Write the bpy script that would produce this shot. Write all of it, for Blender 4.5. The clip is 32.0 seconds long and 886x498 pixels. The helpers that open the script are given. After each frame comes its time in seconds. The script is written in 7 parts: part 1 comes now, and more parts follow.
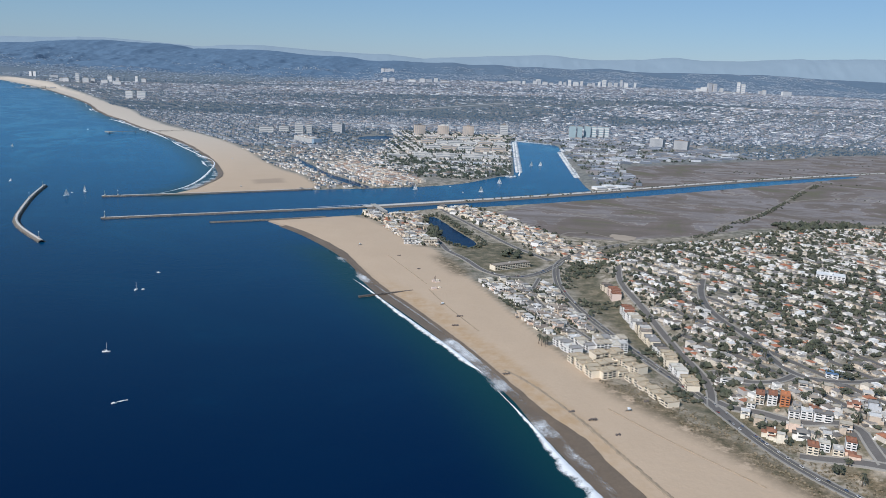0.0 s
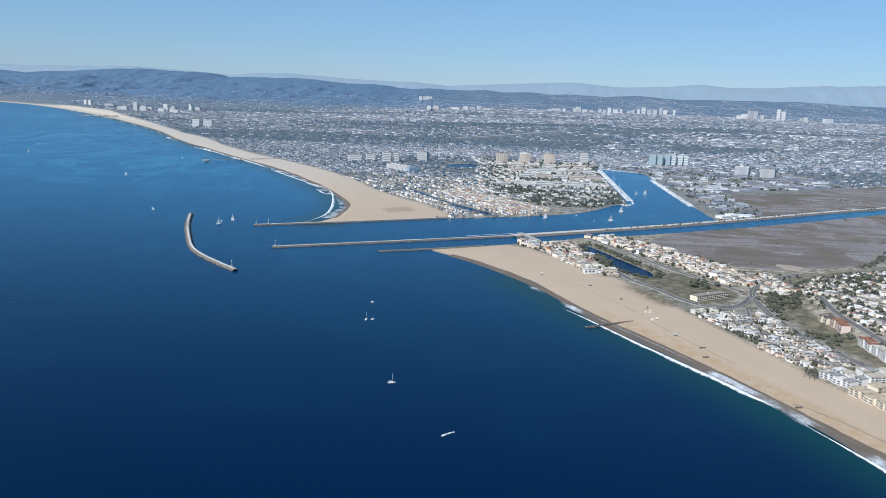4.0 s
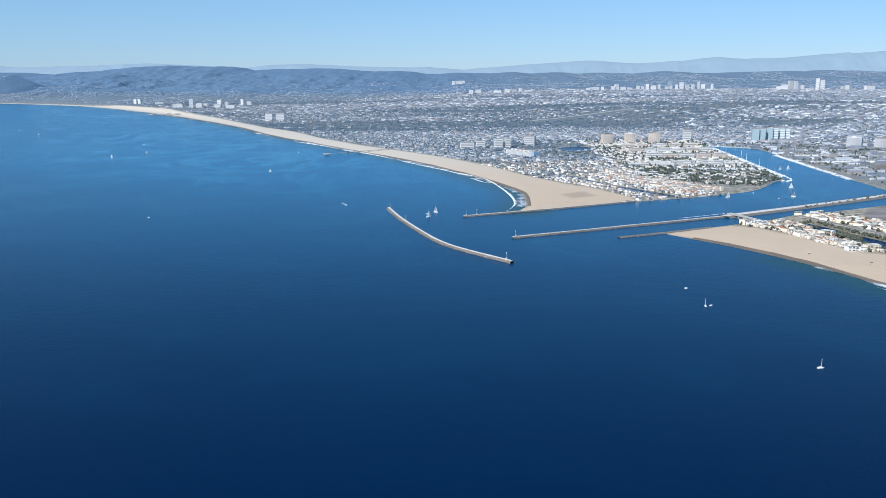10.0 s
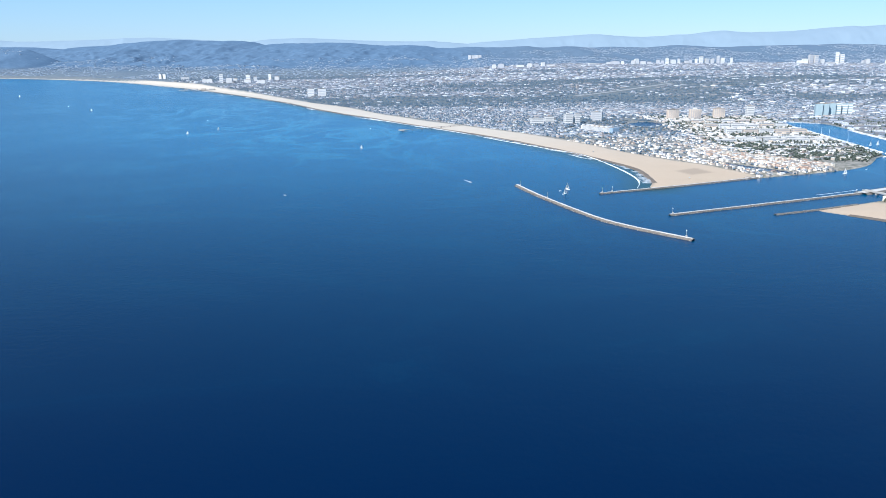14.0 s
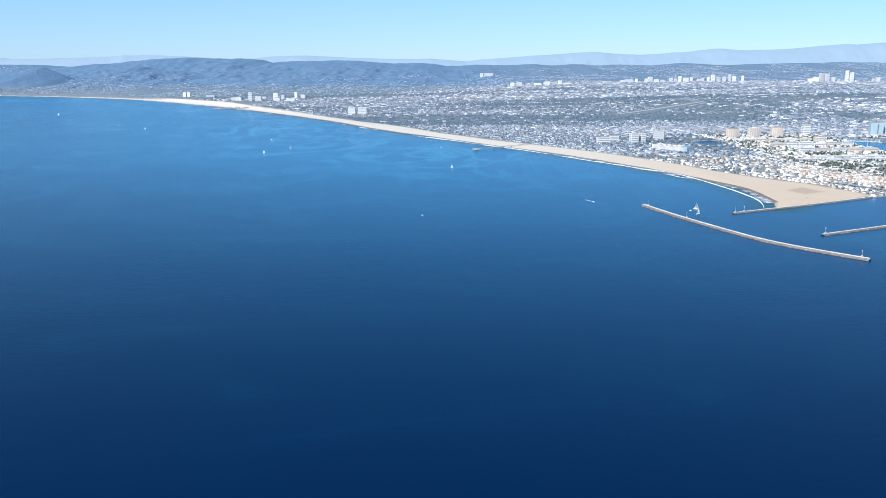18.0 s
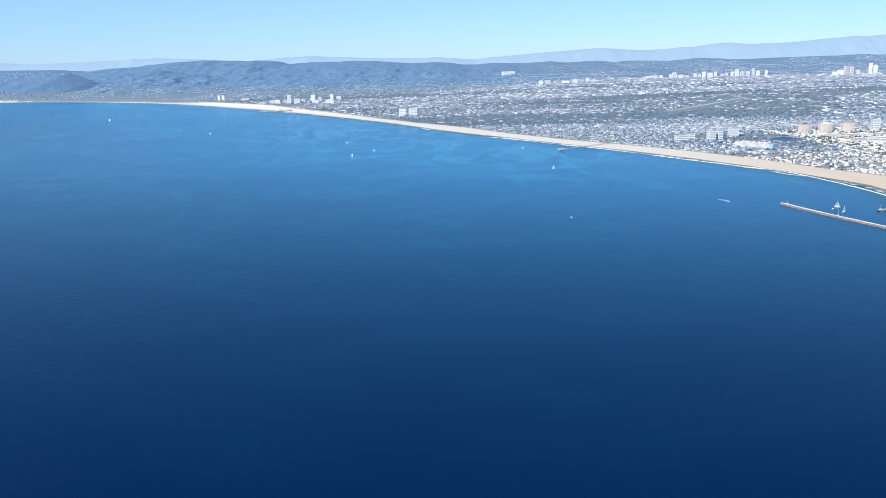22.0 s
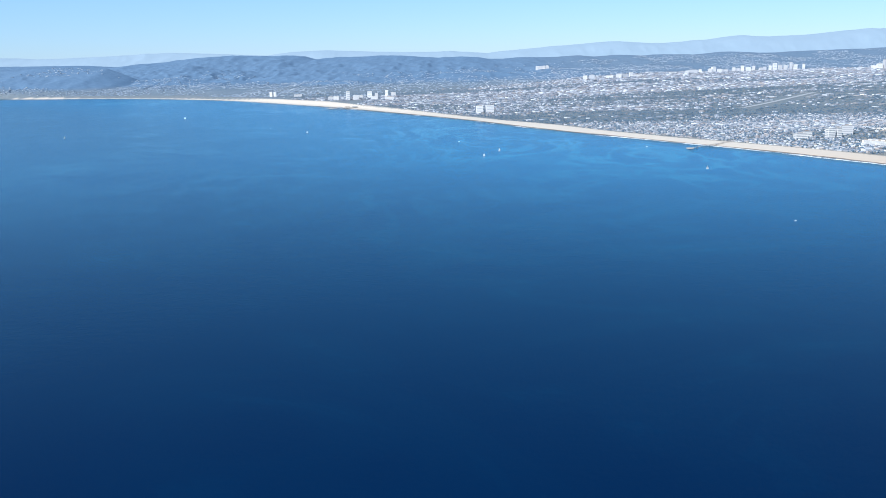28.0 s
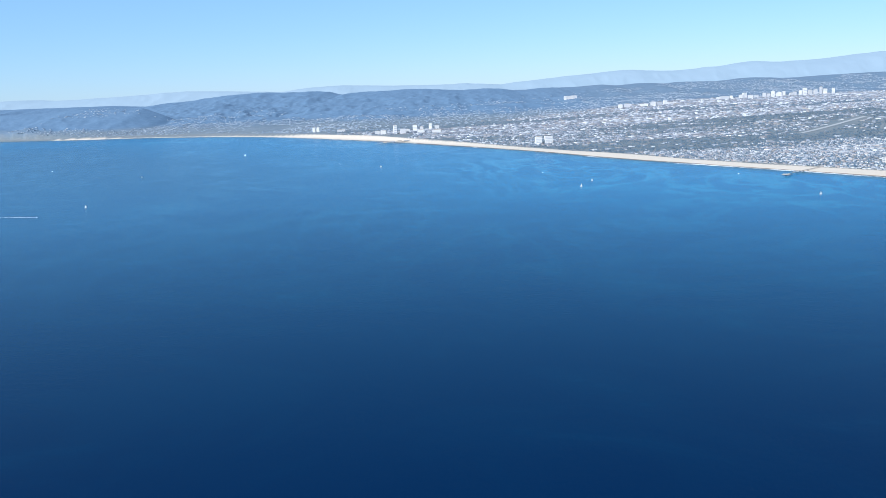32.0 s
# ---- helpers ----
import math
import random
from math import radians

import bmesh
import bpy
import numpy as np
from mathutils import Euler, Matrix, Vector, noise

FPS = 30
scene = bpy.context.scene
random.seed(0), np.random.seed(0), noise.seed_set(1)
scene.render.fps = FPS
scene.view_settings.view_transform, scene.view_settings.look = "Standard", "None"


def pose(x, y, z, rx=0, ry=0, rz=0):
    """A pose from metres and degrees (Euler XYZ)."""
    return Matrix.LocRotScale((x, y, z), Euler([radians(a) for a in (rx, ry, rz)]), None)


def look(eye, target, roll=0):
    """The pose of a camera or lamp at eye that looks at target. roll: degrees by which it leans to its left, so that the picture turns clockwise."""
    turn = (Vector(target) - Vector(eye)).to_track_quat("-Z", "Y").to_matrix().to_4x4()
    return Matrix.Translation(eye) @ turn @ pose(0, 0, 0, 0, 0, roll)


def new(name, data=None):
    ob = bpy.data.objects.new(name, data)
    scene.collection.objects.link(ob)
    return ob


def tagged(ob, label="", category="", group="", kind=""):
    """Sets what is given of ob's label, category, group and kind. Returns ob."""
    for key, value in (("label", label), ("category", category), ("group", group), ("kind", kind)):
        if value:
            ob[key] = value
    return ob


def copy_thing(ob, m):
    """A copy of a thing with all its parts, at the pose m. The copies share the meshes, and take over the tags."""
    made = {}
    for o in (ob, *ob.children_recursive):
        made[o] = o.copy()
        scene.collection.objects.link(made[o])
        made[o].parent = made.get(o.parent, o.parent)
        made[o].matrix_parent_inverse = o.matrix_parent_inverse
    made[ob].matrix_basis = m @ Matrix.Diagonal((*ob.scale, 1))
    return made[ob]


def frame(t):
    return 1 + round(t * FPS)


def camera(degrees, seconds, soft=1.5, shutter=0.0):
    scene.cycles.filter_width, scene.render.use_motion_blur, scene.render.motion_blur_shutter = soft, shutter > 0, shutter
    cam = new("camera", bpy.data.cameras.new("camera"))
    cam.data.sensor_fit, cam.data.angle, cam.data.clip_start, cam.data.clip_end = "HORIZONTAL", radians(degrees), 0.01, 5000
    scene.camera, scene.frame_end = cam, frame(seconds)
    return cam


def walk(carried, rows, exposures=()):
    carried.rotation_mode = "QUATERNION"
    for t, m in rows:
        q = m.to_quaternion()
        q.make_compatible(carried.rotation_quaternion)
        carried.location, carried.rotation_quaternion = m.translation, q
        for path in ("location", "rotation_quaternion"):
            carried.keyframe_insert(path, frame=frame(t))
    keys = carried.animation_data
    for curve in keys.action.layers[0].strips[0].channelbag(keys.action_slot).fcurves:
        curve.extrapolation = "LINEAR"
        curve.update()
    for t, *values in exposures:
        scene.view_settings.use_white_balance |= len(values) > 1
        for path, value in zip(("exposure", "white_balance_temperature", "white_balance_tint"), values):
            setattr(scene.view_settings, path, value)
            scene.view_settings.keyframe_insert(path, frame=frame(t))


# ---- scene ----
EXPOSURES = [(0, -0.11, 6060, 14.5), (3, 0.05, 5890, 13), (7.0, 0.22, 5830, 12), (9.0, 0.24, 5800, 12), (11.0, 0.44, 5780, 12), (12.0, 0.48, 5750, 12.5), (13.0, 0.62, 5770, 12.5), (20.0, 0.66, 5800, 12.5), (32.0, 0.64, 5800, 12.5)]
# Seen from a climbing airliner. The whole place is a model at one tenth: one unit of the scene stands for ten metres.
cam = camera(56.88, 32.0, 0.5)
PATH = [
    (0.0, (3.50, 5.10, 37.09), (6.02, 102.61, 15.07), 2.64),
    (0.5, (-0.65, 5.22, 37.01), (2.15, 102.70, 14.87), 3.09),
    (1.0, (-4.81, 5.28, 36.92), (-2.32, 102.83, 15.04), 3.32),
    (1.5, (-8.98, 5.30, 36.82), (-6.39, 102.84, 14.93), 3.72),
    (2.0, (-13.16, 5.30, 36.72), (-11.71, 103.03, 15.59), 3.28),
    (2.5, (-17.35, 5.27, 36.63), (-17.67, 103.60, 18.43), 2.39),
    (3.0, (-21.54, 5.24, 36.53), (-21.57, 103.43, 17.61), 2.51),
    (3.5, (-25.75, 5.20, 36.44), (-25.68, 103.39, 17.49), 2.51),
    (5.5, (-42.69, 5.11, 36.13), (-42.53, 103.26, 16.98), 2.54),
    (6.0, (-46.96, 5.11, 36.08), (-47.27, 103.28, 17.02), 2.16),
    (6.5, (-51.25, 5.12, 36.03), (-52.00, 103.30, 17.02), 1.49),
    (7.0, (-55.55, 5.14, 35.99), (-56.22, 103.28, 16.80), 0.86),
    (7.5, (-59.86, 5.17, 35.97), (-60.92, 103.33, 16.93), 0.40),
    (8.0, (-64.20, 5.20, 35.95), (-65.48, 103.40, 17.08), -0.04),
    (8.5, (-68.55, 5.24, 35.95), (-70.29, 103.44, 17.19), -0.48),
    (9.0, (-72.92, 5.27, 35.96), (-74.83, 103.36, 16.61), -0.83),
    (9.5, (-77.31, 5.30, 35.97), (-79.15, 103.27, 15.99), -0.59),
    (10.0, (-81.73, 5.33, 36.00), (-82.93, 103.12, 15.14), -0.02),
    (10.5, (-86.16, 5.34, 36.04), (-87.18, 103.04, 14.74), -0.01),
    (11.0, (-90.61, 5.35, 36.08), (-91.62, 102.98, 14.49), 0.05),
    (11.5, (-95.09, 5.34, 36.14), (-95.69, 102.83, 13.89), -0.14),
    (12.0, (-99.59, 5.31, 36.21), (-100.43, 102.67, 13.40), -0.25),
    (12.5, (-104.11, 5.27, 36.29), (-105.13, 102.60, 13.36), -0.29),
    (13.0, (-108.65, 5.21, 36.37), (-109.64, 102.46, 13.10), -0.04),
    (13.5, (-113.22, 5.13, 36.47), (-113.79, 102.31, 12.89), 0.24),
    (14.0, (-117.81, 5.03, 36.58), (-118.58, 102.15, 12.77), -0.08),
    (14.5, (-122.41, 4.90, 36.69), (-123.01, 102.02, 12.87), -0.12),
    (16.5, (-141.04, 4.20, 37.26), (-141.07, 101.52, 14.25), 0.35),
    (17.0, (-145.75, 3.98, 37.43), (-145.94, 101.42, 14.94), 0.10),
    (17.5, (-150.47, 3.75, 37.61), (-150.66, 101.32, 15.72), 0.06),
    (18.0, (-155.20, 3.50, 37.79), (-154.95, 101.08, 15.93), -0.04),
    (18.5, (-159.95, 3.25, 37.99), (-159.42, 100.79, 15.96), -0.07),
    (19.0, (-164.71, 3.00, 38.20), (-164.63, 100.54, 16.18), -0.17),
    (19.5, (-169.49, 2.74, 38.42), (-169.21, 100.20, 16.02), -0.45),
    (20.0, (-174.27, 2.49, 38.66), (-174.28, 99.95, 16.25), -0.71),
    (20.5, (-179.07, 2.24, 38.90), (-178.93, 99.65, 16.25), -0.79),
    (21.0, (-183.87, 2.01, 39.15), (-184.07, 99.45, 16.69), -0.79),
    (21.5, (-188.68, 1.79, 39.42), (-189.00, 99.28, 17.13), -0.84),
    (22.0, (-193.50, 1.59, 39.70), (-193.63, 99.13, 17.64), -0.96),
    (22.5, (-198.33, 1.42, 39.99), (-198.71, 99.03, 18.27), -1.08),
    (23.0, (-203.16, 1.27, 40.28), (-203.62, 98.95, 18.87), -1.22),
    (23.5, (-207.99, 1.15, 40.59), (-208.38, 98.79, 19.03), -1.42),
    (24.0, (-212.83, 1.05, 40.91), (-213.34, 98.64, 19.07), -1.57),
    (24.5, (-217.67, 1.00, 41.23), (-218.17, 98.54, 19.19), -1.62),
    (25.0, (-222.52, 0.97, 41.56), (-223.20, 98.52, 19.57), -1.49),
    (25.5, (-227.37, 0.98, 41.90), (-228.01, 98.51, 19.84), -1.13),
    (27.5, (-246.85, 1.28, 43.26), (-247.28, 98.60, 20.29), -1.04),
    (28.0, (-251.75, 1.39, 43.59), (-252.16, 98.75, 20.76), -1.15),
    (28.5, (-256.66, 1.51, 43.91), (-256.87, 98.93, 21.33), -1.18),
    (29.0, (-261.59, 1.61, 44.21), (-261.81, 99.12, 22.04), -1.43),
    (29.5, (-266.55, 1.69, 44.50), (-266.99, 99.32, 22.87), -1.56),
    (30.0, (-271.54, 1.72, 44.75), (-271.56, 99.39, 23.27), -1.64),
    (30.5, (-276.56, 1.69, 44.98), (-276.63, 99.39, 23.67), -1.73),
    (31.0, (-281.62, 1.57, 45.18), (-281.92, 99.30, 23.98), -1.89),
    (31.5, (-286.73, 1.34, 45.32), (-287.66, 99.16, 24.61), -2.15),
    (32.0, (-291.89, 0.96, 45.42), (-293.41, 99.11, 26.32), -2.45),
]
walk(cam, [(t, look(e, p, r)) for t, e, p, r in PATH], EXPOSURES)

# ---- light ----
SUN_FROM = Vector((-0.52, -0.62, 0.59)).normalized()
world = bpy.data.worlds.new("sky")
scene.world = world
world.use_nodes = True
wn, wl = world.node_tree.nodes, world.node_tree.links
wn.clear()
sky = wn.new("ShaderNodeTexSky")
sky.sky_type = "NISHITA"
sky.sun_disc = False
sky.sun_elevation = math.asin(SUN_FROM.z)
sky.sun_rotation = math.atan2(SUN_FROM.x, SUN_FROM.y)
sky.altitude = 300
sky.air_density, sky.dust_density, sky.ozone_density = 0.9, 0.15, 4.0
wb = wn.new("ShaderNodeBackground")
wb.inputs["Strength"].default_value = 0.076
wo = wn.new("ShaderNodeOutputWorld")
tint = wn.new("ShaderNodeMix")
tint.data_type, tint.blend_type = "RGBA", "MULTIPLY"
tint.inputs[0].default_value, tint.inputs[7].default_value = 1.0, (0.96, 0.98, 1.06, 1)
wl.new(sky.outputs[0], tint.inputs[6])
haze = wn.new("ShaderNodeMix")
haze.data_type = "RGBA"
haze.inputs[0].default_value, haze.inputs[7].default_value = 0.45, (3.1, 6.1, 8.4, 1)
wl.new(tint.outputs[2], haze.inputs[6])
wl.new(haze.outputs[2], wb.inputs["Color"])
wl.new(wb.outputs[0], wo.inputs["Surface"])
sun = new("sun", bpy.data.lights.new("sun", "SUN"))
sun.data.energy, sun.data.angle, sun.data.color = 5.0, radians(0.53), (1.0, 0.94, 0.83)
sun.matrix_world = look((0, 0, 200), Vector((0, 0, 200)) - SUN_FROM)

# ---- materials ----
def material(name, rough=0.85, metal=0.0):
    m = bpy.data.materials.new(name)
    m.use_nodes = True
    b = m.node_tree.nodes["Principled BSDF"]
    b.inputs["Roughness"].default_value, b.inputs["Metallic"].default_value = rough, metal
    return m, m.node_tree.nodes, m.node_tree.links, b


def noise_node(n, l, scale, detail=4.0, rough=0.6, vec=None, kind="ShaderNodeTexNoise"):
    t = n.new(kind)
    t.inputs["Scale"].default_value = scale
    if kind == "ShaderNodeTexNoise":
        t.inputs["Detail"].default_value, t.inputs["Roughness"].default_value = detail, rough
    if vec is not None:
        l.new(vec, t.inputs["Vector"])
    return t


def ramp(n, l, fac, stops, kind="LINEAR"):
    r = n.new("ShaderNodeValToRGB")
    r.color_ramp.interpolation = kind
    e = r.color_ramp.elements
    while len(e) < len(stops):
        e.new(0.5)
    for q, (p, c) in zip(e, stops):
        q.position, q.color = p, (*c, 1) if len(c) == 3 else c
    if fac is not None:
        l.new(fac, r.inputs[0])
    return r.outputs[0]


def mixed(n, l, fac, a, b, kind="MIX"):
    m = n.new("ShaderNodeMix")
    m.data_type, m.blend_type = "RGBA", kind
    for s, v in ((m.inputs[0], fac), (m.inputs[6], a), (m.inputs[7], b)):
        if isinstance(v, (int, float)):
            s.default_value = v
        elif isinstance(v, tuple):
            s.default_value = (*v, 1)
        else:
            l.new(v, s)
    return m.outputs[2]


def maths(n, l, op, a, b=None):
    m = n.new("ShaderNodeMath")
    m.operation = op
    for s, v in zip(m.inputs, (a, b)):
        if v is None:
            continue
        if isinstance(v, (int, float)):
            s.default_value = v
        else:
            l.new(v, s)
    return m.outputs[0]


def attribute(n, name):
    a = n.new("ShaderNodeAttribute")
    a.attribute_name = name
    return a.outputs["Fac"]


def place(n):
    return n.new("ShaderNodeNewGeometry").outputs["Position"]


def bump(n, l, b, height, strength, distance=0.1):
    q = n.new("ShaderNodeBump")
    q.inputs["Strength"].default_value, q.inputs["Distance"].default_value = strength, distance
    l.new(height, q.inputs["Height"])
    l.new(q.outputs[0], b.inputs["Normal"])


def plain(name, color, rough=0.8, vary=0.15, scale=3.0, metal=0.0, per_object=0.0):
    """A surface of one paint with stains and grain, and a shade that differs from piece to piece."""
    m, n, l, b = material(name, rough, metal)
    p = place(n)
    big, fine = noise_node(n, l, scale * 0.25, 3, vec=p), noise_node(n, l, scale * 4, 5, 0.7, vec=p)
    c = mixed(n, l, maths(n, l, "MULTIPLY", big.outputs[0], fine.outputs[0]), tuple(v * (1 - vary * 1.6) for v in color), tuple(min(1, v * (1 + vary)) for v in color))
    if per_object:
        r = n.new("ShaderNodeObjectInfo").outputs["Random"]
        c = mixed(n, l, maths(n, l, "MULTIPLY", r, per_object), c, (0.05, 0.05, 0.05))
    l.new(c, b.inputs["Base Color"])
    return m


def palette(name, colors, rough=0.8, island=True):
    """A paint picked from a row of colours, piece by piece, a little stained."""
    m, n, l, b = material(name, rough)
    r = n.new("ShaderNodeNewGeometry").outputs["Random Per Island"] if island else n.new("ShaderNodeObjectInfo").outputs["Random"]
    c = ramp(n, l, r, [(i / len(colors), q) for i, q in enumerate(colors)], "CONSTANT")
    s = noise_node(n, l, 2.5, 4, 0.7, vec=place(n))
    l.new(mixed(n, l, 0.35, c, ramp(n, l, s.outputs[0], [(0.3, (0.35, 0.35, 0.35)), (0.65, (1, 1, 1))]), "MULTIPLY"), b.inputs["Base Color"])
    return m


def ground_material():
    m, n, l, b = material("ground", 0.95)
    p = place(n)
    # sand, paler where dry, with drifts and tracks; far sand paled by painted haze
    s1, s2 = noise_node(n, l, 0.12, 5, vec=p), noise_node(n, l, 1.6, 4, vec=p)
    sand = mixed(n, l, s1.outputs[0], (0.450, 0.340, 0.240), (0.515, 0.400, 0.293))
    sand = mixed(n, l, maths(n, l, "MULTIPLY", s2.outputs[0], 0.35), sand, (0.40, 0.295, 0.195))
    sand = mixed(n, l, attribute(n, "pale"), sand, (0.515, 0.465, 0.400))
    berm = maths(n, l, "MULTIPLY", attribute(n, "berm"), ramp(n, l, noise_node(n, l, 0.5, 5, 0.7, vec=p).outputs[0], [(0.38, (0.15, 0.15, 0.15)), (0.62, (1, 1, 1))]))
    sand = mixed(n, l, berm, sand, (0.41, 0.280, 0.160))
    wet = attribute(n, "wet")
    sand = mixed(n, l, wet, sand, (0.230, 0.175, 0.130))
    # scrub at the back of the beach
    d1 = noise_node(n, l, 1.1, 6, 0.7, vec=p)
    scrub = ramp(n, l, d1.outputs[0], [(0.36, (0.075, 0.066, 0.034)), (0.52, (0.16, 0.125, 0.078)), (0.66, (0.34, 0.265, 0.175))])
    # salt marsh: brown pans, grey flats, olive rims
    m1 = noise_node(n, l, 0.03, 5, 0.62, vec=p)
    st = n.new("ShaderNodeMapping")
    st.inputs["Rotation"].default_value, st.inputs["Scale"].default_value = (0, 0, radians(-32)), (0.35, 1.6, 1)
    l.new(p, st.inputs["Vector"])
    m2 = noise_node(n, l, 0.11, 7, 0.68, vec=st.outputs[0])
    m3 = noise_node(n, l, 1.8, 5, 0.7, vec=p)
    m1.inputs["Distortion"].default_value = 1.4
    marsh = ramp(n, l, m1.outputs[0], [(0.34, (0.129, 0.125, 0.072)), (0.42, (0.175, 0.141, 0.125)), (0.475, (0.205, 0.167, 0.156)), (0.49, (0.365, 0.334, 0.312)), (0.505, (0.243, 0.220, 0.224)), (0.57, (0.274, 0.251, 0.255)), (0.60, (0.167, 0.137, 0.122))])
    marsh = mixed(n, l, ramp(n, l, m2.outputs[0], [(0.40, (0.75, 0.75, 0.75)), (0.56, (0, 0, 0))]), marsh, (0.129, 0.106, 0.091))
    marsh = mixed(n, l, maths(n, l, "MULTIPLY", m3.outputs[0], 0.5), marsh, (0.095, 0.076, 0.055))
    # town ground: asphalt, yards, planting
    c1, c2 = noise_node(n, l, 0.5, 6, 0.7, vec=p), noise_node(n, l, 0.02, 3, vec=p)
    town = ramp(n, l, c1.outputs[0], [(0.34, (0.075, 0.08, 0.04)), (0.44, (0.17, 0.145, 0.10)), (0.53, (0.32, 0.275, 0.215)), (0.66, (0.48, 0.42, 0.34))])
    town = mixed(n, l, ramp(n, l, c2.outputs[0], [(0.4, (0, 0, 0)), (0.65, (0.45, 0.45, 0.45))]), town, (0.088, 0.108, 0.100))
    # town ground turns leafy and bluer with distance; the blue is painted haze
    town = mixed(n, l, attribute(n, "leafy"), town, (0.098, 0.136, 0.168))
    # chaparral on the mountains, its colour turned blue by painted haze
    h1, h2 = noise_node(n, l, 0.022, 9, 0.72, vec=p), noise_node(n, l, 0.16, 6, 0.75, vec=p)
    hazed_wild = mixed(n, l, h1.outputs[0], (0.062, 0.122, 0.202), (0.094, 0.162, 0.252))
    hazed_wild = mixed(n, l, ramp(n, l, h2.outputs[0], [(0.46, (0, 0, 0)), (0.72, (0.42, 0.42, 0.42))]), hazed_wild, (0.150, 0.228, 0.318))
    c = mixed(n, l, attribute(n, "hazed_wild"), town, hazed_wild)
    c = mixed(n, l, attribute(n, "marsh"), c, marsh)
    c = mixed(n, l, attribute(n, "sand"), c, sand)
    g1 = noise_node(n, l, 0.55, 6, 0.7, vec=p)
    grass = ramp(n, l, g1.outputs[0], [(0.36, (0.062, 0.062, 0.036)), (0.5, (0.130, 0.115, 0.072)), (0.64, (0.235, 0.195, 0.135))])
    c = mixed(n, l, attribute(n, "grass"), c, grass)
    edge = maths(n, l, "MULTIPLY", attribute(n, "scrub"), ramp(n, l, noise_node(n, l, 0.35, 5, 0.65, vec=p).outputs[0], [(0.36, (0, 0, 0)), (0.44, (1, 1, 1))]))
    c = mixed(n, l, edge, c, scrub)
    l.new(c, b.inputs["Base Color"])
    bump(n, l, b, s2.outputs[0], 0.3, 0.15)
    return m


def water_material():
    m, n, l, b = material("sea_water", 0.16)
    p = place(n)
    # long slicks where the wind leaves the surface smooth
    st = n.new("ShaderNodeMapping")
    st.inputs["Rotation"].default_value, st.inputs["Scale"].default_value = (0, 0, radians(14)), (0.8, 1.2, 1)
    l.new(p, st.inputs["Vector"])
    k = noise_node(n, l, 0.020, 8, 0.60, vec=st.outputs[0])
    k.inputs["Distortion"].default_value = 1.6
    slick = ramp(n, l, k.outputs[0], [(0.50, (0, 0, 0)), (0.56, (0.22, 0.22, 0.22)), (0.62, (0.25, 0.25, 0.25)), (0.66, (0.75, 0.75, 0.75)), (0.70, (0.35, 0.35, 0.35)), (0.80, (0.9, 0.9, 0.9))])
    # thin winding streaks where currents meet
    far_st = n.new("ShaderNodeMapping")
    far_st.inputs["Rotation"].default_value, far_st.inputs["Scale"].default_value = (0, 0, radians(-20)), (1.0, 0.55, 1)
    l.new(p, far_st.inputs["Vector"])
    q = noise_node(n, l, 0.016, 5, 0.55, vec=far_st.outputs[0])
    q.inputs["Distortion"].default_value = 2.2
    thread = ramp(n, l, q.outputs[0], [(0.465, (0, 0, 0)), (0.496, (0.8, 0.8, 0.8)), (0.504, (1, 1, 1)), (0.56, (0, 0, 0))])
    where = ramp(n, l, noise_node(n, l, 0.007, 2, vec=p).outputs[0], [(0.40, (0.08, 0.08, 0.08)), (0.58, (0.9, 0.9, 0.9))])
    slick = maths(n, l, "ADD", maths(n, l, "MULTIPLY", slick, 0.7), maths(n, l, "MULTIPLY", thread, maths(n, l, "MULTIPLY", where, maths(n, l, "POWER", attribute(n, "far_sheen"), 1.3))))
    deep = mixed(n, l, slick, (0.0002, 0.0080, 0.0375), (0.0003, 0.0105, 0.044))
    # light on the far water is put into its colour here
    deep = mixed(n, l, attribute(n, "far_sheen"), deep, mixed(n, l, slick, (0.0004, 0.0980, 0.226), (0.0050, 0.145, 0.274)))
    c = mixed(n, l, attribute(n, "shallow"), deep, (0.005, 0.042, 0.050))
    l.new(c, b.inputs["Base Color"])
    b.inputs["IOR"].default_value = 1.10
    b.inputs["Specular IOR Level"].default_value = 0.5
    w1, w2 = noise_node(n, l, 1.1, 5, 0.65, vec=p), noise_node(n, l, 0.22, 3, vec=st.outputs[0])
    l.new(maths(n, l, "ADD", 0.22, maths(n, l, "MULTIPLY", slick, -0.04)), b.inputs["Roughness"])
    bump(n, l, b, maths(n, l, "ADD", w1.outputs[0], w2.outputs[0]), 0.11, 0.25)
    return m


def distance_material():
    """Mountains so far off that the air lies over them: a plain pale backdrop with haze and glow painted in."""
    m, n, l, b = material("hazed_range", 1.0)
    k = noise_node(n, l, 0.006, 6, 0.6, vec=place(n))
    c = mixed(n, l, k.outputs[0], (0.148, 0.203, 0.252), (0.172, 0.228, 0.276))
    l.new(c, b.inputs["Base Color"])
    # the range glows faintly, for the light the air scatters
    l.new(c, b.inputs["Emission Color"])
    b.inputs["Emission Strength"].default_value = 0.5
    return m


GROUND, WATER, DISTANCE = ground_material(), water_material(), distance_material()
ROCK = palette("riprap", [(0.11, 0.095, 0.08), (0.17, 0.15, 0.13), (0.075, 0.065, 0.055), (0.13, 0.11, 0.095), (0.30, 0.28, 0.25)], 0.9)
CAPSTONE = palette("jetty_top", [(0.56, 0.54, 0.51), (0.44, 0.42, 0.39), (0.64, 0.62, 0.59)], 0.9)
CONCRETE = plain("concrete", (0.42, 0.40, 0.37), 0.9)
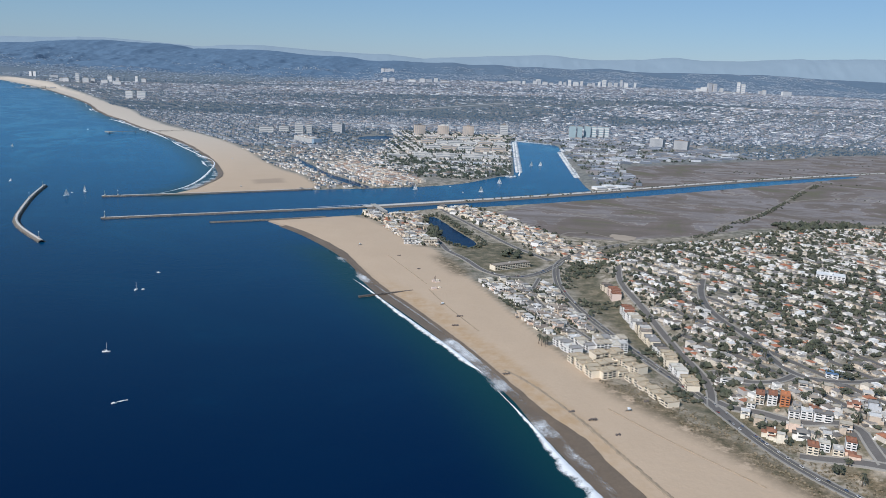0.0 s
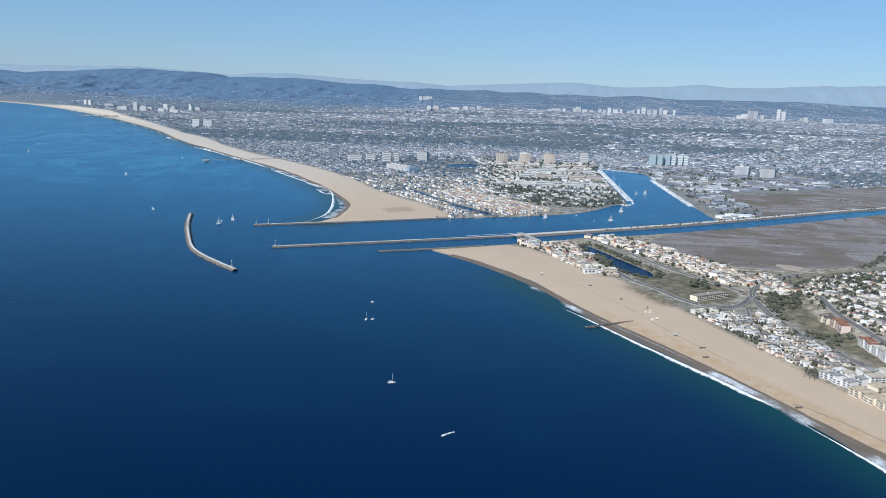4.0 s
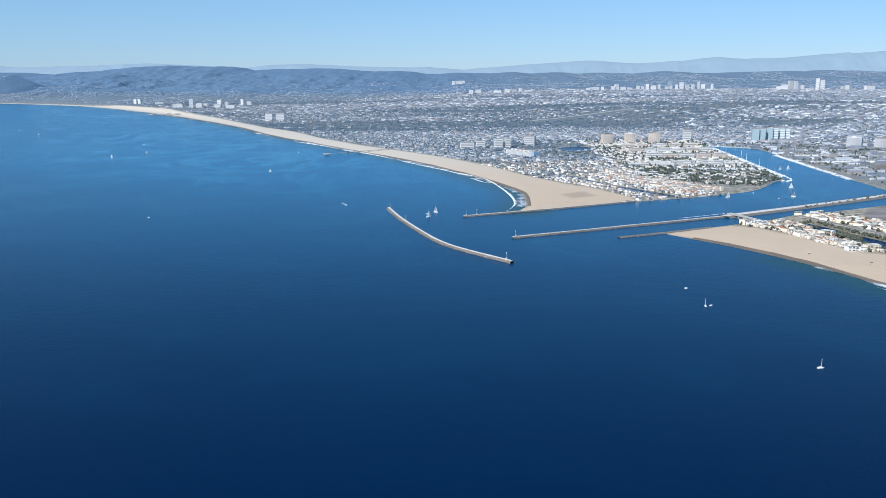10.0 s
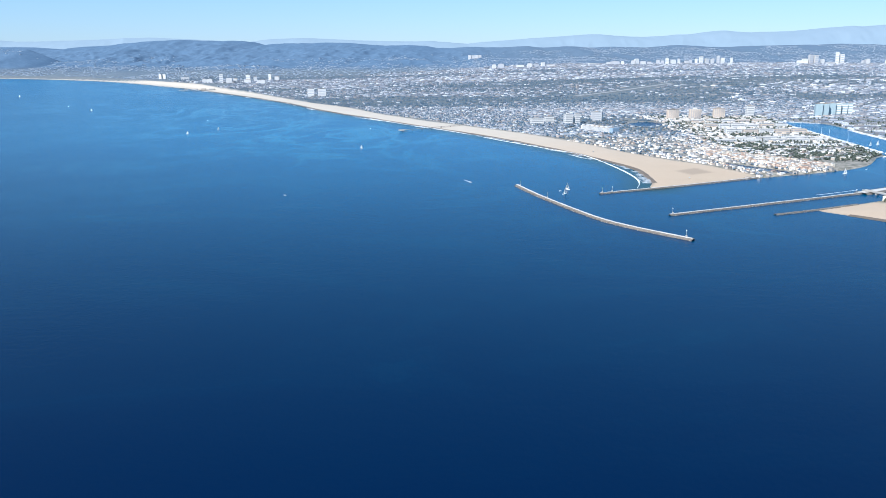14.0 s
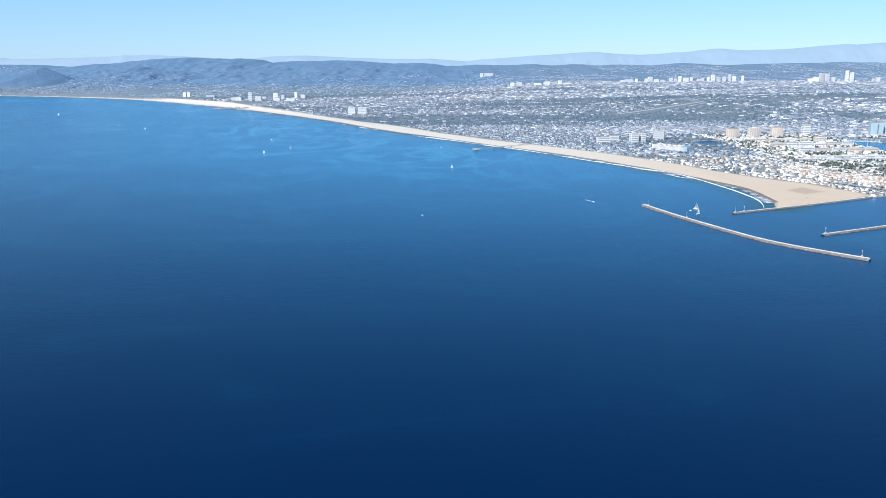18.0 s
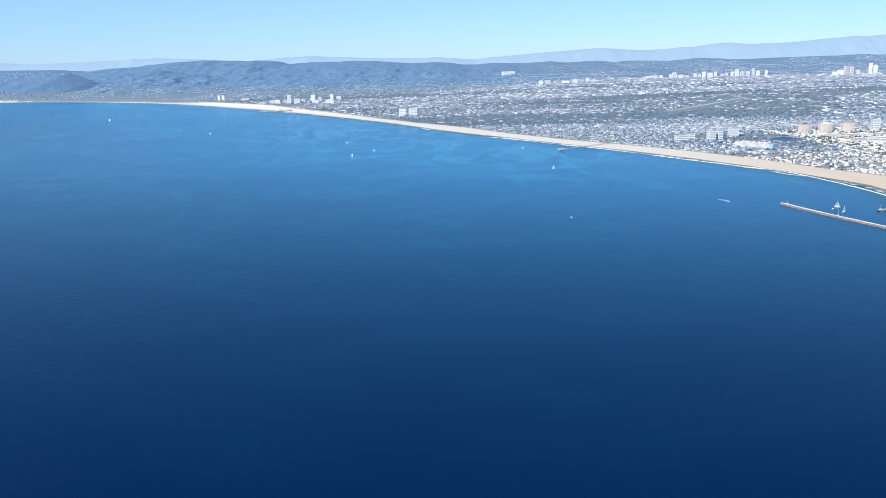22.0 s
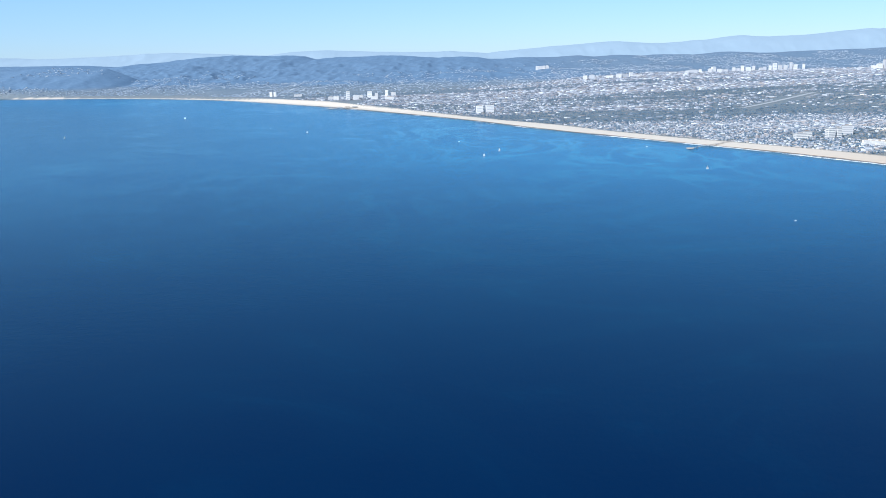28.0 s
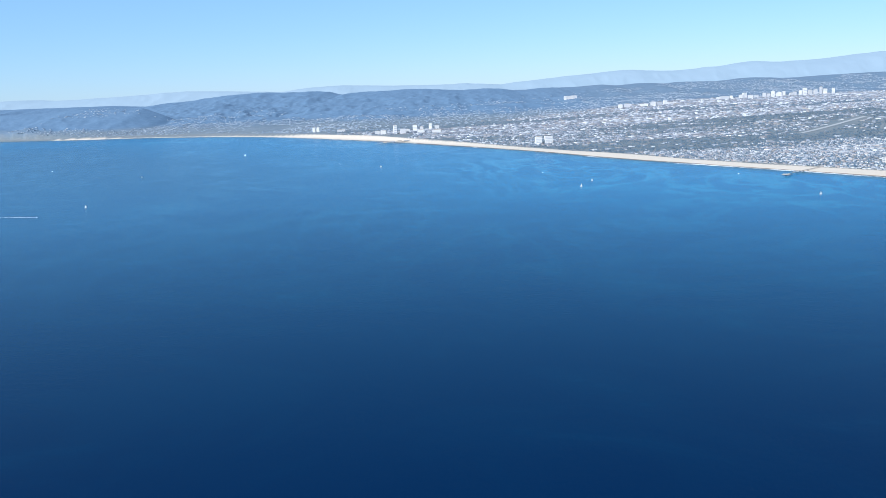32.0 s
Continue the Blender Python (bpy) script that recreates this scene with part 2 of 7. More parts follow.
WALLS = palette("house_walls", [(0.76, 0.73, 0.68), (0.64, 0.57, 0.46), (0.80, 0.78, 0.75), (0.52, 0.43, 0.33), (0.70, 0.63, 0.51), (0.42, 0.39, 0.35), (0.64, 0.47, 0.36)])
ROOFS = palette("house_roofs", [(0.28, 0.26, 0.24), (0.56, 0.54, 0.51), (0.17, 0.15, 0.14), (0.38, 0.34, 0.30), (0.24, 0.21, 0.18), (0.66, 0.64, 0.61), (0.40, 0.18, 0.11), (0.21, 0.20, 0.195), (0.34, 0.22, 0.16)])
LEAVES = palette("leaves", [(0.046, 0.066, 0.050), (0.060, 0.078, 0.058), (0.038, 0.056, 0.048), (0.074, 0.086, 0.066)], 0.9)

# ---- the lie of the land ----
rng = np.random.default_rng(7)


def chaikin(points, rounds=2, closed=True):
    """A rounded outline through a few corners."""
    p = np.asarray(points, float)
    for _ in range(rounds):
        q = np.roll(p, -1, 0) if closed else p[1:]
        a = p if closed else p[:-1]
        p = np.stack([a * 0.75 + q * 0.25, a * 0.25 + q * 0.75], 1).reshape(-1, 2) if closed else np.vstack([p[:1], np.stack([a * 0.75 + q * 0.25, a * 0.25 + q * 0.75], 1).reshape(-1, 2), p[-1:]])
    return p


def inside_by(x, y, outline):
    """How far each place lies inside (plus) or outside (minus) an outline."""
    x, y = np.asarray(x, np.float32).ravel(), np.asarray(y, np.float32).ravel()
    d2, odd = np.full(len(x), 1e12, np.float32), np.zeros(len(x), bool)
    a, b = np.asarray(outline, np.float32), np.roll(np.asarray(outline, np.float32), -1, 0)
    for (ax, ay), (bx, by) in zip(a, b):
        dx, dy = bx - ax, by - ay
        t = np.clip(((x - ax) * dx + (y - ay) * dy) / (dx * dx + dy * dy + 1e-9), 0, 1)
        d2 = np.minimum(d2, (x - ax - t * dx) ** 2 + (y - ay - t * dy) ** 2)
        if ay != by:
            odd ^= ((ay > y) != (by > y)) & (x < ax + (y - ay) / (by - ay) * dx)
    return np.where(odd, 1, -1) * np.sqrt(d2)


def step(a, b, v):
    t = np.clip((v - a) / (b - a), 0, 1)
    return t * t * (3 - 2 * t)


def hashed(i, j, seed):
    v = np.sin(i * 127.1 + j * 311.7 + seed * 74.7) * 43758.5453
    return v - np.floor(v)


def fbm(x, y, scale, octaves=4, seed=0, ridged=False):
    """Smooth noise from 0 to 1; ridged gives crests and gullies."""
    out, amp, total = np.zeros(np.shape(x)), 1.0, 0.0
    for o in range(octaves):
        u, v = np.asarray(x, float) * scale, np.asarray(y, float) * scale
        i, j = np.floor(u), np.floor(v)
        f, g = u - i, v - j
        f, g = f * f * (3 - 2 * f), g * g * (3 - 2 * g)
        s = seed + o * 13
        q = (hashed(i, j, s) * (1 - f) + hashed(i + 1, j, s) * f) * (1 - g) + (hashed(i, j + 1, s) * (1 - f) + hashed(i + 1, j + 1, s) * f) * g
        out += amp * (1 - np.abs(2 * q - 1) if ridged else q)
        total, amp, scale = total + amp, amp * 0.5, scale * 2.03
    return out / total


COAST_SOUTH = [(130, -300), (70, -80), (45, 0), (30, 46), (22, 72), (17, 89), (12, 104), (4, 123), (-5, 141), (-10, 156), (-16, 168), (-24, 181), (-32, 190), (-33, 192)]
CREEK_SOUTH = [(-22, 198), (-12, 204), (-1, 210), (8, 218), (20, 222), (53, 242), (96, 271), (153, 312), (180, 331)]
LEVEE = [(179, 336), (115, 298), (77, 271), (60, 258.5), (55.5, 258)]
CHANNEL = [(57, 288), (60, 330), (64, 365), (68, 402), (68, 414), (56, 431), (48, 430), (46, 420), (41, 356), (36, 305), (34.5, 288), (30, 288), (24, 278), (16, 265.5), (5, 256.5), (-5, 251), (-28, 240.5), (-51, 228), (-62, 222)]
COAST_NORTH = [(-64, 224), (-61, 231), (-60, 243), (-60, 259), (-64, 273), (-72, 295), (-86, 327), (-103, 359), (-118, 383), (-146, 426), (-160, 451), (-171, 467), (-180, 480), (-187, 494), (-198, 512), (-223, 565), (-256, 622), (-294, 682), (-337, 749), (-383, 812), (-436, 880), (-497, 952), (-575, 1012), (-655, 1056), (-720, 1080), (-775, 1086), (-860, 1122), (-1000, 1168), (-1150, 1205), (-1500, 1270), (-3000, 1400), (-5400, 1500)]
FAR_CORNERS = [(-5400, 5400), (5400, 5400), (5400, -900), (700, -900)]
COAST = chaikin(COAST_SOUTH + CREEK_SOUTH + LEVEE + CHANNEL + COAST_NORTH + FAR_CORNERS, 2)
CANAL = chaikin([(-15, 247), (-23, 260), (-33, 277), (-46, 313), (-60, 350), (-68, 364), (-65.5, 366), (-55.5, 340), (-41.5, 307), (-28.6, 275), (-19.5, 261.5), (-12, 249)])
POND = chaikin([(-31, 410), (-27, 421), (-16, 428), (-11, 417), (-14, 404), (-27, 398)])
LAGOON = chaikin([(4, 203), (6, 206), (8, 200), (11, 189), (15.5, 176), (14, 171), (11, 173), (8.5, 178), (6, 190)])
BASINS = [chaikin([(x0, y0), (x1, y0 + 2), (x1 + 1, y0 + 2 + w), (x0 + 1, y0 + w)], 1) for x0, x1, y0, w in ((2, 36, 318, 7), (6, 40, 346, 7), (9, 43, 374, 7), (11, 46, 402, 7))]
BASINS += [chaikin([(x0, y0), (x1, y0 + 3), (x1, y0 + 3 + w), (x0, y0 + w)], 1) for x0, x1, y0, w in ((66, 98, 345, 7), (69, 104, 372, 8), (70, 100, 398, 7))]
SAND_SOUTH = chaikin([(-22, 198.6), (-12, 202.5), (-2, 181), (1, 169.5), (6, 169), (8, 158), (13, 142), (17, 127), (21, 112), (23, 105), (28, 94.5), (34, 85), (39, 75), (41.5, 71), (60, 20), (160, -300), (60, -300), (0, 60), (-60, 190), (-34, 193)], 1)
SAND_NORTH = chaikin([(-61, 223.5), (-29, 240.8), (-28.5, 246), (-31, 253), (-36, 267), (-43, 276), (-50, 289), (-57, 305), (-65, 325), (-83, 361), (-99, 385), (-115, 408), (-130, 428), (-144, 453), (-157, 473), (-174, 512), (-190, 540), (-209, 568), (-226, 599), (-267, 668), (-313, 737), (-344, 788), (-368, 836), (-407, 876), (-448, 921), (-503, 968), (-570, 1018), (-655, 1062), (-720, 1085), (-860, 1127), (-870, 1060), (-700, 1000), (-500, 870), (-350, 690), (-240, 530), (-180, 440), (-80, 280), (-78, 214)], 1)
MARSH = chaikin([(20, 214), (25, 200), (32, 188), (45, 183), (56, 188), (71, 194), (86, 206), (101, 209), (129, 220), (230, 262), (450, 330), (470, 520), (223, 428), (158, 379), (109, 346), (79, 329), (76, 285), (60, 256)], 1)
BLUFF = chaikin([(38, 86), (52, 60), (90, -40), (400, -200), (460, 300), (230, 250), (129, 212), (101, 203), (86, 199), (71, 186), (56, 180), (44, 172), (36, 158), (32, 143), (33.5, 128), (36.5, 112), (37.5, 99)], 1)
RIDGE_X = [-2600, -1900, -1325, -1265, -1188, -1099, -1040, -1005, -945, -880, -841, -777, -722, -675, -617, -575, -544, -515, -470, -413, -360, -310, -265, -209, -176, -145, -112, -69, 17, 58, 96, 147, 210, 246, 337, 400, 489, 577, 653, 778, 894, 1100, 1500, 3000]
RIDGE_Z = [30, 44, 42, 43, 41, 41, 38, 35, 41, 46, 51, 55, 57, 54, 55, 52, 43, 48, 49, 51, 51, 47, 43, 45, 43, 39, 38, 40, 40, 42, 38, 42, 39, 41, 39, 44, 40, 41, 43, 46, 43, 41, 34, 20]
RANGE_X = [-3600, -2600, -2450, -2325, -1990, -1820, -1655, -1415, -1140, -1009, -845, -614, -461, -385, -200, -25, 60, 277, 450, 590, 640, 712, 860, 1000, 1103, 1245, 1392, 1470, 1594, 1751, 1860, 2050, 2353, 3600]
RANGE_Z = [86, 80, 82, 72, 78, 86, 93, 82, 69, 83, 89, 79, 73, 72, 73, 60, 69, 85, 95, 105, 105, 96, 93, 100, 107, 121, 113, 116, 121, 131, 141, 147, 162, 165]
SPUR_X = [-2600, -1600, -1200, -968, -923, -896, -851, -806, -784, -762, -745, -728, -715, 3000]
SPUR_Z = [24, 28, 31, 33, 34, 37, 37, 34, 35, 27, 20, 9, 0, 0]


def shore(x, y):
    """How far a place lies from the water's edge, plus on land."""
    d = inside_by(x, y, COAST)
    for hole in (CANAL, POND, LAGOON, *BASINS):
        d = np.minimum(d, -inside_by(x, y, hole))
    return d


def foot_line(x):
    """Where the mountains rise from the plain."""
    return np.interp(x, [-3000, -960, -800, -730, -600, -480, -400, -300, -200, -125, 0, 120, 300, 480, 3000], [1460, 1195, 1150, 1140, 1085, 1025, 985, 1005, 1060, 1120, 1240, 1360, 1430, 1430, 1460])


def height(x, y, d=None):
    """The ground's height, with the sea at nought."""
    x, y = np.asarray(x, float).ravel(), np.asarray(y, float).ravel()
    d = shore(x, y) if d is None else d
    hard = step(-64, -56, x) * step(205, 212, y) * step(470, 440, y)
    hard = np.maximum(hard, step(4, 9, x) * step(165, 175, y) * step(470, 440, y))
    low = np.where(d > 0, 0.55 * (1 - np.exp(-np.maximum(d, 0) / 7)), np.maximum(-2.0, d * 0.09))
    wall = np.where(d > 0, np.minimum(0.30, d * 0.5), np.maximum(-2.0, d * 0.5))
    h = low * (1 - hard) + wall * hard
    b = inside_by(x, y, BLUFF)
    h = h + np.where(d > 0, 2.0 * step(-1.0, 9.0, b) + 1.2 * step(6, 50, b), 0) * step(430, 300, y)
    n = (x + 60) * 0.843 + (y - 240) * 0.538
    h = h + np.where(d > 0, 9.0 * step(200, 620, n) * step(430, 760, y), 0)
    h = h + np.where(d > 0, 2.2 * step(10, 16, d) * step(600, 760, y), 0)
    # the mountains: a ridge with spurs and canyons, and a far range behind a valley
    foot = foot_line(x)
    r = np.interp(x, RIDGE_X, RIDGE_Z) * (0.97 + 0.07 * fbm(x, 0 * x, 0.03, 4, 12))
    up = np.clip((y - foot) / (1900 - foot), 0, 1)
    bend = 70 * fbm(x, y, 0.006, 3, 8)
    spurs = 0.5 * fbm(x + bend, y * 0.45, 0.011, 3, 3, True) + 0.3 * fbm(x - bend, y * 0.6, 0.03, 3, 6, True) + 0.2 * fbm(x, y, 0.07, 2, 31, True)
    profile = np.clip(up * 1.04, 0, 1) ** 0.72
    m = r * profile * (1 - (1.25 * (1 - up) ** 0.8 + 0.06) * (1 - spurs)) * step(2500, 1960, y)
    flank = np.clip(1 - np.abs(y - 1330) / np.where(y < 1330, 210, 150), 0, 1)
    m = np.maximum(m, np.interp(x, SPUR_X, SPUR_Z) * flank ** 0.8 * (1 - 1.1 * (1 - flank) * (1 - spurs)))
    h = np.where((d > 20) & (y > 900), np.maximum(h * (1 - step(0.0, 0.5, up)), 0) + np.maximum(m, 0), h)
    far = np.interp(x, RANGE_X, RANGE_Z)
    gully = fbm(x + 90 * fbm(x, y, 0.003, 2, 5), y * 0.5, 0.008, 4, 9, True)
    h = h + step(3700, 4250, y) * far * (1.02 - (0.06 + 0.45 * step(4230, 3800, y)) * (1 - gully)) * step(4900, 4300, y) ** 0.5
    return h


def mesh_of(name, verts, faces, materials, index=None, smooth=False):
    """One mesh from arrays of corners and of faces with the same number of sides."""
    me = bpy.data.meshes.new(name)
    verts, faces = np.asarray(verts, np.float32), np.asarray(faces, np.int32)
    k = faces.shape[1]
    me.vertices.add(len(verts))
    me.vertices.foreach_set("co", verts.ravel())
    me.loops.add(faces.size)
    me.loops.foreach_set("vertex_index", faces.ravel())
    me.polygons.add(len(faces))
    me.polygons.foreach_set("loop_start", np.arange(0, faces.size, k, dtype=np.int32))
    if index is not None:
        me.polygons.foreach_set("material_index", np.asarray(index, np.int32))
    me.update(calc_edges=True)
    me.polygons.foreach_set("use_smooth", np.full(len(faces), smooth))
    for m in materials if isinstance(materials, (list, tuple)) else [materials]:
        me.materials.append(m)
    return me


def fan(rows, columns, y0, y1):
    """A sheet that widens with the view, finely ruled close by and coarsely far off."""
    y = np.concatenate([np.linspace(-240, y0 - 12, 12), np.geomspace(y0, y1, rows)])
    u = np.linspace(0, 1, columns)
    left, right = -350 - 0.70 * np.maximum(y, 0), 60 + 0.70 * np.maximum(y, 0)
    x = left[:, None] + (right - left)[:, None] * u[None]
    yy = np.repeat(y[:, None], columns, 1)
    i = np.arange(len(y) * columns).reshape(len(y), columns)
    quads = np.stack([i[:-1, :-1], i[:-1, 1:], i[1:, 1:], i[1:, :-1]], -1).reshape(-1, 4)
    return x.ravel(), yy.ravel(), quads


def floats(me, name, values):
    me.attributes.new(name, "FLOAT", "POINT").data.foreach_set("value", np.asarray(values, np.float32))


gx, gy, gq = fan(740, 760, 40, 4880)
gd = shore(gx, gy)
gh = height(gx, gy, gd)
keep = (gd[gq] > -5).any(1)
used = np.unique(gq[keep])
back = np.full(len(gx), -1)
back[used] = np.arange(len(used))
gq, gx, gy, gd, gh = back[gq[keep]], gx[used], gy[used], gd[used], gh[used]
PATCH = np.array([(-49, 253), (-41, 259.5), (-38.5, 250), (-46.5, 245)])
LOT = chaikin([(43.5, 77.5), (48, 74.6), (60, 64.8), (66, 40), (54, 55), (46, 70)], 1)
sand_in = np.maximum(inside_by(gx, gy, SAND_SOUTH), inside_by(gx, gy, SAND_NORTH))
marsh_in = inside_by(gx, gy, MARSH)
gh = gh + np.where((sand_in > 0) & (gd > 1), (fbm(gx, gy, 0.35, 3, 21) - 0.5) * 0.10, 0)
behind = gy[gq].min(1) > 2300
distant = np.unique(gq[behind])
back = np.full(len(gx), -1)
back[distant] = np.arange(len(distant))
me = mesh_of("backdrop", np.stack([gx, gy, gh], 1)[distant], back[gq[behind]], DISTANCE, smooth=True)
tagged(new("backdrop", me), "distant mountain range with pale haze painted in", "mountains", kind="structure")
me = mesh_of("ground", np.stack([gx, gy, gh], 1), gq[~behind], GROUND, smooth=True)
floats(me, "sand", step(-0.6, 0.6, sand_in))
# far sand paled and far town ground blued: haze painted in by distance
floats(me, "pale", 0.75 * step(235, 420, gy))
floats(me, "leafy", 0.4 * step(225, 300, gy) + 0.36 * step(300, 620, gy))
floats(me, "wet", 0.7 * step(0.9, 0.1, gd) + 0.5 * step(-1, 1.2, inside_by(gx, gy, PATCH)))
floats(me, "scrub", step(-2.5, -0.3, sand_in) * step(3.6, 0.0, sand_in) * np.maximum(step(101, 94, gy), step(144, 149, gy) * step(164, 158, gy)) + step(-0.4, 0.6, inside_by(gx, gy, LOT)))
bluff_in = inside_by(gx, gy, BLUFF) - 9 * step(84, 79, gy)
PARK = chaikin([(9, 171), (13, 152), (17, 148), (25, 153), (28, 160), (22, 176), (16, 176)], 1)
floats(me, "grass", np.maximum(step(-5, -1.5, bluff_in) * step(3.5, 1.0, bluff_in) * step(200, 185, gy) * step(-1, -2, sand_in), np.maximum(step(-0.6, 0.6, inside_by(gx, gy, PARK)), step(2.2, 1.2, -inside_by(gx, gy, LAGOON)) * (gd > 0))))
floats(me, "berm", step(0.4, 1.2, gd) * step(5.4, 4.2, gd + 1.6 * fbm(gx, gy, 0.15, 2, 4)) * step(150, 128, gy) * (0.35 + 0.65 * step(72, 92, gy)))
floats(me, "marsh", step(-1.0, 1.0, marsh_in))
# where the mountain colour with its painted haze lies
floats(me, "hazed_wild", (1 - 0.30 * step(-200, 100, gx)) * (0.35 + 0.65 * step(6, 12, gh)) * np.maximum(0.65 * step(840, 1000, gy) * step(14, 24, gd), step(-8, 14, gy - foot_line(gx)) * step(14, 24, gd) * np.maximum(np.maximum(step(9.2, 11, gh), step(60, 160, gy - foot_line(gx))), step(-440, -480, gx))))
tagged(new("ground", me), "coastal plain of sand, marsh and town rising to mountains", "ground", kind="structure")
wx, wy, wq = fan(300, 260, 30, 4900)
wd = shore(wx, wy)
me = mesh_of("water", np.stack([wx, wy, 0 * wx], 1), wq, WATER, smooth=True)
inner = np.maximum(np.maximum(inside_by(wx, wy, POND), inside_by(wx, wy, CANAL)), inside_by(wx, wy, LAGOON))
# painted brightness grows away from the flight line, less offshore, little on ponds
floats(me, "far_sheen", step(25, 385, wy) * (1 - 0.40 * step(-70, -260, wd)) * np.where(inner > -1.5, 0.2, 1.0))
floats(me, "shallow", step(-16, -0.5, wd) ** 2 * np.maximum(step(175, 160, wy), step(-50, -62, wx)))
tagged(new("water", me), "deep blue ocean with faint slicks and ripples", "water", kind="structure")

# ---- helpers for things ----
def thing(name, label, category, at=(0, 0, 0), turn=0.0, group="", kind=""):
    ob = new(name)
    ob.matrix_world = pose(*at, 0, 0, turn)
    return tagged(ob, label, category, group, kind)


def under(name, me, parent, at=(0, 0, 0), turn=0.0, scale=(1, 1, 1), label="", kind=""):
    """Links a mesh as one part of a thing, placed in the thing's own frame."""
    ob = new(name, me)
    ob.parent = parent
    ob.matrix_basis = Matrix.LocRotScale(at, Euler((0, 0, radians(turn))), scale)
    return tagged(ob, label, kind=kind)


def part(name, bm, mat, parent, label="", kind="", smooth=False):
    me = bpy.data.meshes.new(name)
    bm.to_mesh(me)
    bm.free()
    for m in mat if isinstance(mat, (list, tuple)) else [mat]:
        me.materials.append(m)
    if smooth:
        me.polygons.foreach_set("use_smooth", np.full(len(me.polygons), True))
    return under(name, me, parent, label=label, kind=kind)


def box(bm, x0, x1, y0, y1, z0, z1, taper=0.0, bevel=0.0):
    v = [bm.verts.new(c) for c in ((x0, y0, z0), (x1, y0, z0), (x1, y1, z0), (x0, y1, z0), (x0 + taper, y0 + taper, z1), (x1 - taper, y0 + taper, z1), (x1 - taper, y1 - taper, z1), (x0 + taper, y1 - taper, z1))]
    f = [bm.faces.new([v[i] for i in q]) for q in ((3, 2, 1, 0), (4, 5, 6, 7), (0, 1, 5, 4), (1, 2, 6, 5), (2, 3, 7, 6), (3, 0, 4, 7))]
    if bevel:
        bmesh.ops.bevel(bm, geom=list({e for q in f for e in q.edges}), offset=bevel, segments=1, affect="EDGES")
    return bm


def boxed(*a, **k):
    return box(bmesh.new(), *a, **k)


def tube(bm, a, b, r0, r1=None, sides=6):
    a, b = Vector(a), Vector(b)
    m = Matrix.Translation((a + b) / 2) @ (b - a).to_track_quat("Z", "Y").to_matrix().to_4x4()
    bmesh.ops.create_cone(bm, cap_ends=True, segments=sides, radius1=r0, radius2=r0 if r1 is None else r1, depth=(b - a).length, matrix=m)
    return bm


def along(points, gap):
    """Points at even steps along a rounded line, with the directions across it."""
    p = chaikin(points, 2, False)
    s = np.concatenate([[0], np.cumsum(np.hypot(*np.diff(p, axis=0).T))])
    q = np.linspace(0, s[-1], max(2, int(s[-1] / gap) + 1))
    c = np.stack([np.interp(q, s, p[:, 0]), np.interp(q, s, p[:, 1])], 1)
    g = np.gradient(c, axis=0)
    g /= np.hypot(*g.T)[:, None]
    return c, np.stack([-g[:, 1], g[:, 0]], 1)


def sweep(name, points, profile, mat, gap=1.0, wobble=0.0, on_ground=False, index=None):
    """A strip with a cross-section of (offset, height) drawn along a line."""
    c, n = along(points, gap)
    k = len(profile)
    o, z = np.array(profile, float).T
    off = o[None] * (1 + wobble * (rng.random((len(c), k)) - 0.5))
    xy = c[:, None] + n[:, None] * off[..., None]
    zz = np.repeat(z[None], len(c), 0) + wobble * 0.15 * (rng.random((len(c), k)) - 0.5)
    if on_ground:
        zz = zz + height(xy[..., 0], xy[..., 1]).reshape(zz.shape)
    v = np.concatenate([xy, zz[..., None]], -1).reshape(-1, 3)
    i = np.arange(len(c) * k).reshape(len(c), k)
    f = np.stack([i[:-1, 1:], i[:-1, :-1], i[1:, :-1], i[1:, 1:]], -1).reshape(-1, 4)
    return mesh_of(name, v, f, mat, None if index is None else np.tile(index, len(c) - 1))


def stones(name, points, spread, z0, z1, size, count, mat):
    """Loose armour stones heaped along a line, as one mesh."""
    c, n = along(points, 0.2)
    t = rng.integers(0, len(c), count)
    o = rng.uniform(-1, 1, count)
    xy = c[t] + n[t] * (o * spread)[:, None]
    z = z1 - (z1 - z0) * np.abs(o) ** 1.3
    base = np.array([(1, 0, 0), (0, 1, 0), (-1, 0, 0), (0, -1, 0), (0.2, 0.1, 0.8), (0, 0, -0.7)])
    s = rng.uniform(0.6, 1.3, (count, 1, 1)) * size
    v = base[None] * s * rng.uniform(0.7, 1.3, (count, 6, 3)) + np.stack([xy[:, 0], xy[:, 1], z], 1)[:, None]
    tri = np.array([(0, 1, 4), (1, 2, 4), (2, 3, 4), (3, 0, 4), (1, 0, 5), (2, 1, 5), (3, 2, 5), (0, 3, 5)])
    return mesh_of(name, v.reshape(-1, 3), (tri[None] + 6 * np.arange(count)[:, None, None]).reshape(-1, 3), mat)


# ---- breakwater, jetties and the levee ----
STEEL = plain("grey_steel", (0.30, 0.31, 0.32), 0.5, metal=0.3)
WHITE_PAINT = plain("white_paint", (0.80, 0.80, 0.79), 0.5, 0.06)
GREEN_PAINT = plain("green_paint", (0.06, 0.22, 0.12), 0.5)


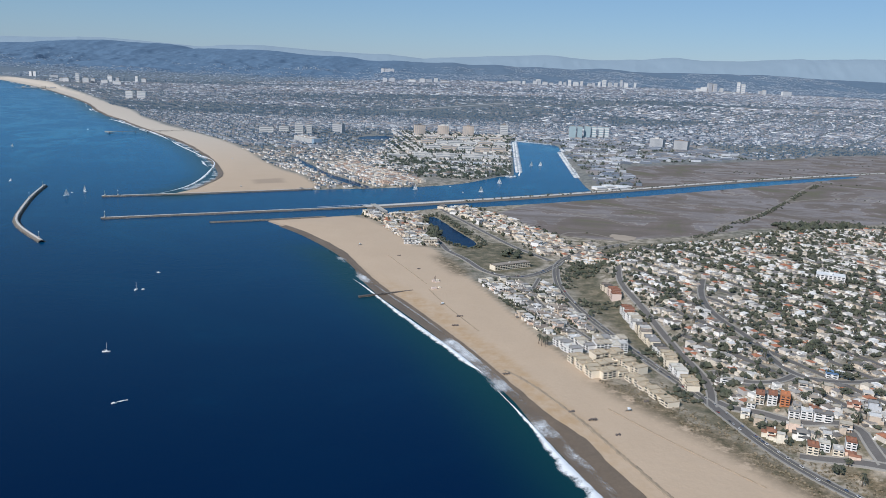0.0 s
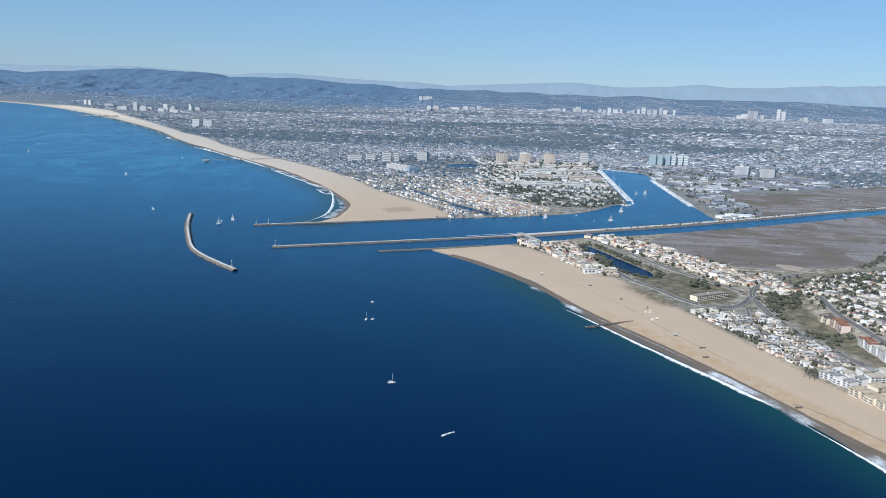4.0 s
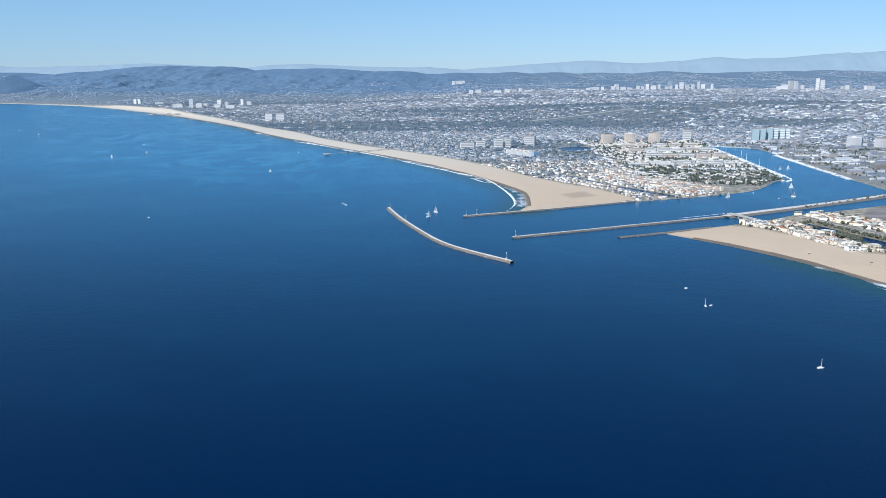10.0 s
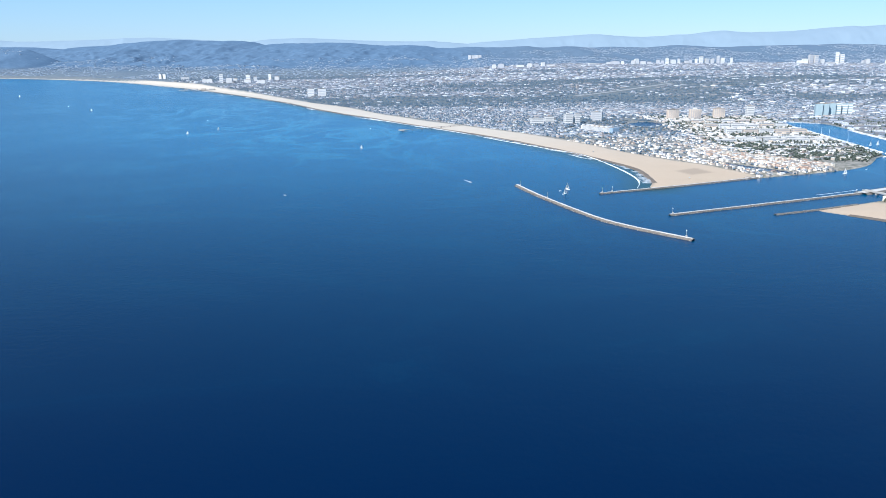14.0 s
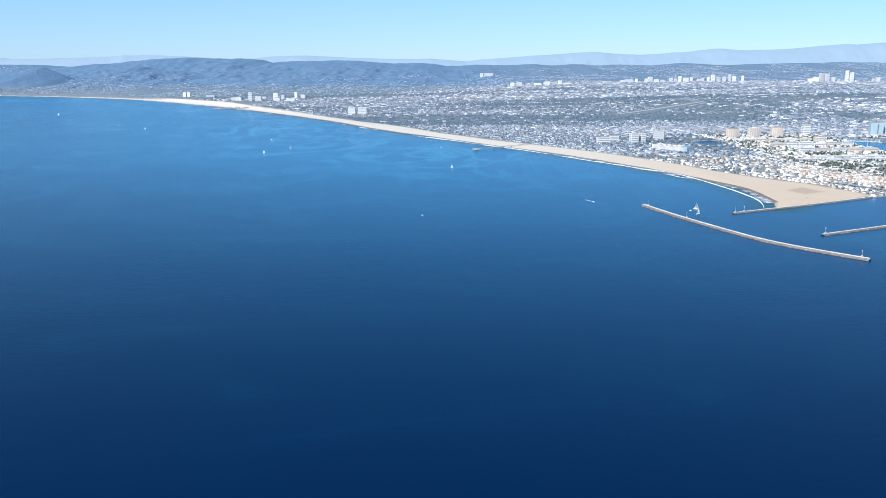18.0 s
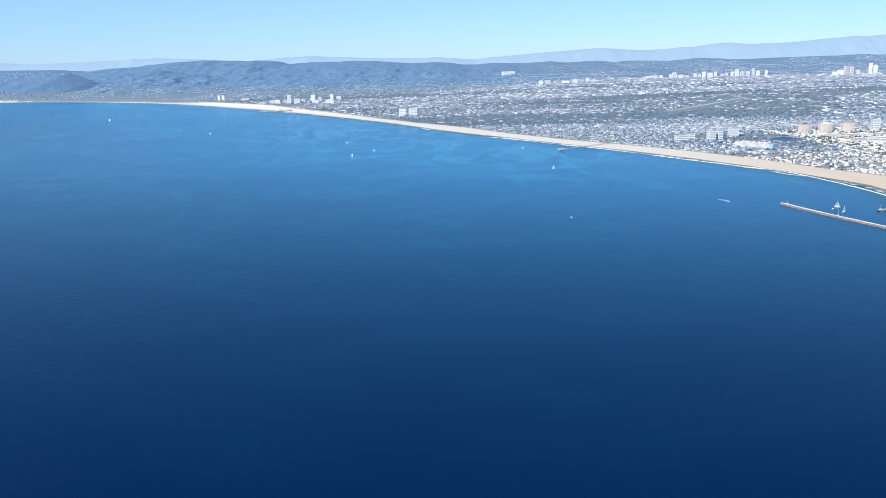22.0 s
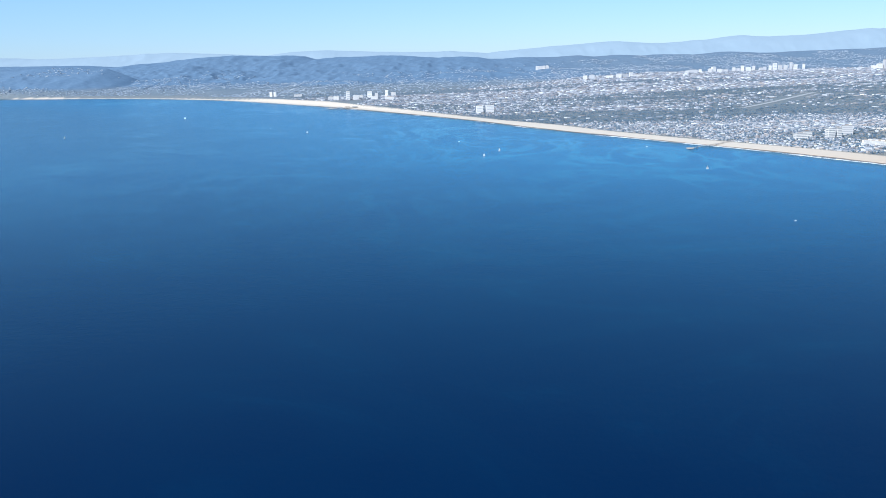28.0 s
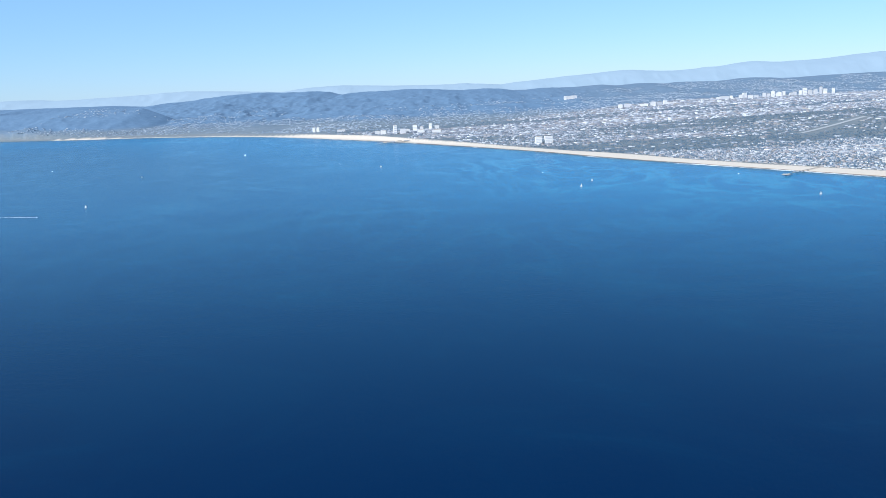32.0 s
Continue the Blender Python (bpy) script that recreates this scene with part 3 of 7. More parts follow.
def beacon(x, y, z, colour):
    b = thing("harbour_beacon", "slim harbour beacon on a steel pole at a jetty's end", "beacon", (x, y, z), group="beacons")
    part("base", boxed(-0.18, 0.18, -0.18, 0.18, -0.25, 0.12, 0.03), CONCRETE, b)
    part("pole", tube(bmesh.new(), (0, 0, 0.1), (0, 0, 0.95), 0.05, 0.04), STEEL, b)
    part("lantern", tube(bmesh.new(), (0, 0, 0.95), (0, 0, 1.15), 0.09, 0.06, 8), colour, b)


def mound(name, label, points, wide, high, count, cap=True):
    j = thing(name, label, "jetty" if name != "breakwater" else "breakwater")
    under("core", sweep("core", points, [(-wide, -0.6), (-wide * 0.5, high * 0.8), (-wide * 0.28, high), (wide * 0.28, high), (wide * 0.5, high * 0.8), (wide, -0.6)], ROCK, 0.8, 0.25), j)
    under("rock", stones("rock", points, wide * 0.95, -0.1, high * 0.92, 0.12, int(count * 1.3), ROCK), j, kind="stuff", label="dark grey armour stones")
    if cap:
        under("cap", sweep("cap", points, [(-wide * 0.30, high * 0.75), (-wide * 0.24, high + 0.07), (wide * 0.24, high + 0.07), (wide * 0.30, high * 0.75)], CAPSTONE, 0.9, 0.25), j, label="pale bleached stone top")
        under("rubble", stones("rubble", points, wide * 0.36, high * 0.85, high + 0.05, 0.07, int(count * 0.6), CAPSTONE), j, kind="stuff", label="bleached loose stones")
    return j


BREAKWATER = [(-99.3, 226.5), (-95, 210), (-90, 195), (-85, 181), (-81, 174.3), (-77, 169), (-70.2, 161)]
NORTH_JETTY = [(-79, 213.6), (-62, 222.3), (-51, 227.8), (-29, 240.2)]
MIDDLE_JETTY = [(-68.3, 185.6), (-44, 197.8), (-9, 215.4)]
LEVEE_LINE = [(-12, 213.8), (19, 232.4), (45, 248.8), (77, 271), (115, 298), (178, 337), (205, 350)]
SOUTH_JETTY = [(-44.4, 186.4), (-33, 191.7), (-20, 198.8)]
mound("breakwater", "curved detached breakwater of dark rock with bleached top", BREAKWATER, 0.85, 0.48, 4200)
mound("north_jetty", "low rock jetty beside the sandy beach", NORTH_JETTY, 0.58, 0.36, 2000)
mound("middle_jetty", "long straight rock jetty between channel and creek", MIDDLE_JETTY, 0.62, 0.40, 2600)
mound("south_jetty", "short low rock jetty at the beach end", SOUTH_JETTY, 0.55, 0.30, 1200, False)
levee = thing("levee", "straight stone levee with a pale path on top", "levee", kind="structure")
under("bank", sweep("bank", LEVEE_LINE, [(-2.6, -0.8), (-1.5, 0.42), (1.5, 0.42), (2.6, -0.8)], ROCK, 1.5, 0.08), levee)
under("path", sweep("path", LEVEE_LINE, [(-0.9, 0.425), (-0.85, 0.47), (0.85, 0.47), (0.9, 0.425)], CAPSTONE, 2.0), levee, label="pale gravel path")
for bx, by, bz, bc in ((-98.6, 224.0, 0.75, GREEN_PAINT), (-71.2, 162.2, 0.75, WHITE_PAINT), (-93.5, 205.5, 0.75, STEEL), (-78.3, 213.9, 0.6, GREEN_PAINT), (-75.5, 215.3, 0.6, WHITE_PAINT), (-67.6, 185.9, 0.65, WHITE_PAINT)):
    beacon(bx, by, bz, bc)

# ---- surf ----
def foam_material():
    m, n, l, b = material("foam", 0.6)
    k = noise_node(n, l, 1.6, 6, 0.75, vec=place(n))
    lace = noise_node(n, l, 6.0, 3, 0.7, vec=place(n))
    k = maths(n, l, "ADD", maths(n, l, "MULTIPLY", k.outputs[0], 0.55), maths(n, l, "MULTIPLY", lace.outputs[0], 0.45))
    a = maths(n, l, "ADD", k, maths(n, l, "SUBTRACT", attribute(n, "dense"), 0.5))
    l.new(ramp(n, l, a, [(0.40, (0, 0, 0)), (0.74, (1, 1, 1))]), b.inputs["Alpha"])
    b.inputs["Base Color"].default_value = (0.78, 0.80, 0.82, 1)
    return m


FOAM = foam_material()


def surf(points, near, far_off, strength, seed, label, gap=0.8, fade=None, wide=0.5, least=0.12):
    """A ribbon of broken water lying off a shore; it thickens and dies along its length."""
    c, n = along(points, gap)
    s = np.arange(len(c)) * gap
    life = np.clip(fbm(s, 0 * s + seed, 0.055, 3, seed) * 2.6 - 0.85, 0, 1) * strength
    if fade:
        life = life * step(fade[1], fade[0], c[:, 1])
    mid = near + (far_off - near) * fbm(s, 0 * s + 3.3, 0.07, 3, seed + 1)
    half = least + wide * life
    k = np.linspace(-1, 1, 7)
    xy = c[:, None] + n[:, None] * (mid[:, None] + k[None] * half[:, None])[..., None]
    z = 0.035 + 0.05 * np.maximum(0, 1 - np.abs(k))[None] * life[:, None]
    v = np.concatenate([xy, z[..., None]], -1).reshape(-1, 3)
    i = np.arange(len(c) * 7).reshape(len(c), 7)
    me = mesh_of("surf", v, np.stack([i[:-1, 1:], i[:-1, :-1], i[1:, :-1], i[1:, 1:]], -1).reshape(-1, 4), FOAM, smooth=True)
    floats(me, "dense", (life[:, None] * (1 - 0.75 * np.abs(k)[None] ** 2)).ravel())
    tagged(new("surf", me), label, "surf", kind="stuff")


def lace(points, off0, off1, low_y, high_y, seed, label, thick=0.0):
    """A sheet of thinning foam between a breaking wave and the sand."""
    c, n = along(points, 0.4)
    keep_row = (c[:, 1] > low_y) & (c[:, 1] < high_y)
    c, n = c[keep_row], n[keep_row]
    k = np.linspace(0, 1, 9)
    wave = fbm(c[:, 0], c[:, 1], 0.16, 3, seed)
    off = off0 + (off1 - off0) * k[None] + (wave[:, None] - 0.5) * 1.2
    xy = c[:, None] + n[:, None] * off[..., None]
    v = np.concatenate([xy, np.full(off.shape, 0.032)[..., None]], -1)
    v[..., 2] = np.maximum(0.032, height(v[..., 0], v[..., 1]).reshape(off.shape) + 0.02)
    i = np.arange(off.size).reshape(off.shape)
    me = mesh_of("wash", v.reshape(-1, 3), np.stack([i[:-1, 1:], i[:-1, :-1], i[1:, :-1], i[1:, 1:]], -1).reshape(-1, 4), FOAM, smooth=True)
    floats(me, "dense", (np.interp(k, [0, 0.15, 0.6, 1], [0.26, 0.44, 0.50, 0.36])[None] + (thick - 0.45 * (1 - step(low_y, low_y + 6, c[:, 1]) * step(high_y, high_y - 6, c[:, 1])))[:, None] + (fbm(xy[..., 0].ravel(), xy[..., 1].ravel(), 0.30, 3, seed + 3).reshape(off.shape) - 0.5) * 0.7).ravel())
    tagged(new("wash", me), label, "surf", kind="stuff")


def wet_band(points, land, sea, low_y, high_y, seed):
    """The strip of dark wet sand between the breaking wave and the dry beach, with a scalloped upper edge.
    land and sea give its reach to either side of the waterline, as (y, reach) pairs."""
    c, n = along(points, 0.35)
    keep_row = (c[:, 1] > low_y) & (c[:, 1] < high_y)
    c, n = c[keep_row], n[keep_row]
    up, down = (np.interp(c[:, 1], [q[0] for q in r], [q[1] for q in r]) for r in (land, sea))
    edge = -up * (0.55 + 0.9 * fbm(c[:, 0], c[:, 1], 0.11, 3, seed)) - 0.22 * fbm(c[:, 0], c[:, 1], 0.7, 2, seed + 1)
    k = np.linspace(0, 1, 9)
    off = down[:, None] + (edge - down)[:, None] * k[None]
    xy = c[:, None] + n[:, None] * off[..., None]
    z = np.maximum(height(xy[..., 0], xy[..., 1]).reshape(off.shape), 0) + 0.018 + 0.06 * step(0.2, -0.8, off)
    i = np.arange(off.size).reshape(off.shape)
    me = mesh_of("wet_sand", np.concatenate([xy, z[..., None]], -1).reshape(-1, 3), np.stack([i[:-1, :-1], i[:-1, 1:], i[1:, 1:], i[1:, :-1]], -1).reshape(-1, 4), WET_SAND, smooth=True)
    tagged(new("wet_sand", me), "dark wet sand left by the last wave", "sand", kind="structure")


WET_SAND = plain("wet_sand", (0.222, 0.164, 0.112), 0.55, 0.35, 0.8)
SOUTH_LINE = COAST_SOUTH[1:-1]
NORTH_LINE = COAST_NORTH[1:23]
wet_band(SOUTH_LINE, [(70, 1.5), (82, 1.6), (90, 0.9), (98, 0.45), (115, 0.35), (135, 0.5), (160, 1.15)], [(86, 1.8), (92, 1.3), (105, 1.4), (114, 1.9), (132, 2.15), (143, 1.5), (150, 0.7)], 15, 186, 71)
wet_band(NORTH_LINE, [(222, 1.0)], [(222, 0.7)], 222, 800, 73)
lace(SOUTH_LINE, -0.5, 2.0, 92, 118, 51, "broad lacy wash between breaker and sand", 0.14)
lace(SOUTH_LINE, -0.6, 2.0, 80, 104, 55, "thinning lacy wash between breaker and sand", 0.0)
lace(SOUTH_LINE, -0.9, 1.4, 20, 86, 53, "thin lacy wash between breaker and sand", -0.04)
lace(SOUTH_LINE, -0.3, 1.6, 136, 166, 59, "thin lacy wash on the upper beach", -0.03)
lace(NORTH_LINE, -0.5, 2.6, 222, 470, 57, "thin lacy wash along the curved beach")
surf(SOUTH_LINE, 0.1, 0.5, 0.5, 2, "thin white swash along the wet sand", 0.5)
surf(SOUTH_LINE, 0.3, 1.3, 0.45, 31, "lacy white wash spreading over the wet sand", 0.5, (108, 122), 0.8, 0.3)
surf(NORTH_LINE, 0.3, 1.0, 0.6, 5, "thin white swash along the wet sand")
surf(NORTH_LINE, 2.0, 4.0, 0.85, 17, "low breaking wave off the long beach", 0.8, None, 0.6, 0.15)
surf(NORTH_LINE, 0.8, 2.2, 0.7, 19, "lacy white wash along the long beach", 0.8, None, 1.2, 0.3)


def breaker(points, widths, seed, label):
    """One breaking wave: a bright crest that tapers at both ends, ragged on its landward side."""
    c, n = along(points, 0.3)
    u = np.linspace(0, 1, len(c))
    reach = np.cumsum([0.0] + [math.dist(p, q) for p, q in zip(points, points[1:])])
    w = np.interp(u, reach / reach[-1], widths) * (0.7 + 0.6 * fbm(u * 28, 0 * u + seed, 1.0, 3, seed))
    k = np.linspace(0, 1, 8)
    xy = c[:, None] + n[:, None] * (-k[None] * w[:, None])[..., None]
    z = 0.04 + 0.10 * np.sin(np.pi * np.clip(k * 1.4, 0, 1))[None] * np.minimum(1, w / 0.5)[:, None]
    v = np.concatenate([xy, z[..., None]], -1).reshape(-1, 3)
    i = np.arange(len(c) * 8).reshape(len(c), 8)
    me = mesh_of("breaker", v, np.stack([i[:-1, :-1], i[:-1, 1:], i[1:, 1:], i[1:, :-1]], -1).reshape(-1, 4), FOAM, smooth=True)
    floats(me, "dense", ((0.62 + 0.66 * fbm(u * 90, 0 * u + seed, 1.0, 3, seed + 2))[:, None] * np.interp(k, [0, 0.08, 0.5, 1], [0.55, 1.0, 0.80, 0.34])[None]).ravel())
    tagged(new("breaker", me), label, "wave", kind="stuff")


breaker([(-8.4, 143.0), (-5.4, 137.4), (-1.2, 128.1), (3.3, 118.7), (7.3, 110.6), (10.1, 104.4), (11.6, 100.5)], [0.02, 0.4, 0.8, 1.0, 1.1, 1.1, 0.1], 3, "white breaker rolling in beside the groyne")
breaker([(13.0, 95.0), (15.0, 89.1), (16.7, 83.6), (18.2, 78.1), (20.6, 71.1), (24.6, 58.0), (33.0, 30.0)], [0.04, 0.35, 0.7, 1.4, 2.0, 2.4, 2.5], 8, "long white breaker rolling in")
breaker([(-67.6, 222.2), (-65.2, 229.5), (-64.0, 238.5), (-64.4, 251.3), (-66.3, 268.5), (-69.4, 289.4), (-75.0, 302.7), (-81.8, 312.1)], [0.1, 0.4, 0.9, 1.2, 0.9, 0.7, 0.5, 0.2], 12, "white breaker curling into the beach's corner")
breaker([(-76.2, 302.7), (-88.0, 324.0), (-98.9, 343.3), (-105.4, 357.1)], [0.2, 0.9, 0.9, 0.1], 14, "low white breaker off the curved beach")
breaker([(-107.7, 361.6), (-114.9, 374.5), (-128.0, 396.3), (-135.1, 407.5)], [0.1, 1.0, 1.1, 0.1], 15, "low white breaker off the curved beach")
breaker([(-142.6, 419.4), (-155.4, 438.4), (-169.0, 455.7)], [0.1, 1.2, 0.1], 16, "low white breaker near the fishing pier")

# ---- piers and groyne ----
PIER_TOP = plain("pier_deck", (0.36, 0.33, 0.29), 0.9)
PILE = plain("pier_piles", (0.13, 0.11, 0.10), 0.9)


def pier(name, label, a, b, wide, z, head, step_by=4.0):
    p = thing(name, label, "pier")
    a, b = Vector((*a, 0)), Vector((*b, 0))
    under("deck", sweep("deck", [a.xy, ((a + b) / 2).xy, b.xy], [(-wide, z - 0.12), (-wide, z), (wide, z), (wide, z - 0.12)], PIER_TOP, 2.0), p)
    side = Vector((-(b - a).y, (b - a).x, 0)).normalized()
    for i in range(int((b - a).length / step_by) + 1):
        c = a + (b - a).normalized() * i * step_by
        for s in (-1, 1):
            q = c + side * s * wide * 0.8
            part("pile", tube(bmesh.new(), (q.x, q.y, -1.5), (q.x, q.y, z), 0.09), PILE, p)
    if head:
        part("pier_head", tube(bmesh.new(), (a.x, a.y, z - 0.18), (a.x, a.y, z + 0.06), head, head, 20), PIER_TOP, p, "round concrete pier end")
    return p


pier("fishing_pier", "long slim concrete fishing pier with round head", (-139, 377), (-112, 403), 0.28, 0.85, 1.9, 6.0)
far_pier = pier("amusement_pier", "broad dark timber pier with low buildings", (-357, 738), (-322, 764), 1.9, 0.9, 0, 6.0)
for u, w, d, h, mat in ((0.16, 1.5, 3.4, 0.55, PIER_TOP), (0.34, 1.4, 5.0, 0.8, STEEL), (0.52, 1.6, 4.0, 1.1, PIER_TOP), (0.70, 1.5, 5.0, 0.7, STEEL), (0.88, 1.2, 3.0, 0.6, WHITE_PAINT)):
    part("pier_building", boxed(-357 + 35 * u - d / 2, -357 + 35 * u + d / 2, 738 + 26 * u - w / 2, 738 + 26 * u + w / 2, 0.9, 0.9 + h, 0.1), mat, far_pier)
groyne = thing("timber_groyne", "dark rubble groyne running into the surf", "groyne")
under("core", sweep("core", [(-6.4, 131.6), (-2, 134.2), (2.2, 136.4)], [(-0.24, -0.5), (-0.12, 0.26), (0.12, 0.26), (0.24, -0.5)], PILE, 0.3, 0.2), groyne)
under("rock", stones("rock", [(-6.4, 131.6), (2.2, 136.4)], 0.24, 0.0, 0.3, 0.08, 260, ROCK), groyne, kind="stuff")

# ---- boats ----
HULL = plain("boat_hull", (0.80, 0.80, 0.78), 0.35, 0.05)
SAIL = plain("sailcloth", (0.84, 0.83, 0.80), 0.8, 0.05)
DARK_GLASS = plain("dark_glass", (0.03, 0.04, 0.05), 0.15, 0.05)


def hull_mesh(bm, length, beam, high):
    rings = []
    for u, w, k in ((-0.5, 0.72, 0.0), (-0.25, 1.0, 0.0), (0.1, 0.98, 0.02), (0.35, 0.6, 0.08), (0.5, 0.04, 0.18)):
        x, y = u * length, w * beam / 2
        rings.append([bm.verts.new(c) for c in ((x, -y, high * (1 + k)), (x, -y * 0.7, -0.05), (x, 0, -0.12), (x, y * 0.7, -0.05), (x, y, high * (1 + k)))])
    for a, b in zip(rings, rings[1:]):
        for i in range(4):
            bm.faces.new((a[i], a[i + 1], b[i + 1], b[i]))
        bm.faces.new((a[4], a[0], b[0], b[4]))
    bm.faces.new(rings[0][::-1])
    bm.faces.new(rings[-1])
    return bm


def sailing_boat(sails=True):
    s = thing("sailing_boat", "white sailing boat under sail on the water" if sails else "white sailing boat with bare mast on the water", "sailboat", group="sailing boats")
    part("hull", hull_mesh(bmesh.new(), 1.15, 0.36, 0.13), HULL, s)
    part("cabin", boxed(-0.2, 0.22, -0.1, 0.1, 0.12, 0.22, 0.04), HULL, s)
    part("mast", tube(bmesh.new(), (0.08, 0, 0.12), (0.08, 0, 1.5), 0.022, 0.014), STEEL if sails else WHITE_PAINT, s)
    part("boom", tube(bmesh.new(), (0.08, 0, 0.32), (-0.48, 0.02, 0.30), 0.018), WHITE_PAINT, s)
    if sails:
        for n, pts in (("mainsail", ((0.05, 0, 0.34), (-0.47, 0.05, 0.33), (0.05, 0, 1.45))), ("jib", ((0.55, 0, 0.18), (0.10, -0.05, 0.25), (0.09, 0, 1.3)))):
            bm = bmesh.new()
            a, b, c = (Vector(q) for q in pts)
            rows = [[bm.verts.new(a.lerp(c, i / 5).lerp(b.lerp(c, i / 5), j / 4) + Vector((0, 0.10 * math.sin(math.pi * j / 4) * (1 - i / 5), 0))) for j in range(5)] for i in range(5)] + [[bm.verts.new(c)]]
            for i in range(4):
                for j in range(4):
                    bm.faces.new((rows[i][j], rows[i][j + 1], rows[i + 1][j + 1], rows[i + 1][j]))
            for j in range(4):
                bm.faces.new((rows[4][j], rows[4][j + 1], rows[5][0]))
            bmesh.ops.solidify(bm, geom=bm.faces[:], thickness=0.008)
            part(n, bm, SAIL, s)
    return s


def motor_boat():
    s = thing("motor_boat", "small white motor boat on the water", "boat", group="motor boats")
    part("hull", hull_mesh(bmesh.new(), 0.72, 0.27, 0.11), HULL, s)
    part("cabin", boxed(-0.18, 0.13, -0.09, 0.09, 0.10, 0.21, 0.03), HULL, s)
    part("windscreen", boxed(0.08, 0.145, -0.075, 0.075, 0.14, 0.195, 0.015), DARK_GLASS, s)
    return s


kinds = (sailing_boat(True), sailing_boat(False), motor_boat())
BOATS = [(1, -35.6, 103.0, 10), (2, -41.6, 142.0, 5), (1, -41.6, 131.0, 80), (2, -40.6, 131.3, 20), (2, -28.9, 87.6, 25), (0, -88.0, 213.6, 40), (0, -86.3, 221.0, 145), (2, -88.6, 218.5, 0), (2, -111.9, 233, 330), (2, -160, 212, 10), (0, -225.8, 389, 12), (0, -234, 369, 190), (0, -151, 314, 165), (2, -155, 393, 10), (0, -458, 660, 165), (2, -366, 543, 0), (0, -336, 508, 20), (0, -483, 502, 12), (0, -457.6, 365, 12), (2, -576, 580, 0), (2, -467, 339.4, 10), (0, 0.6, 249, 12), (0, 20.5, 250, 165), (0, 27.8, 270, 175), (2, 11.4, 258, 15), (0, 44.5, 322, 28), (0, 48.3, 324, 12), (2, -10, 219.8, 28), (2, 15, 247, 30), (2, 40, 345, 80), (2, -244, 435, 350)]
seen_kind = set()
for k, x, y, a in BOATS:
    size = 1.25 if k == 0 and x > -100 else 0.85
    if k in seen_kind:
        copy_thing(kinds[k], pose(x, y, 0, 0, 0, a)).scale = [size] * 3
    else:
        kinds[k].matrix_world = pose(x, y, 0, 0, 0, a) @ Matrix.Scale(size, 4)
        seen_kind.add(k)
for line, w in (([(-111.4, 232.6), (-112.4, 234.5), (-113.6, 237)], 0.18), ([(-467.6, 339.5), (-476, 341), (-490, 343.5), (-505, 346)], 0.32), ([(-10.5, 219.5), (-16, 216.4), (-24, 212.2)], 0.16), ([(-28.7, 88.0), (-28.2, 88.4), (-27.8, 88.7)], 0.15)):
    me = sweep("boat_wake", line, [(-w, 0.03), (-w * 0.3, 0.05), (w * 0.3, 0.05), (w, 0.03)], FOAM, 0.5, 0.3)
    floats(me, "dense", np.full(len(me.vertices), 0.62))
    tagged(new("boat_wake", me), "pale foaming wake trailing a motor boat", "wake", kind="stuff")

# ---- the town, as far as it spreads ----
def houses_mesh(name, x, y, w, d, h, turn, hip, mats):
    """Many plain houses in one mesh: walls, and a flat or hipped roof with eaves."""
    k = len(x)
    z = height(x, y) - 0.15
    c, s = np.cos(turn), np.sin(turn)
    sx, sy = np.array([-1, 1, 1, -1]) / 2, np.array([-1, -1, 1, 1]) / 2

    def ring(grow, zz):
        u, v = sx[None] * (w + grow)[:, None], sy[None] * (d + grow)[:, None]
        return np.stack([x[:, None] + u * c[:, None] - v * s[:, None], y[:, None] + u * s[:, None] + v * c[:, None], np.repeat(zz[:, None], 4, 1)], -1)

    zero = np.zeros(k)
    top = z + 0.15 + h
    low, high, eave = ring(zero, z), ring(zero, top), ring(np.where(hip, 0.14, -0.10), np.where(hip, top - 0.01, top - 0.05))
    rise = np.where(hip, 0.26 * np.minimum(w, d), 0.0)
    run = np.maximum(w - d, 0)[:, None] / 2 * np.array([-1, 1])[None]
    peak = np.stack([x[:, None] + run * c[:, None], y[:, None] + run * s[:, None], np.repeat((top - 0.03 + rise)[:, None], 2, 1)], -1)
    v = np.concatenate([low, high, eave, peak], 1)
    tri = [(0, 1, 5), (0, 5, 4), (1, 2, 6), (1, 6, 5), (2, 3, 7), (2, 7, 6), (3, 0, 4), (3, 4, 7), (4, 5, 9), (4, 9, 8), (5, 6, 10), (5, 10, 9), (6, 7, 11), (6, 11, 10), (7, 4, 8), (7, 8, 11), (8, 9, 13), (8, 13, 12), (10, 11, 12), (10, 12, 13), (9, 10, 13), (11, 8, 12)]
    f = (np.array(tri)[None] + 14 * np.arange(k)[:, None, None]).reshape(-1, 3)
    return mesh_of(name, v.reshape(-1, 3), f, mats, np.tile([0] * 8 + [1] * 14, k))


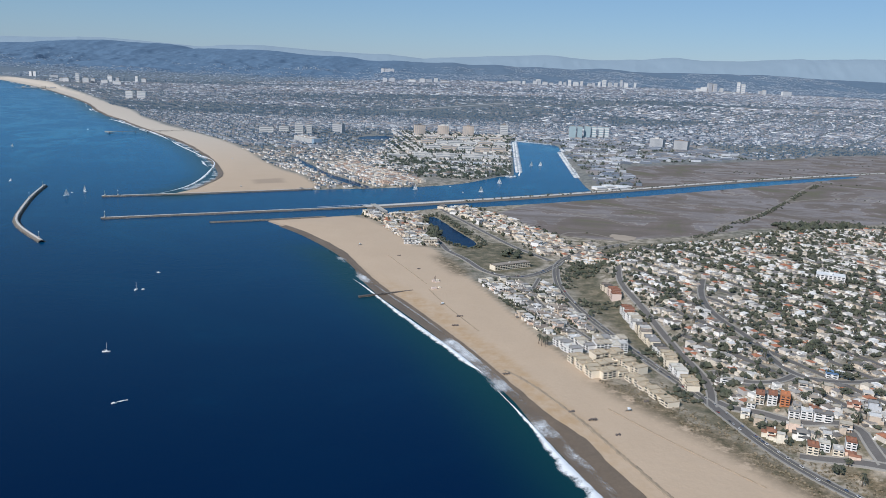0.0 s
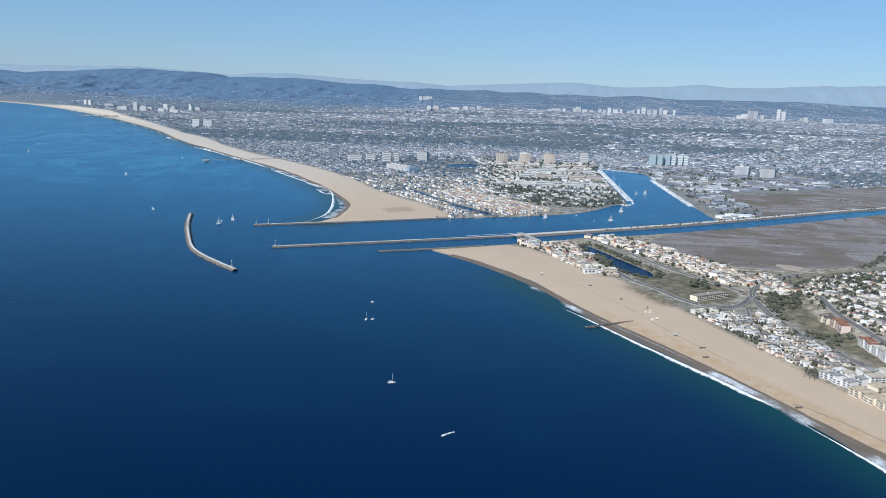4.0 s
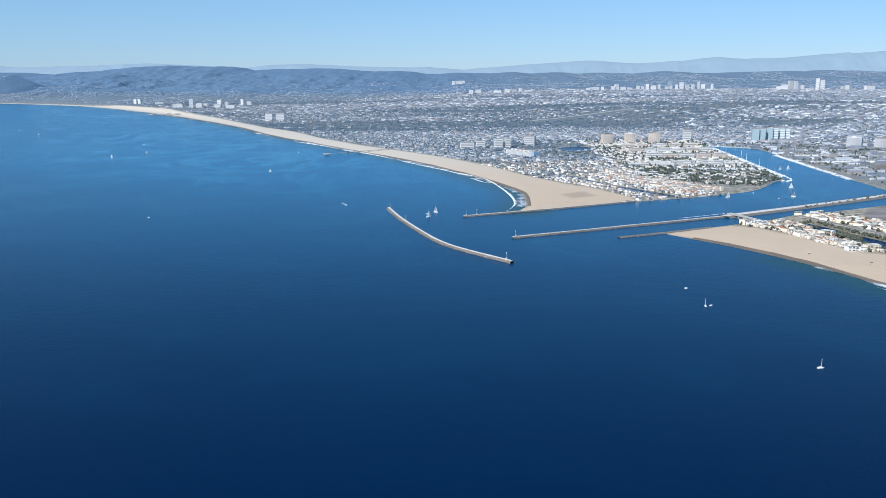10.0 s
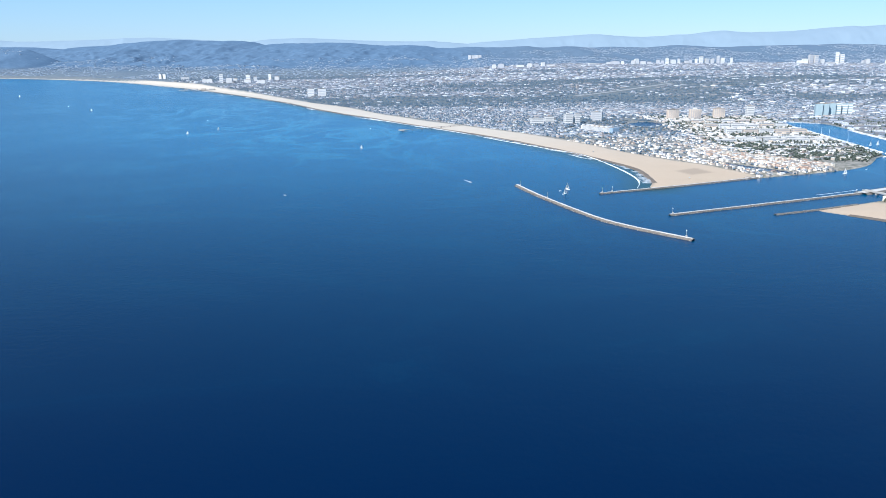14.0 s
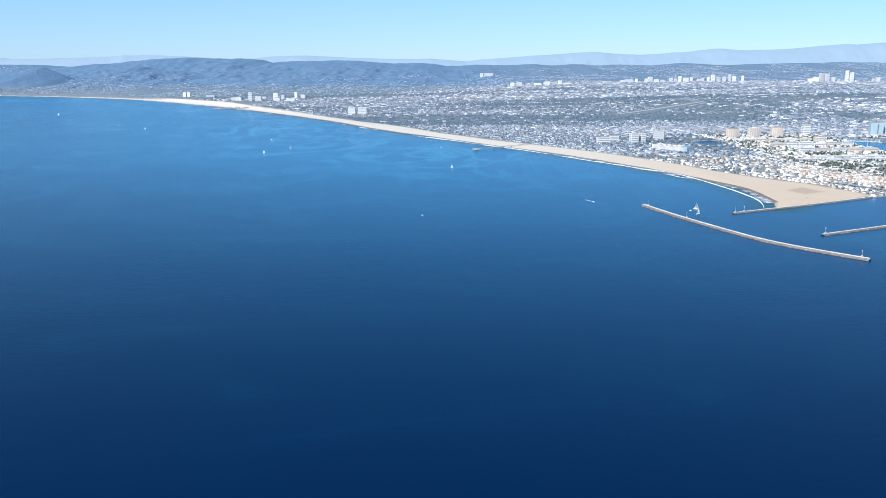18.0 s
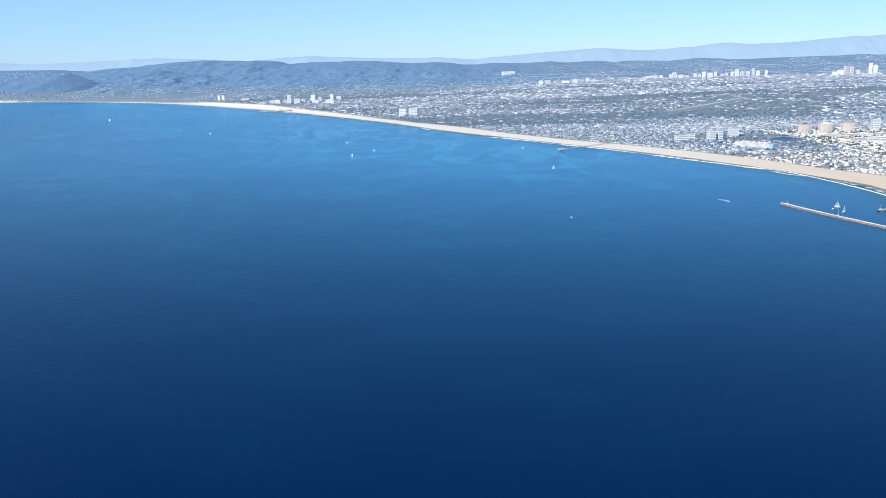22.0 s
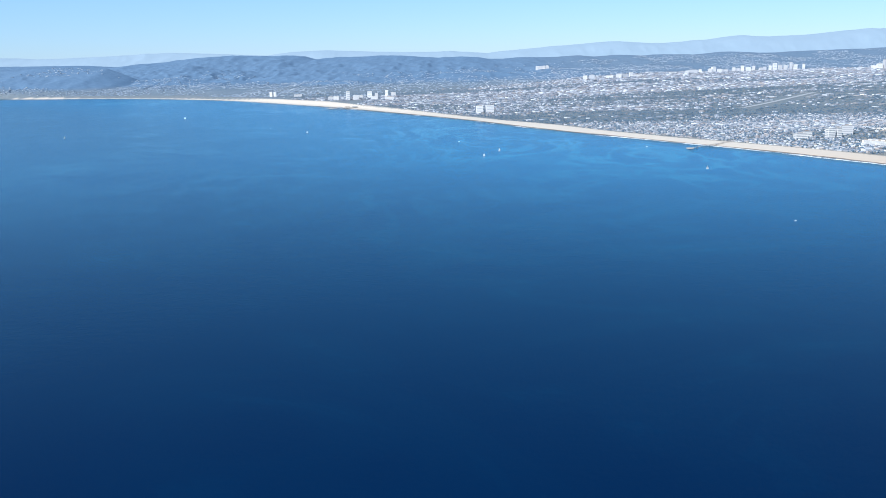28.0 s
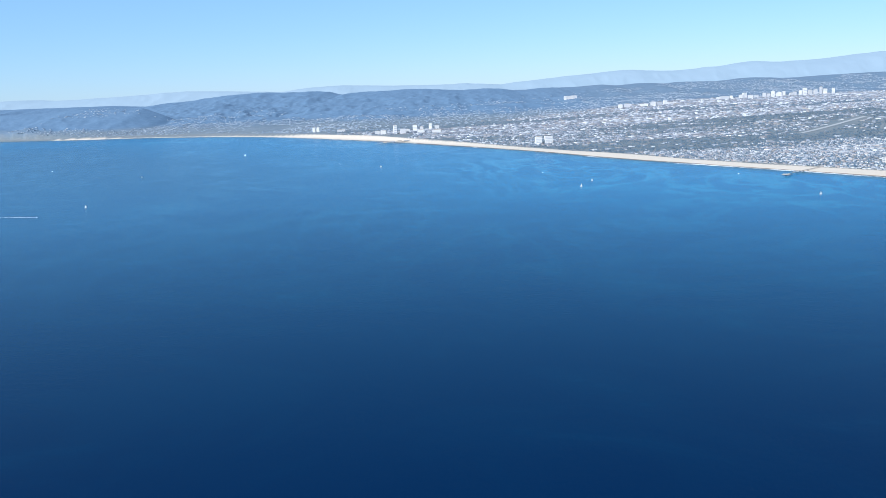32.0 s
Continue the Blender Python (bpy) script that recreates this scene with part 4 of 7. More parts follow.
def crowns_mesh(name, x, y, r, tall, mat, lobes=1):
    """Many low crowns in one mesh, each a few uneven lumps."""
    k = len(x)
    z = height(x, y)
    base = np.array([(1, 0, 0), (0.3, 0.95, 0.1), (-0.8, 0.6, -0.1), (-0.8, -0.6, 0.1), (0.3, -0.95, -0.1), (0.1, 0.05, 1), (0, 0, -0.8)])
    tri = np.array([(0, 1, 5), (1, 2, 5), (2, 3, 5), (3, 4, 5), (4, 0, 5), (1, 0, 6), (2, 1, 6), (3, 2, 6), (4, 3, 6), (0, 4, 6)])
    vs, fs = [], []
    for q in range(lobes):
        o = rng.normal(0, 0.45, (k, 3)) * (q > 0) * r[:, None]
        s = r * (1 if q == 0 else 0.65)
        v = base[None] * (rng.uniform(0.65, 1.25, (k, 7, 1)) * s[:, None, None]) * np.stack([np.ones(k), np.ones(k), tall], 1)[:, None]
        a = rng.random(k) * 6.28
        v = np.stack([v[..., 0] * np.cos(a)[:, None] - v[..., 1] * np.sin(a)[:, None], v[..., 0] * np.sin(a)[:, None] + v[..., 1] * np.cos(a)[:, None], v[..., 2]], -1)
        vs.append((v + (np.stack([x, y, z + r * tall * 0.75], 1) + o)[:, None]).reshape(-1, 3))
        fs.append((tri[None] + 7 * np.arange(k)[:, None, None]).reshape(-1, 3) + q * 7 * k)
    return mesh_of(name, np.concatenate(vs), np.concatenate(fs), mat, smooth=False)


def lattice(turn, du, dv, x0, x1, y0, y1, jitter):
    """House plots in rows on streets, turned to suit the district."""
    reach = math.hypot(x1 - x0, y1 - y0) / 2 + 20
    u, v = np.meshgrid(np.arange(-reach, reach, du), np.arange(-reach, reach, dv))
    row = np.repeat(np.arange(u.shape[0])[:, None], u.shape[1], 1)
    v = v + np.where(row % 2 == 0, 0.16, -0.16) * dv
    block = np.floor(u / (du * 11)).astype(int)
    ok = (np.floor(u / du).astype(int) % 11) != 0
    u, v, row = u[ok] + rng.uniform(-1, 1, ok.sum()) * jitter * du, v[ok] + rng.uniform(-1, 1, ok.sum()) * jitter * dv * 0.5, row[ok]
    c, s = math.cos(turn), math.sin(turn)
    x, y = (x0 + x1) / 2 + u * c - v * s, (y0 + y1) / 2 + u * s + v * c
    k = (x > x0) & (x < x1) & (y > y0) & (y < y1)
    return x[k], y[k]


def in_view(x, y):
    return (x > -330 - 0.62 * y) & (x < 40 + 0.60 * y)


def free(x, y, margin=0.6):
    """Building land: neither water, sand nor marsh."""
    d = shore(x, y)
    ok = (d > margin) & (inside_by(x, y, SAND_SOUTH) < -margin) & (inside_by(x, y, SAND_NORTH) < -margin) & (inside_by(x, y, MARSH) < -margin)
    for keep_out in KEEP_OUT:
        ok &= inside_by(x, y, keep_out) < 0
    return ok


COAST_TURN = math.atan2(0.84, -0.54)
AIRFIELD = np.array([(-30, 638), (-18, 626), (88, 738), (76, 752)])
MARINA_EAST = np.array([(60, 262), (76, 268), (82, 335), (160, 385), (150, 440), (70, 445), (58, 430), (69, 412)])
MARINA_WEST = np.array([(-6, 300), (34, 290), (48, 430), (50, 452), (-4, 446), (-12, 330)])
PLAYA = np.array([(-14, 206), (30, 226), (34, 185), (140, 225), (200, 60), (30, 40), (10, 140)])
KEEP_OUT = [AIRFIELD, MARINA_EAST, MARINA_WEST, PLAYA]
# haze painted in: distant walls, roofs and leaves are shifted to blue
HAZED_WALLS = palette("hazed_town_walls", [(0.202, 0.235, 0.282), (0.470, 0.496, 0.537), (0.151, 0.174, 0.209), (0.269, 0.287, 0.328), (0.622, 0.644, 0.673), (0.202, 0.209, 0.237), (0.302, 0.287, 0.282)])
HAZED_ROOFS = palette("hazed_town_roofs", [(0.162, 0.198, 0.251), (0.292, 0.326, 0.386), (0.119, 0.143, 0.188), (0.238, 0.275, 0.331), (0.447, 0.475, 0.515), (0.162, 0.182, 0.217), (0.292, 0.308, 0.342), (0.238, 0.220, 0.228)])
HAZED_STREET_WALLS = palette("hazed_street_walls", [(0.370, 0.392, 0.419), (0.504, 0.522, 0.546), (0.235, 0.252, 0.282), (0.386, 0.365, 0.355), (0.571, 0.592, 0.619), (0.286, 0.304, 0.337), (0.353, 0.322, 0.309)])
HAZED_SLOPE_WALLS = palette("hazed_villa_walls", [(0.211, 0.270, 0.348), (0.317, 0.369, 0.432), (0.185, 0.243, 0.320), (0.405, 0.450, 0.498), (0.255, 0.306, 0.367)])
HAZED_SLOPE_ROOFS = palette("hazed_villa_roofs", [(0.14, 0.19, 0.26), (0.22, 0.27, 0.33), (0.17, 0.21, 0.27)])
HAZED_LEAVES = palette("hazed_town_trees", [(0.071, 0.119, 0.172), (0.090, 0.141, 0.195), (0.061, 0.107, 0.159), (0.107, 0.156, 0.200)], 0.95)


def heap(x, y, cx, cy, rx, ry):
    return np.exp(-((x - cx) / rx) ** 2 - ((y - cy) / ry) ** 2)


def wooded(x, y):
    """The leafy quarters, where crowns hide most roofs."""
    return heap(x, y, -60, 610, 120, 55) + 0.8 * heap(x, y, 60, 560, 90, 40) + 0.7 * heap(x, y, -110, 720, 120, 40) + 0.8 * heap(x, y, 180, 800, 180, 50) + 0.7 * heap(x, y, 330, 1000, 260, 60) + 0.6 * heap(x, y, -230, 980, 160, 45)


def trading(x, y):
    """The quarters of offices, shops and stores with broad pale roofs."""
    return heap(x, y, -120, 890, 230, 45) + heap(x, y, 60, 1190, 220, 70) + heap(x, y, 118, 462, 60, 32) + heap(x, y, 300, 1350, 200, 40) + heap(x, y, 480, 1290, 170, 55) + 0.7 * heap(x, y, -250, 800, 80, 40) + 0.8 * heap(x, y, 210, 560, 90, 30)


def district(label, turn, du, dv, area, big, seed, tree_share, limit=0.45, walls=None, roofs=None):
    x, y = lattice(turn, du, dv, *area, 0.22)
    k = in_view(x, y)
    x, y = x[k], y[k]
    k = free(x, y) & (y < foot_line(x) + 12)
    x, y = x[k], y[k]
    leafy, trade = wooded(x, y), trading(x, y)
    woods = fbm(x * 0.45, y * 1.3, 0.014, 4, seed) + 0.3 * trade - 0.13 * leafy
    k = woods + rng.normal(0, 0.09, len(x)) > limit
    hx, hy = x[k], y[k]
    shops = fbm(hx * 0.5, hy * 1.5, 0.02, 3, seed + 4) + rng.normal(0, 0.05, len(hx)) + 0.22 * trade[k] > 0.63
    m = len(hx)
    w = du * rng.uniform(0.55, 0.98, m) * np.where(shops, 2.0, 1)
    d = dv * rng.uniform(0.28, 0.42, m) * np.where(shops, 1.5, 1)
    h = np.where(rng.random(m) < 0.3, rng.uniform(0.48, 0.66, m), rng.uniform(0.28, 0.42, m)) * big * np.where(shops, 1.35, 1)
    t = turn + rng.choice([0, math.pi / 2], m, p=[0.6, 0.4]) + rng.normal(0, 0.04, m)
    tagged(new("town_houses", houses_mesh("town_houses", hx, hy, w, d, h, t, (rng.random(m) < 0.35) & ~shops, [walls or HAZED_WALLS, roofs or HAZED_ROOFS])), label, "houses", kind="stuff")
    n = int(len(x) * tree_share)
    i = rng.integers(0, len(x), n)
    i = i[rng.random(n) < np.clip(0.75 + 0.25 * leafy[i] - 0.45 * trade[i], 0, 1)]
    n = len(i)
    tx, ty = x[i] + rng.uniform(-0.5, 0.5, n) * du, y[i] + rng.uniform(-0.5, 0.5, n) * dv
    tagged(new("street_trees", crowns_mesh("street_trees", tx, ty, rng.uniform(0.3, 0.75, n) * min(du * 0.42, 0.9), rng.uniform(0.6, 1.1, n), HAZED_LEAVES)), "street and garden trees among houses, blued by painted haze", "trees", kind="stuff")


BRIGHT_WALLS = palette("beach_walls", [(0.68, 0.64, 0.59), (0.80, 0.77, 0.73), (0.52, 0.45, 0.38), (0.76, 0.73, 0.68), (0.62, 0.53, 0.44), (0.36, 0.33, 0.30)])
BRIGHT_ROOFS = palette("beach_roofs", [(0.22, 0.22, 0.23), (0.40, 0.39, 0.39), (0.14, 0.14, 0.15), (0.58, 0.57, 0.57), (0.28, 0.27, 0.26), (0.30, 0.21, 0.17), (0.20, 0.19, 0.19)])
district("dense pale beach-town houses with flat and hipped roofs", COAST_TURN, 1.7, 2.6, (-110, 0, 232, 350), 1.15, 41, 1.6, 0.36, BRIGHT_WALLS, BRIGHT_ROOFS)
district("dense pale beach-town houses with flat and hipped roofs", COAST_TURN, 2.0, 3.4, (-260, 110, 350, 560), 1.05, 43, 2.8, 0.47, HAZED_STREET_WALLS, HAZED_ROOFS)
district("low pale houses in leafy inland streets", COAST_TURN + 0.35, 2.6, 4.6, (100, 420, 380, 700), 1.1, 47, 3.0, 0.50, HAZED_WALLS, HAZED_ROOFS)
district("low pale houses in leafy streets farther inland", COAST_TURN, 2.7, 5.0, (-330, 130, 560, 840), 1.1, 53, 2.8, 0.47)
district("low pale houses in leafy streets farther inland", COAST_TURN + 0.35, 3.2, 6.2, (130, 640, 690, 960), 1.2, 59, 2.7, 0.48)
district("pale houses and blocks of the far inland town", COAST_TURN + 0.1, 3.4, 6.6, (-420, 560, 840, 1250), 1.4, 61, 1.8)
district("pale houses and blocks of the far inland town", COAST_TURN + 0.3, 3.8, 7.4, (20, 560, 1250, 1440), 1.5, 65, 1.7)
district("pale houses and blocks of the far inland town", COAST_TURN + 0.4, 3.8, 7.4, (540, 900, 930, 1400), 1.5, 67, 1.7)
# houses on the coastal terrace below the mountains
x, y = rng.uniform(-1000, -330, 7000), rng.uniform(930, 1330, 7000)
terrace = np.array([(-400, 915), (-480, 965), (-600, 1060), (-760, 1110), (-1000, 1185), (-980, 1215), (-760, 1160), (-700, 1290), (-450, 1230), (-330, 1120), (-350, 900)])
k = (inside_by(x, y, terrace) > 0) & (shore(x, y) > 14) & (fbm(x * 0.6, y * 1.5, 0.014, 4, 73) > 0.40)
x, y = x[k], y[k]
m = len(x)
tagged(new("terrace_houses", houses_mesh("terrace_houses", x, y, rng.uniform(1.4, 2.6, m), rng.uniform(1.2, 2.0, m), rng.uniform(0.4, 0.7, m), rng.random(m) * 3.1, rng.random(m) < 0.3, [HAZED_SLOPE_WALLS, HAZED_SLOPE_ROOFS])), "pale houses on the coastal terrace below the mountains", "houses", kind="stuff")
# houses on the mountain slopes
n = 42000
x, rise = rng.uniform(-900, 900, n), rng.random(n)
y = foot_line(x) + rise * (1890 - foot_line(x))
limit = np.interp(x, [-900, -830, -700, -560, -420, -300, -200, -60, 100, 900], [0.08, 0.42, 0.50, 0.34, 0.30, 0.36, 0.55, 0.85, 1.0, 1.0])
k = (shore(x, y) > 25) & (rise < limit + rng.normal(0, 0.05, n)) & (fbm(x, y * 0.7, 0.013, 4, 71) + rng.normal(0, 0.05, n) + 0.00014 * (x + 200) > 0.515)
x, y = x[k], y[k]
m = len(x)
tagged(new("hillside_houses", houses_mesh("hillside_houses", x, y, rng.uniform(1.2, 3.2, m), rng.uniform(1.0, 2.0, m), rng.uniform(0.3, 0.55, m), rng.random(m) * 3.1, rng.random(m) < 0.3, [HAZED_SLOPE_WALLS, HAZED_SLOPE_ROOFS])), "scattered pale villas on wooded mountain slopes", "houses", kind="stuff")

# ---- the near shore: roads, houses, blocks and trees behind the beach ----
ASPHALT = plain("asphalt", (0.17, 0.158, 0.15), 0.95, 0.3, 1.5)
PAVING = plain("pavement", (0.34, 0.32, 0.29), 0.95, 0.2)
LINE_PAINT = plain("road_paint", (0.60, 0.55, 0.40), 0.8)
TERRACOTTA = plain("terracotta_tiles", (0.40, 0.185, 0.115), 0.85, 0.3, 5)
TAN_ROOF = plain("tan_gravel_roof", (0.58, 0.485, 0.355), 0.95, 0.2)
GREY_ROOF = palette("grey_roofs", [(0.22, 0.21, 0.20), (0.36, 0.34, 0.32), (0.13, 0.125, 0.12), (0.30, 0.26, 0.22), (0.58, 0.56, 0.53), (0.24, 0.20, 0.17)], 0.95, False)
PALE_ROOF = palette("pale_roofs", [(0.62, 0.60, 0.57), (0.44, 0.42, 0.39), (0.70, 0.69, 0.67), (0.52, 0.46, 0.37), (0.33, 0.32, 0.31), (0.66, 0.62, 0.54)], 0.95, False)
STUCCO = palette("stucco", [(0.78, 0.75, 0.70), (0.68, 0.60, 0.49), (0.82, 0.80, 0.77), (0.54, 0.45, 0.36), (0.74, 0.68, 0.57), (0.80, 0.79, 0.77), (0.62, 0.60, 0.57), (0.72, 0.56, 0.46), (0.76, 0.71, 0.60), (0.50, 0.52, 0.55), (0.80, 0.78, 0.74)], 0.9, False)
HILL_WALLS = palette("hill_walls", [(0.78, 0.76, 0.72), (0.66, 0.59, 0.49), (0.80, 0.79, 0.77), (0.54, 0.46, 0.37), (0.72, 0.66, 0.57), (0.46, 0.44, 0.42), (0.62, 0.56, 0.49), (0.80, 0.78, 0.74)])
HILL_ROOFS = palette("hill_roofs", [(0.54, 0.52, 0.49), (0.27, 0.25, 0.23), (0.68, 0.67, 0.65), (0.16, 0.15, 0.14), (0.44, 0.39, 0.32), (0.22, 0.205, 0.20), (0.38, 0.16, 0.09), (0.34, 0.32, 0.30), (0.20, 0.17, 0.145)])
LAGOON_WALLS = palette("lagoon_walls", [(0.66, 0.58, 0.47), (0.72, 0.66, 0.56), (0.56, 0.46, 0.35), (0.78, 0.74, 0.68), (0.50, 0.44, 0.38), (0.70, 0.62, 0.50), (0.60, 0.50, 0.40)])
PALE_TAN = plain("pale_tan_stucco", (0.68, 0.60, 0.49), 0.9, 0.1)
YARD = palette("yard_pieces", [(0.46, 0.43, 0.38), (0.66, 0.64, 0.60), (0.30, 0.25, 0.19), (0.16, 0.15, 0.14), (0.52, 0.40, 0.29), (0.38, 0.36, 0.34), (0.74, 0.73, 0.71), (0.10, 0.11, 0.12)])
BRICK_PINK = plain("rose_stucco", (0.66, 0.54, 0.47), 0.85, 0.1)
ORANGE_WALL = plain("orange_stucco", (0.55, 0.22, 0.10), 0.9, 0.12)
CREAM = plain("cream_stucco", (0.76, 0.68, 0.55), 0.9, 0.1)
WHITE_WALL = plain("white_stucco", (0.74, 0.73, 0.71), 0.9, 0.08)
GREY_WALL = plain("grey_concrete_wall", (0.40, 0.39, 0.38), 0.9, 0.1)
GLASS = plain("window_glass", (0.035, 0.045, 0.055), 0.12, 0.05)
BARK = plain("bark", (0.12, 0.09, 0.065), 0.95)
NEAR_LEAVES = palette("near_leaves", [(0.052, 0.062, 0.040), (0.074, 0.082, 0.052), (0.042, 0.052, 0.038), (0.094, 0.096, 0.066), (0.064, 0.070, 0.054)], 0.9)
DRY_LEAVES = palette("dry_scrub", [(0.15, 0.125, 0.080), (0.20, 0.165, 0.105), (0.115, 0.100, 0.065), (0.25, 0.20, 0.135)], 0.95)
BLUE_TARP = plain("blue_roof", (0.14, 0.26, 0.46), 0.7)

COAST_ROAD = [(64, 36), (54, 54), (48, 64), (45, 69), (41.5, 75), (39.6, 80), (38.2, 86), (36.9, 93), (35.2, 99), (33.4, 105), (31.4, 113), (29.4, 122), (28.0, 130), (27.2, 140), (28, 150), (30, 160), (38, 172), (48, 180)]
HILL_ROAD = [(37.0, 91), (38.6, 96), (38.8, 101), (38.4, 107), (38.2, 115), (38.0, 128), (37.4, 140), (40, 152)]
TERRACE_ROAD = [(38, 92.5), (38.9, 90.3), (41.3, 88.4), (43, 86), (45, 84.4), (47.4, 83.9), (49.2, 82.4), (48.6, 79.2), (48.4, 76)]
LOW_ROAD = [(41.8, 79.3), (44.3, 78.1), (46.5, 77), (48.4, 75.6), (52, 72.6), (60, 66), (72, 58)]
LOOP_ROAD = [(52, 141), (48, 130), (47, 119.5), (48, 113.8), (48.5, 108), (48.2, 102.8), (48.3, 99), (49.2, 96.2), (52, 94.7), (56.5, 94.5), (62.7, 97), (74, 101)]
LINK_ROAD = [(39.4, 100.6), (40.6, 100.2), (41.4, 97.8), (43, 95.2), (45.8, 94.3), (48.6, 96.6)]
BAY_ROAD = [(30, 158), (24.5, 148.5), (19, 145.3), (14.5, 150), (12, 159), (8.5, 166), (7.4, 174), (4, 186), (-4, 200), (-6.2, 206)]
BACK_ROAD = [(28.5, 160), (22.6, 172), (15.6, 192), (7.6, 215)]
FRONT_ROAD = [(24.5, 146), (21.5, 135), (24.5, 122), (27.5, 113)]
ROADS = [(COAST_ROAD, 0.52, "coast road of worn grey asphalt with pale kerbs"), (HILL_ROAD, 0.38, "narrow hillside street of grey asphalt"), (TERRACE_ROAD, 0.4, "narrow residential street of grey asphalt"), (LOOP_ROAD, 0.42, "curving residential street of grey asphalt"), (LINK_ROAD, 0.36, "short curving street of grey asphalt"), (LOW_ROAD, 0.42, "narrow residential street of grey asphalt"), (BAY_ROAD, 0.45, "beach street of grey asphalt beside the lagoon"), (BACK_ROAD, 0.4, "narrow street between apartment houses"), (FRONT_ROAD, 0.2, "narrow lane behind the beach houses")]
for line, wide, label in ROADS:
    r = thing("road", label, "road", kind="structure")
    under("carriageway", sweep("carriageway", line, [(-wide, -0.2), (-wide, 0.10), (wide, 0.10), (wide, -0.2)], ASPHALT, 1.0, 0, True), r)
    for s in (-1, 1):
        under("kerb", sweep("kerb", line, [(s * wide + 0.02, -0.1), (s * wide + 0.02, 0.12), (s * wide + 0.22 * s, 0.12), (s * wide + 0.22 * s, -0.1)][::s], PAVING, 1.0, 0, True), r, label="pale concrete pavement")
    if wide > 0.51 and line is COAST_ROAD:
        under("centre_line", sweep("centre_line", line, [(-0.03, 0.105), (0.03, 0.105)], LINE_PAINT, 1.0, 0, True), r)


def off_roads(x, y, gap):
    ok = np.ones(len(x), bool)
    for line, wide, _ in ROADS:
        c, _n = along(line, 0.7)
        ok &= ((x[:, None] - c[None, :, 0]) ** 2 + (y[:, None] - c[None, :, 1]) ** 2).min(1) > (wide + gap) ** 2
    return ok


PANE = bpy.data.meshes.new("window")
boxed(-0.5, 0.5, -0.5, 0.5, -0.5, 0.5).to_mesh(PANE)
PANE.materials.append(GLASS)
DOOR = bpy.data.meshes.new("door")
boxed(-0.5, 0.5, -0.5, 0.5, -0.5, 0.5).to_mesh(DOOR)
DOOR.materials.append(plain("door_wood", (0.17, 0.10, 0.06), 0.6))
SHUTTER = bpy.data.meshes.new("garage_door")
boxed(-0.5, 0.5, -0.5, 0.5, -0.5, 0.5).to_mesh(SHUTTER)
SHUTTER.materials.append(plain("garage_paint", (0.58, 0.56, 0.52), 0.6))


def hip_roof(bm, w, d, z, rise, over):
    a, b = w / 2 + over, d / 2 + over
    e = [bm.verts.new(c) for c in ((-a, -b, z), (a, -b, z), (a, b, z), (-a, b, z))]
    u = [bm.verts.new(c) for c in ((-a, -b, z - 0.04), (a, -b, z - 0.04), (a, b, z - 0.04), (-a, b, z - 0.04))]
    r = max(w - d, 0) / 2 + 0.05
    p, q = bm.verts.new((-r, 0, z + rise)), bm.verts.new((r, 0, z + rise))
    for f in ((e[0], e[1], q, p), (e[2], e[3], p, q), (e[1], e[2], q), (e[3], e[0], p), u[::-1]):
        bm.faces.new(f)
    for i in range(4):
        bm.faces.new((u[i], u[(i + 1) % 4], e[(i + 1) % 4], e[i]))
    return bm


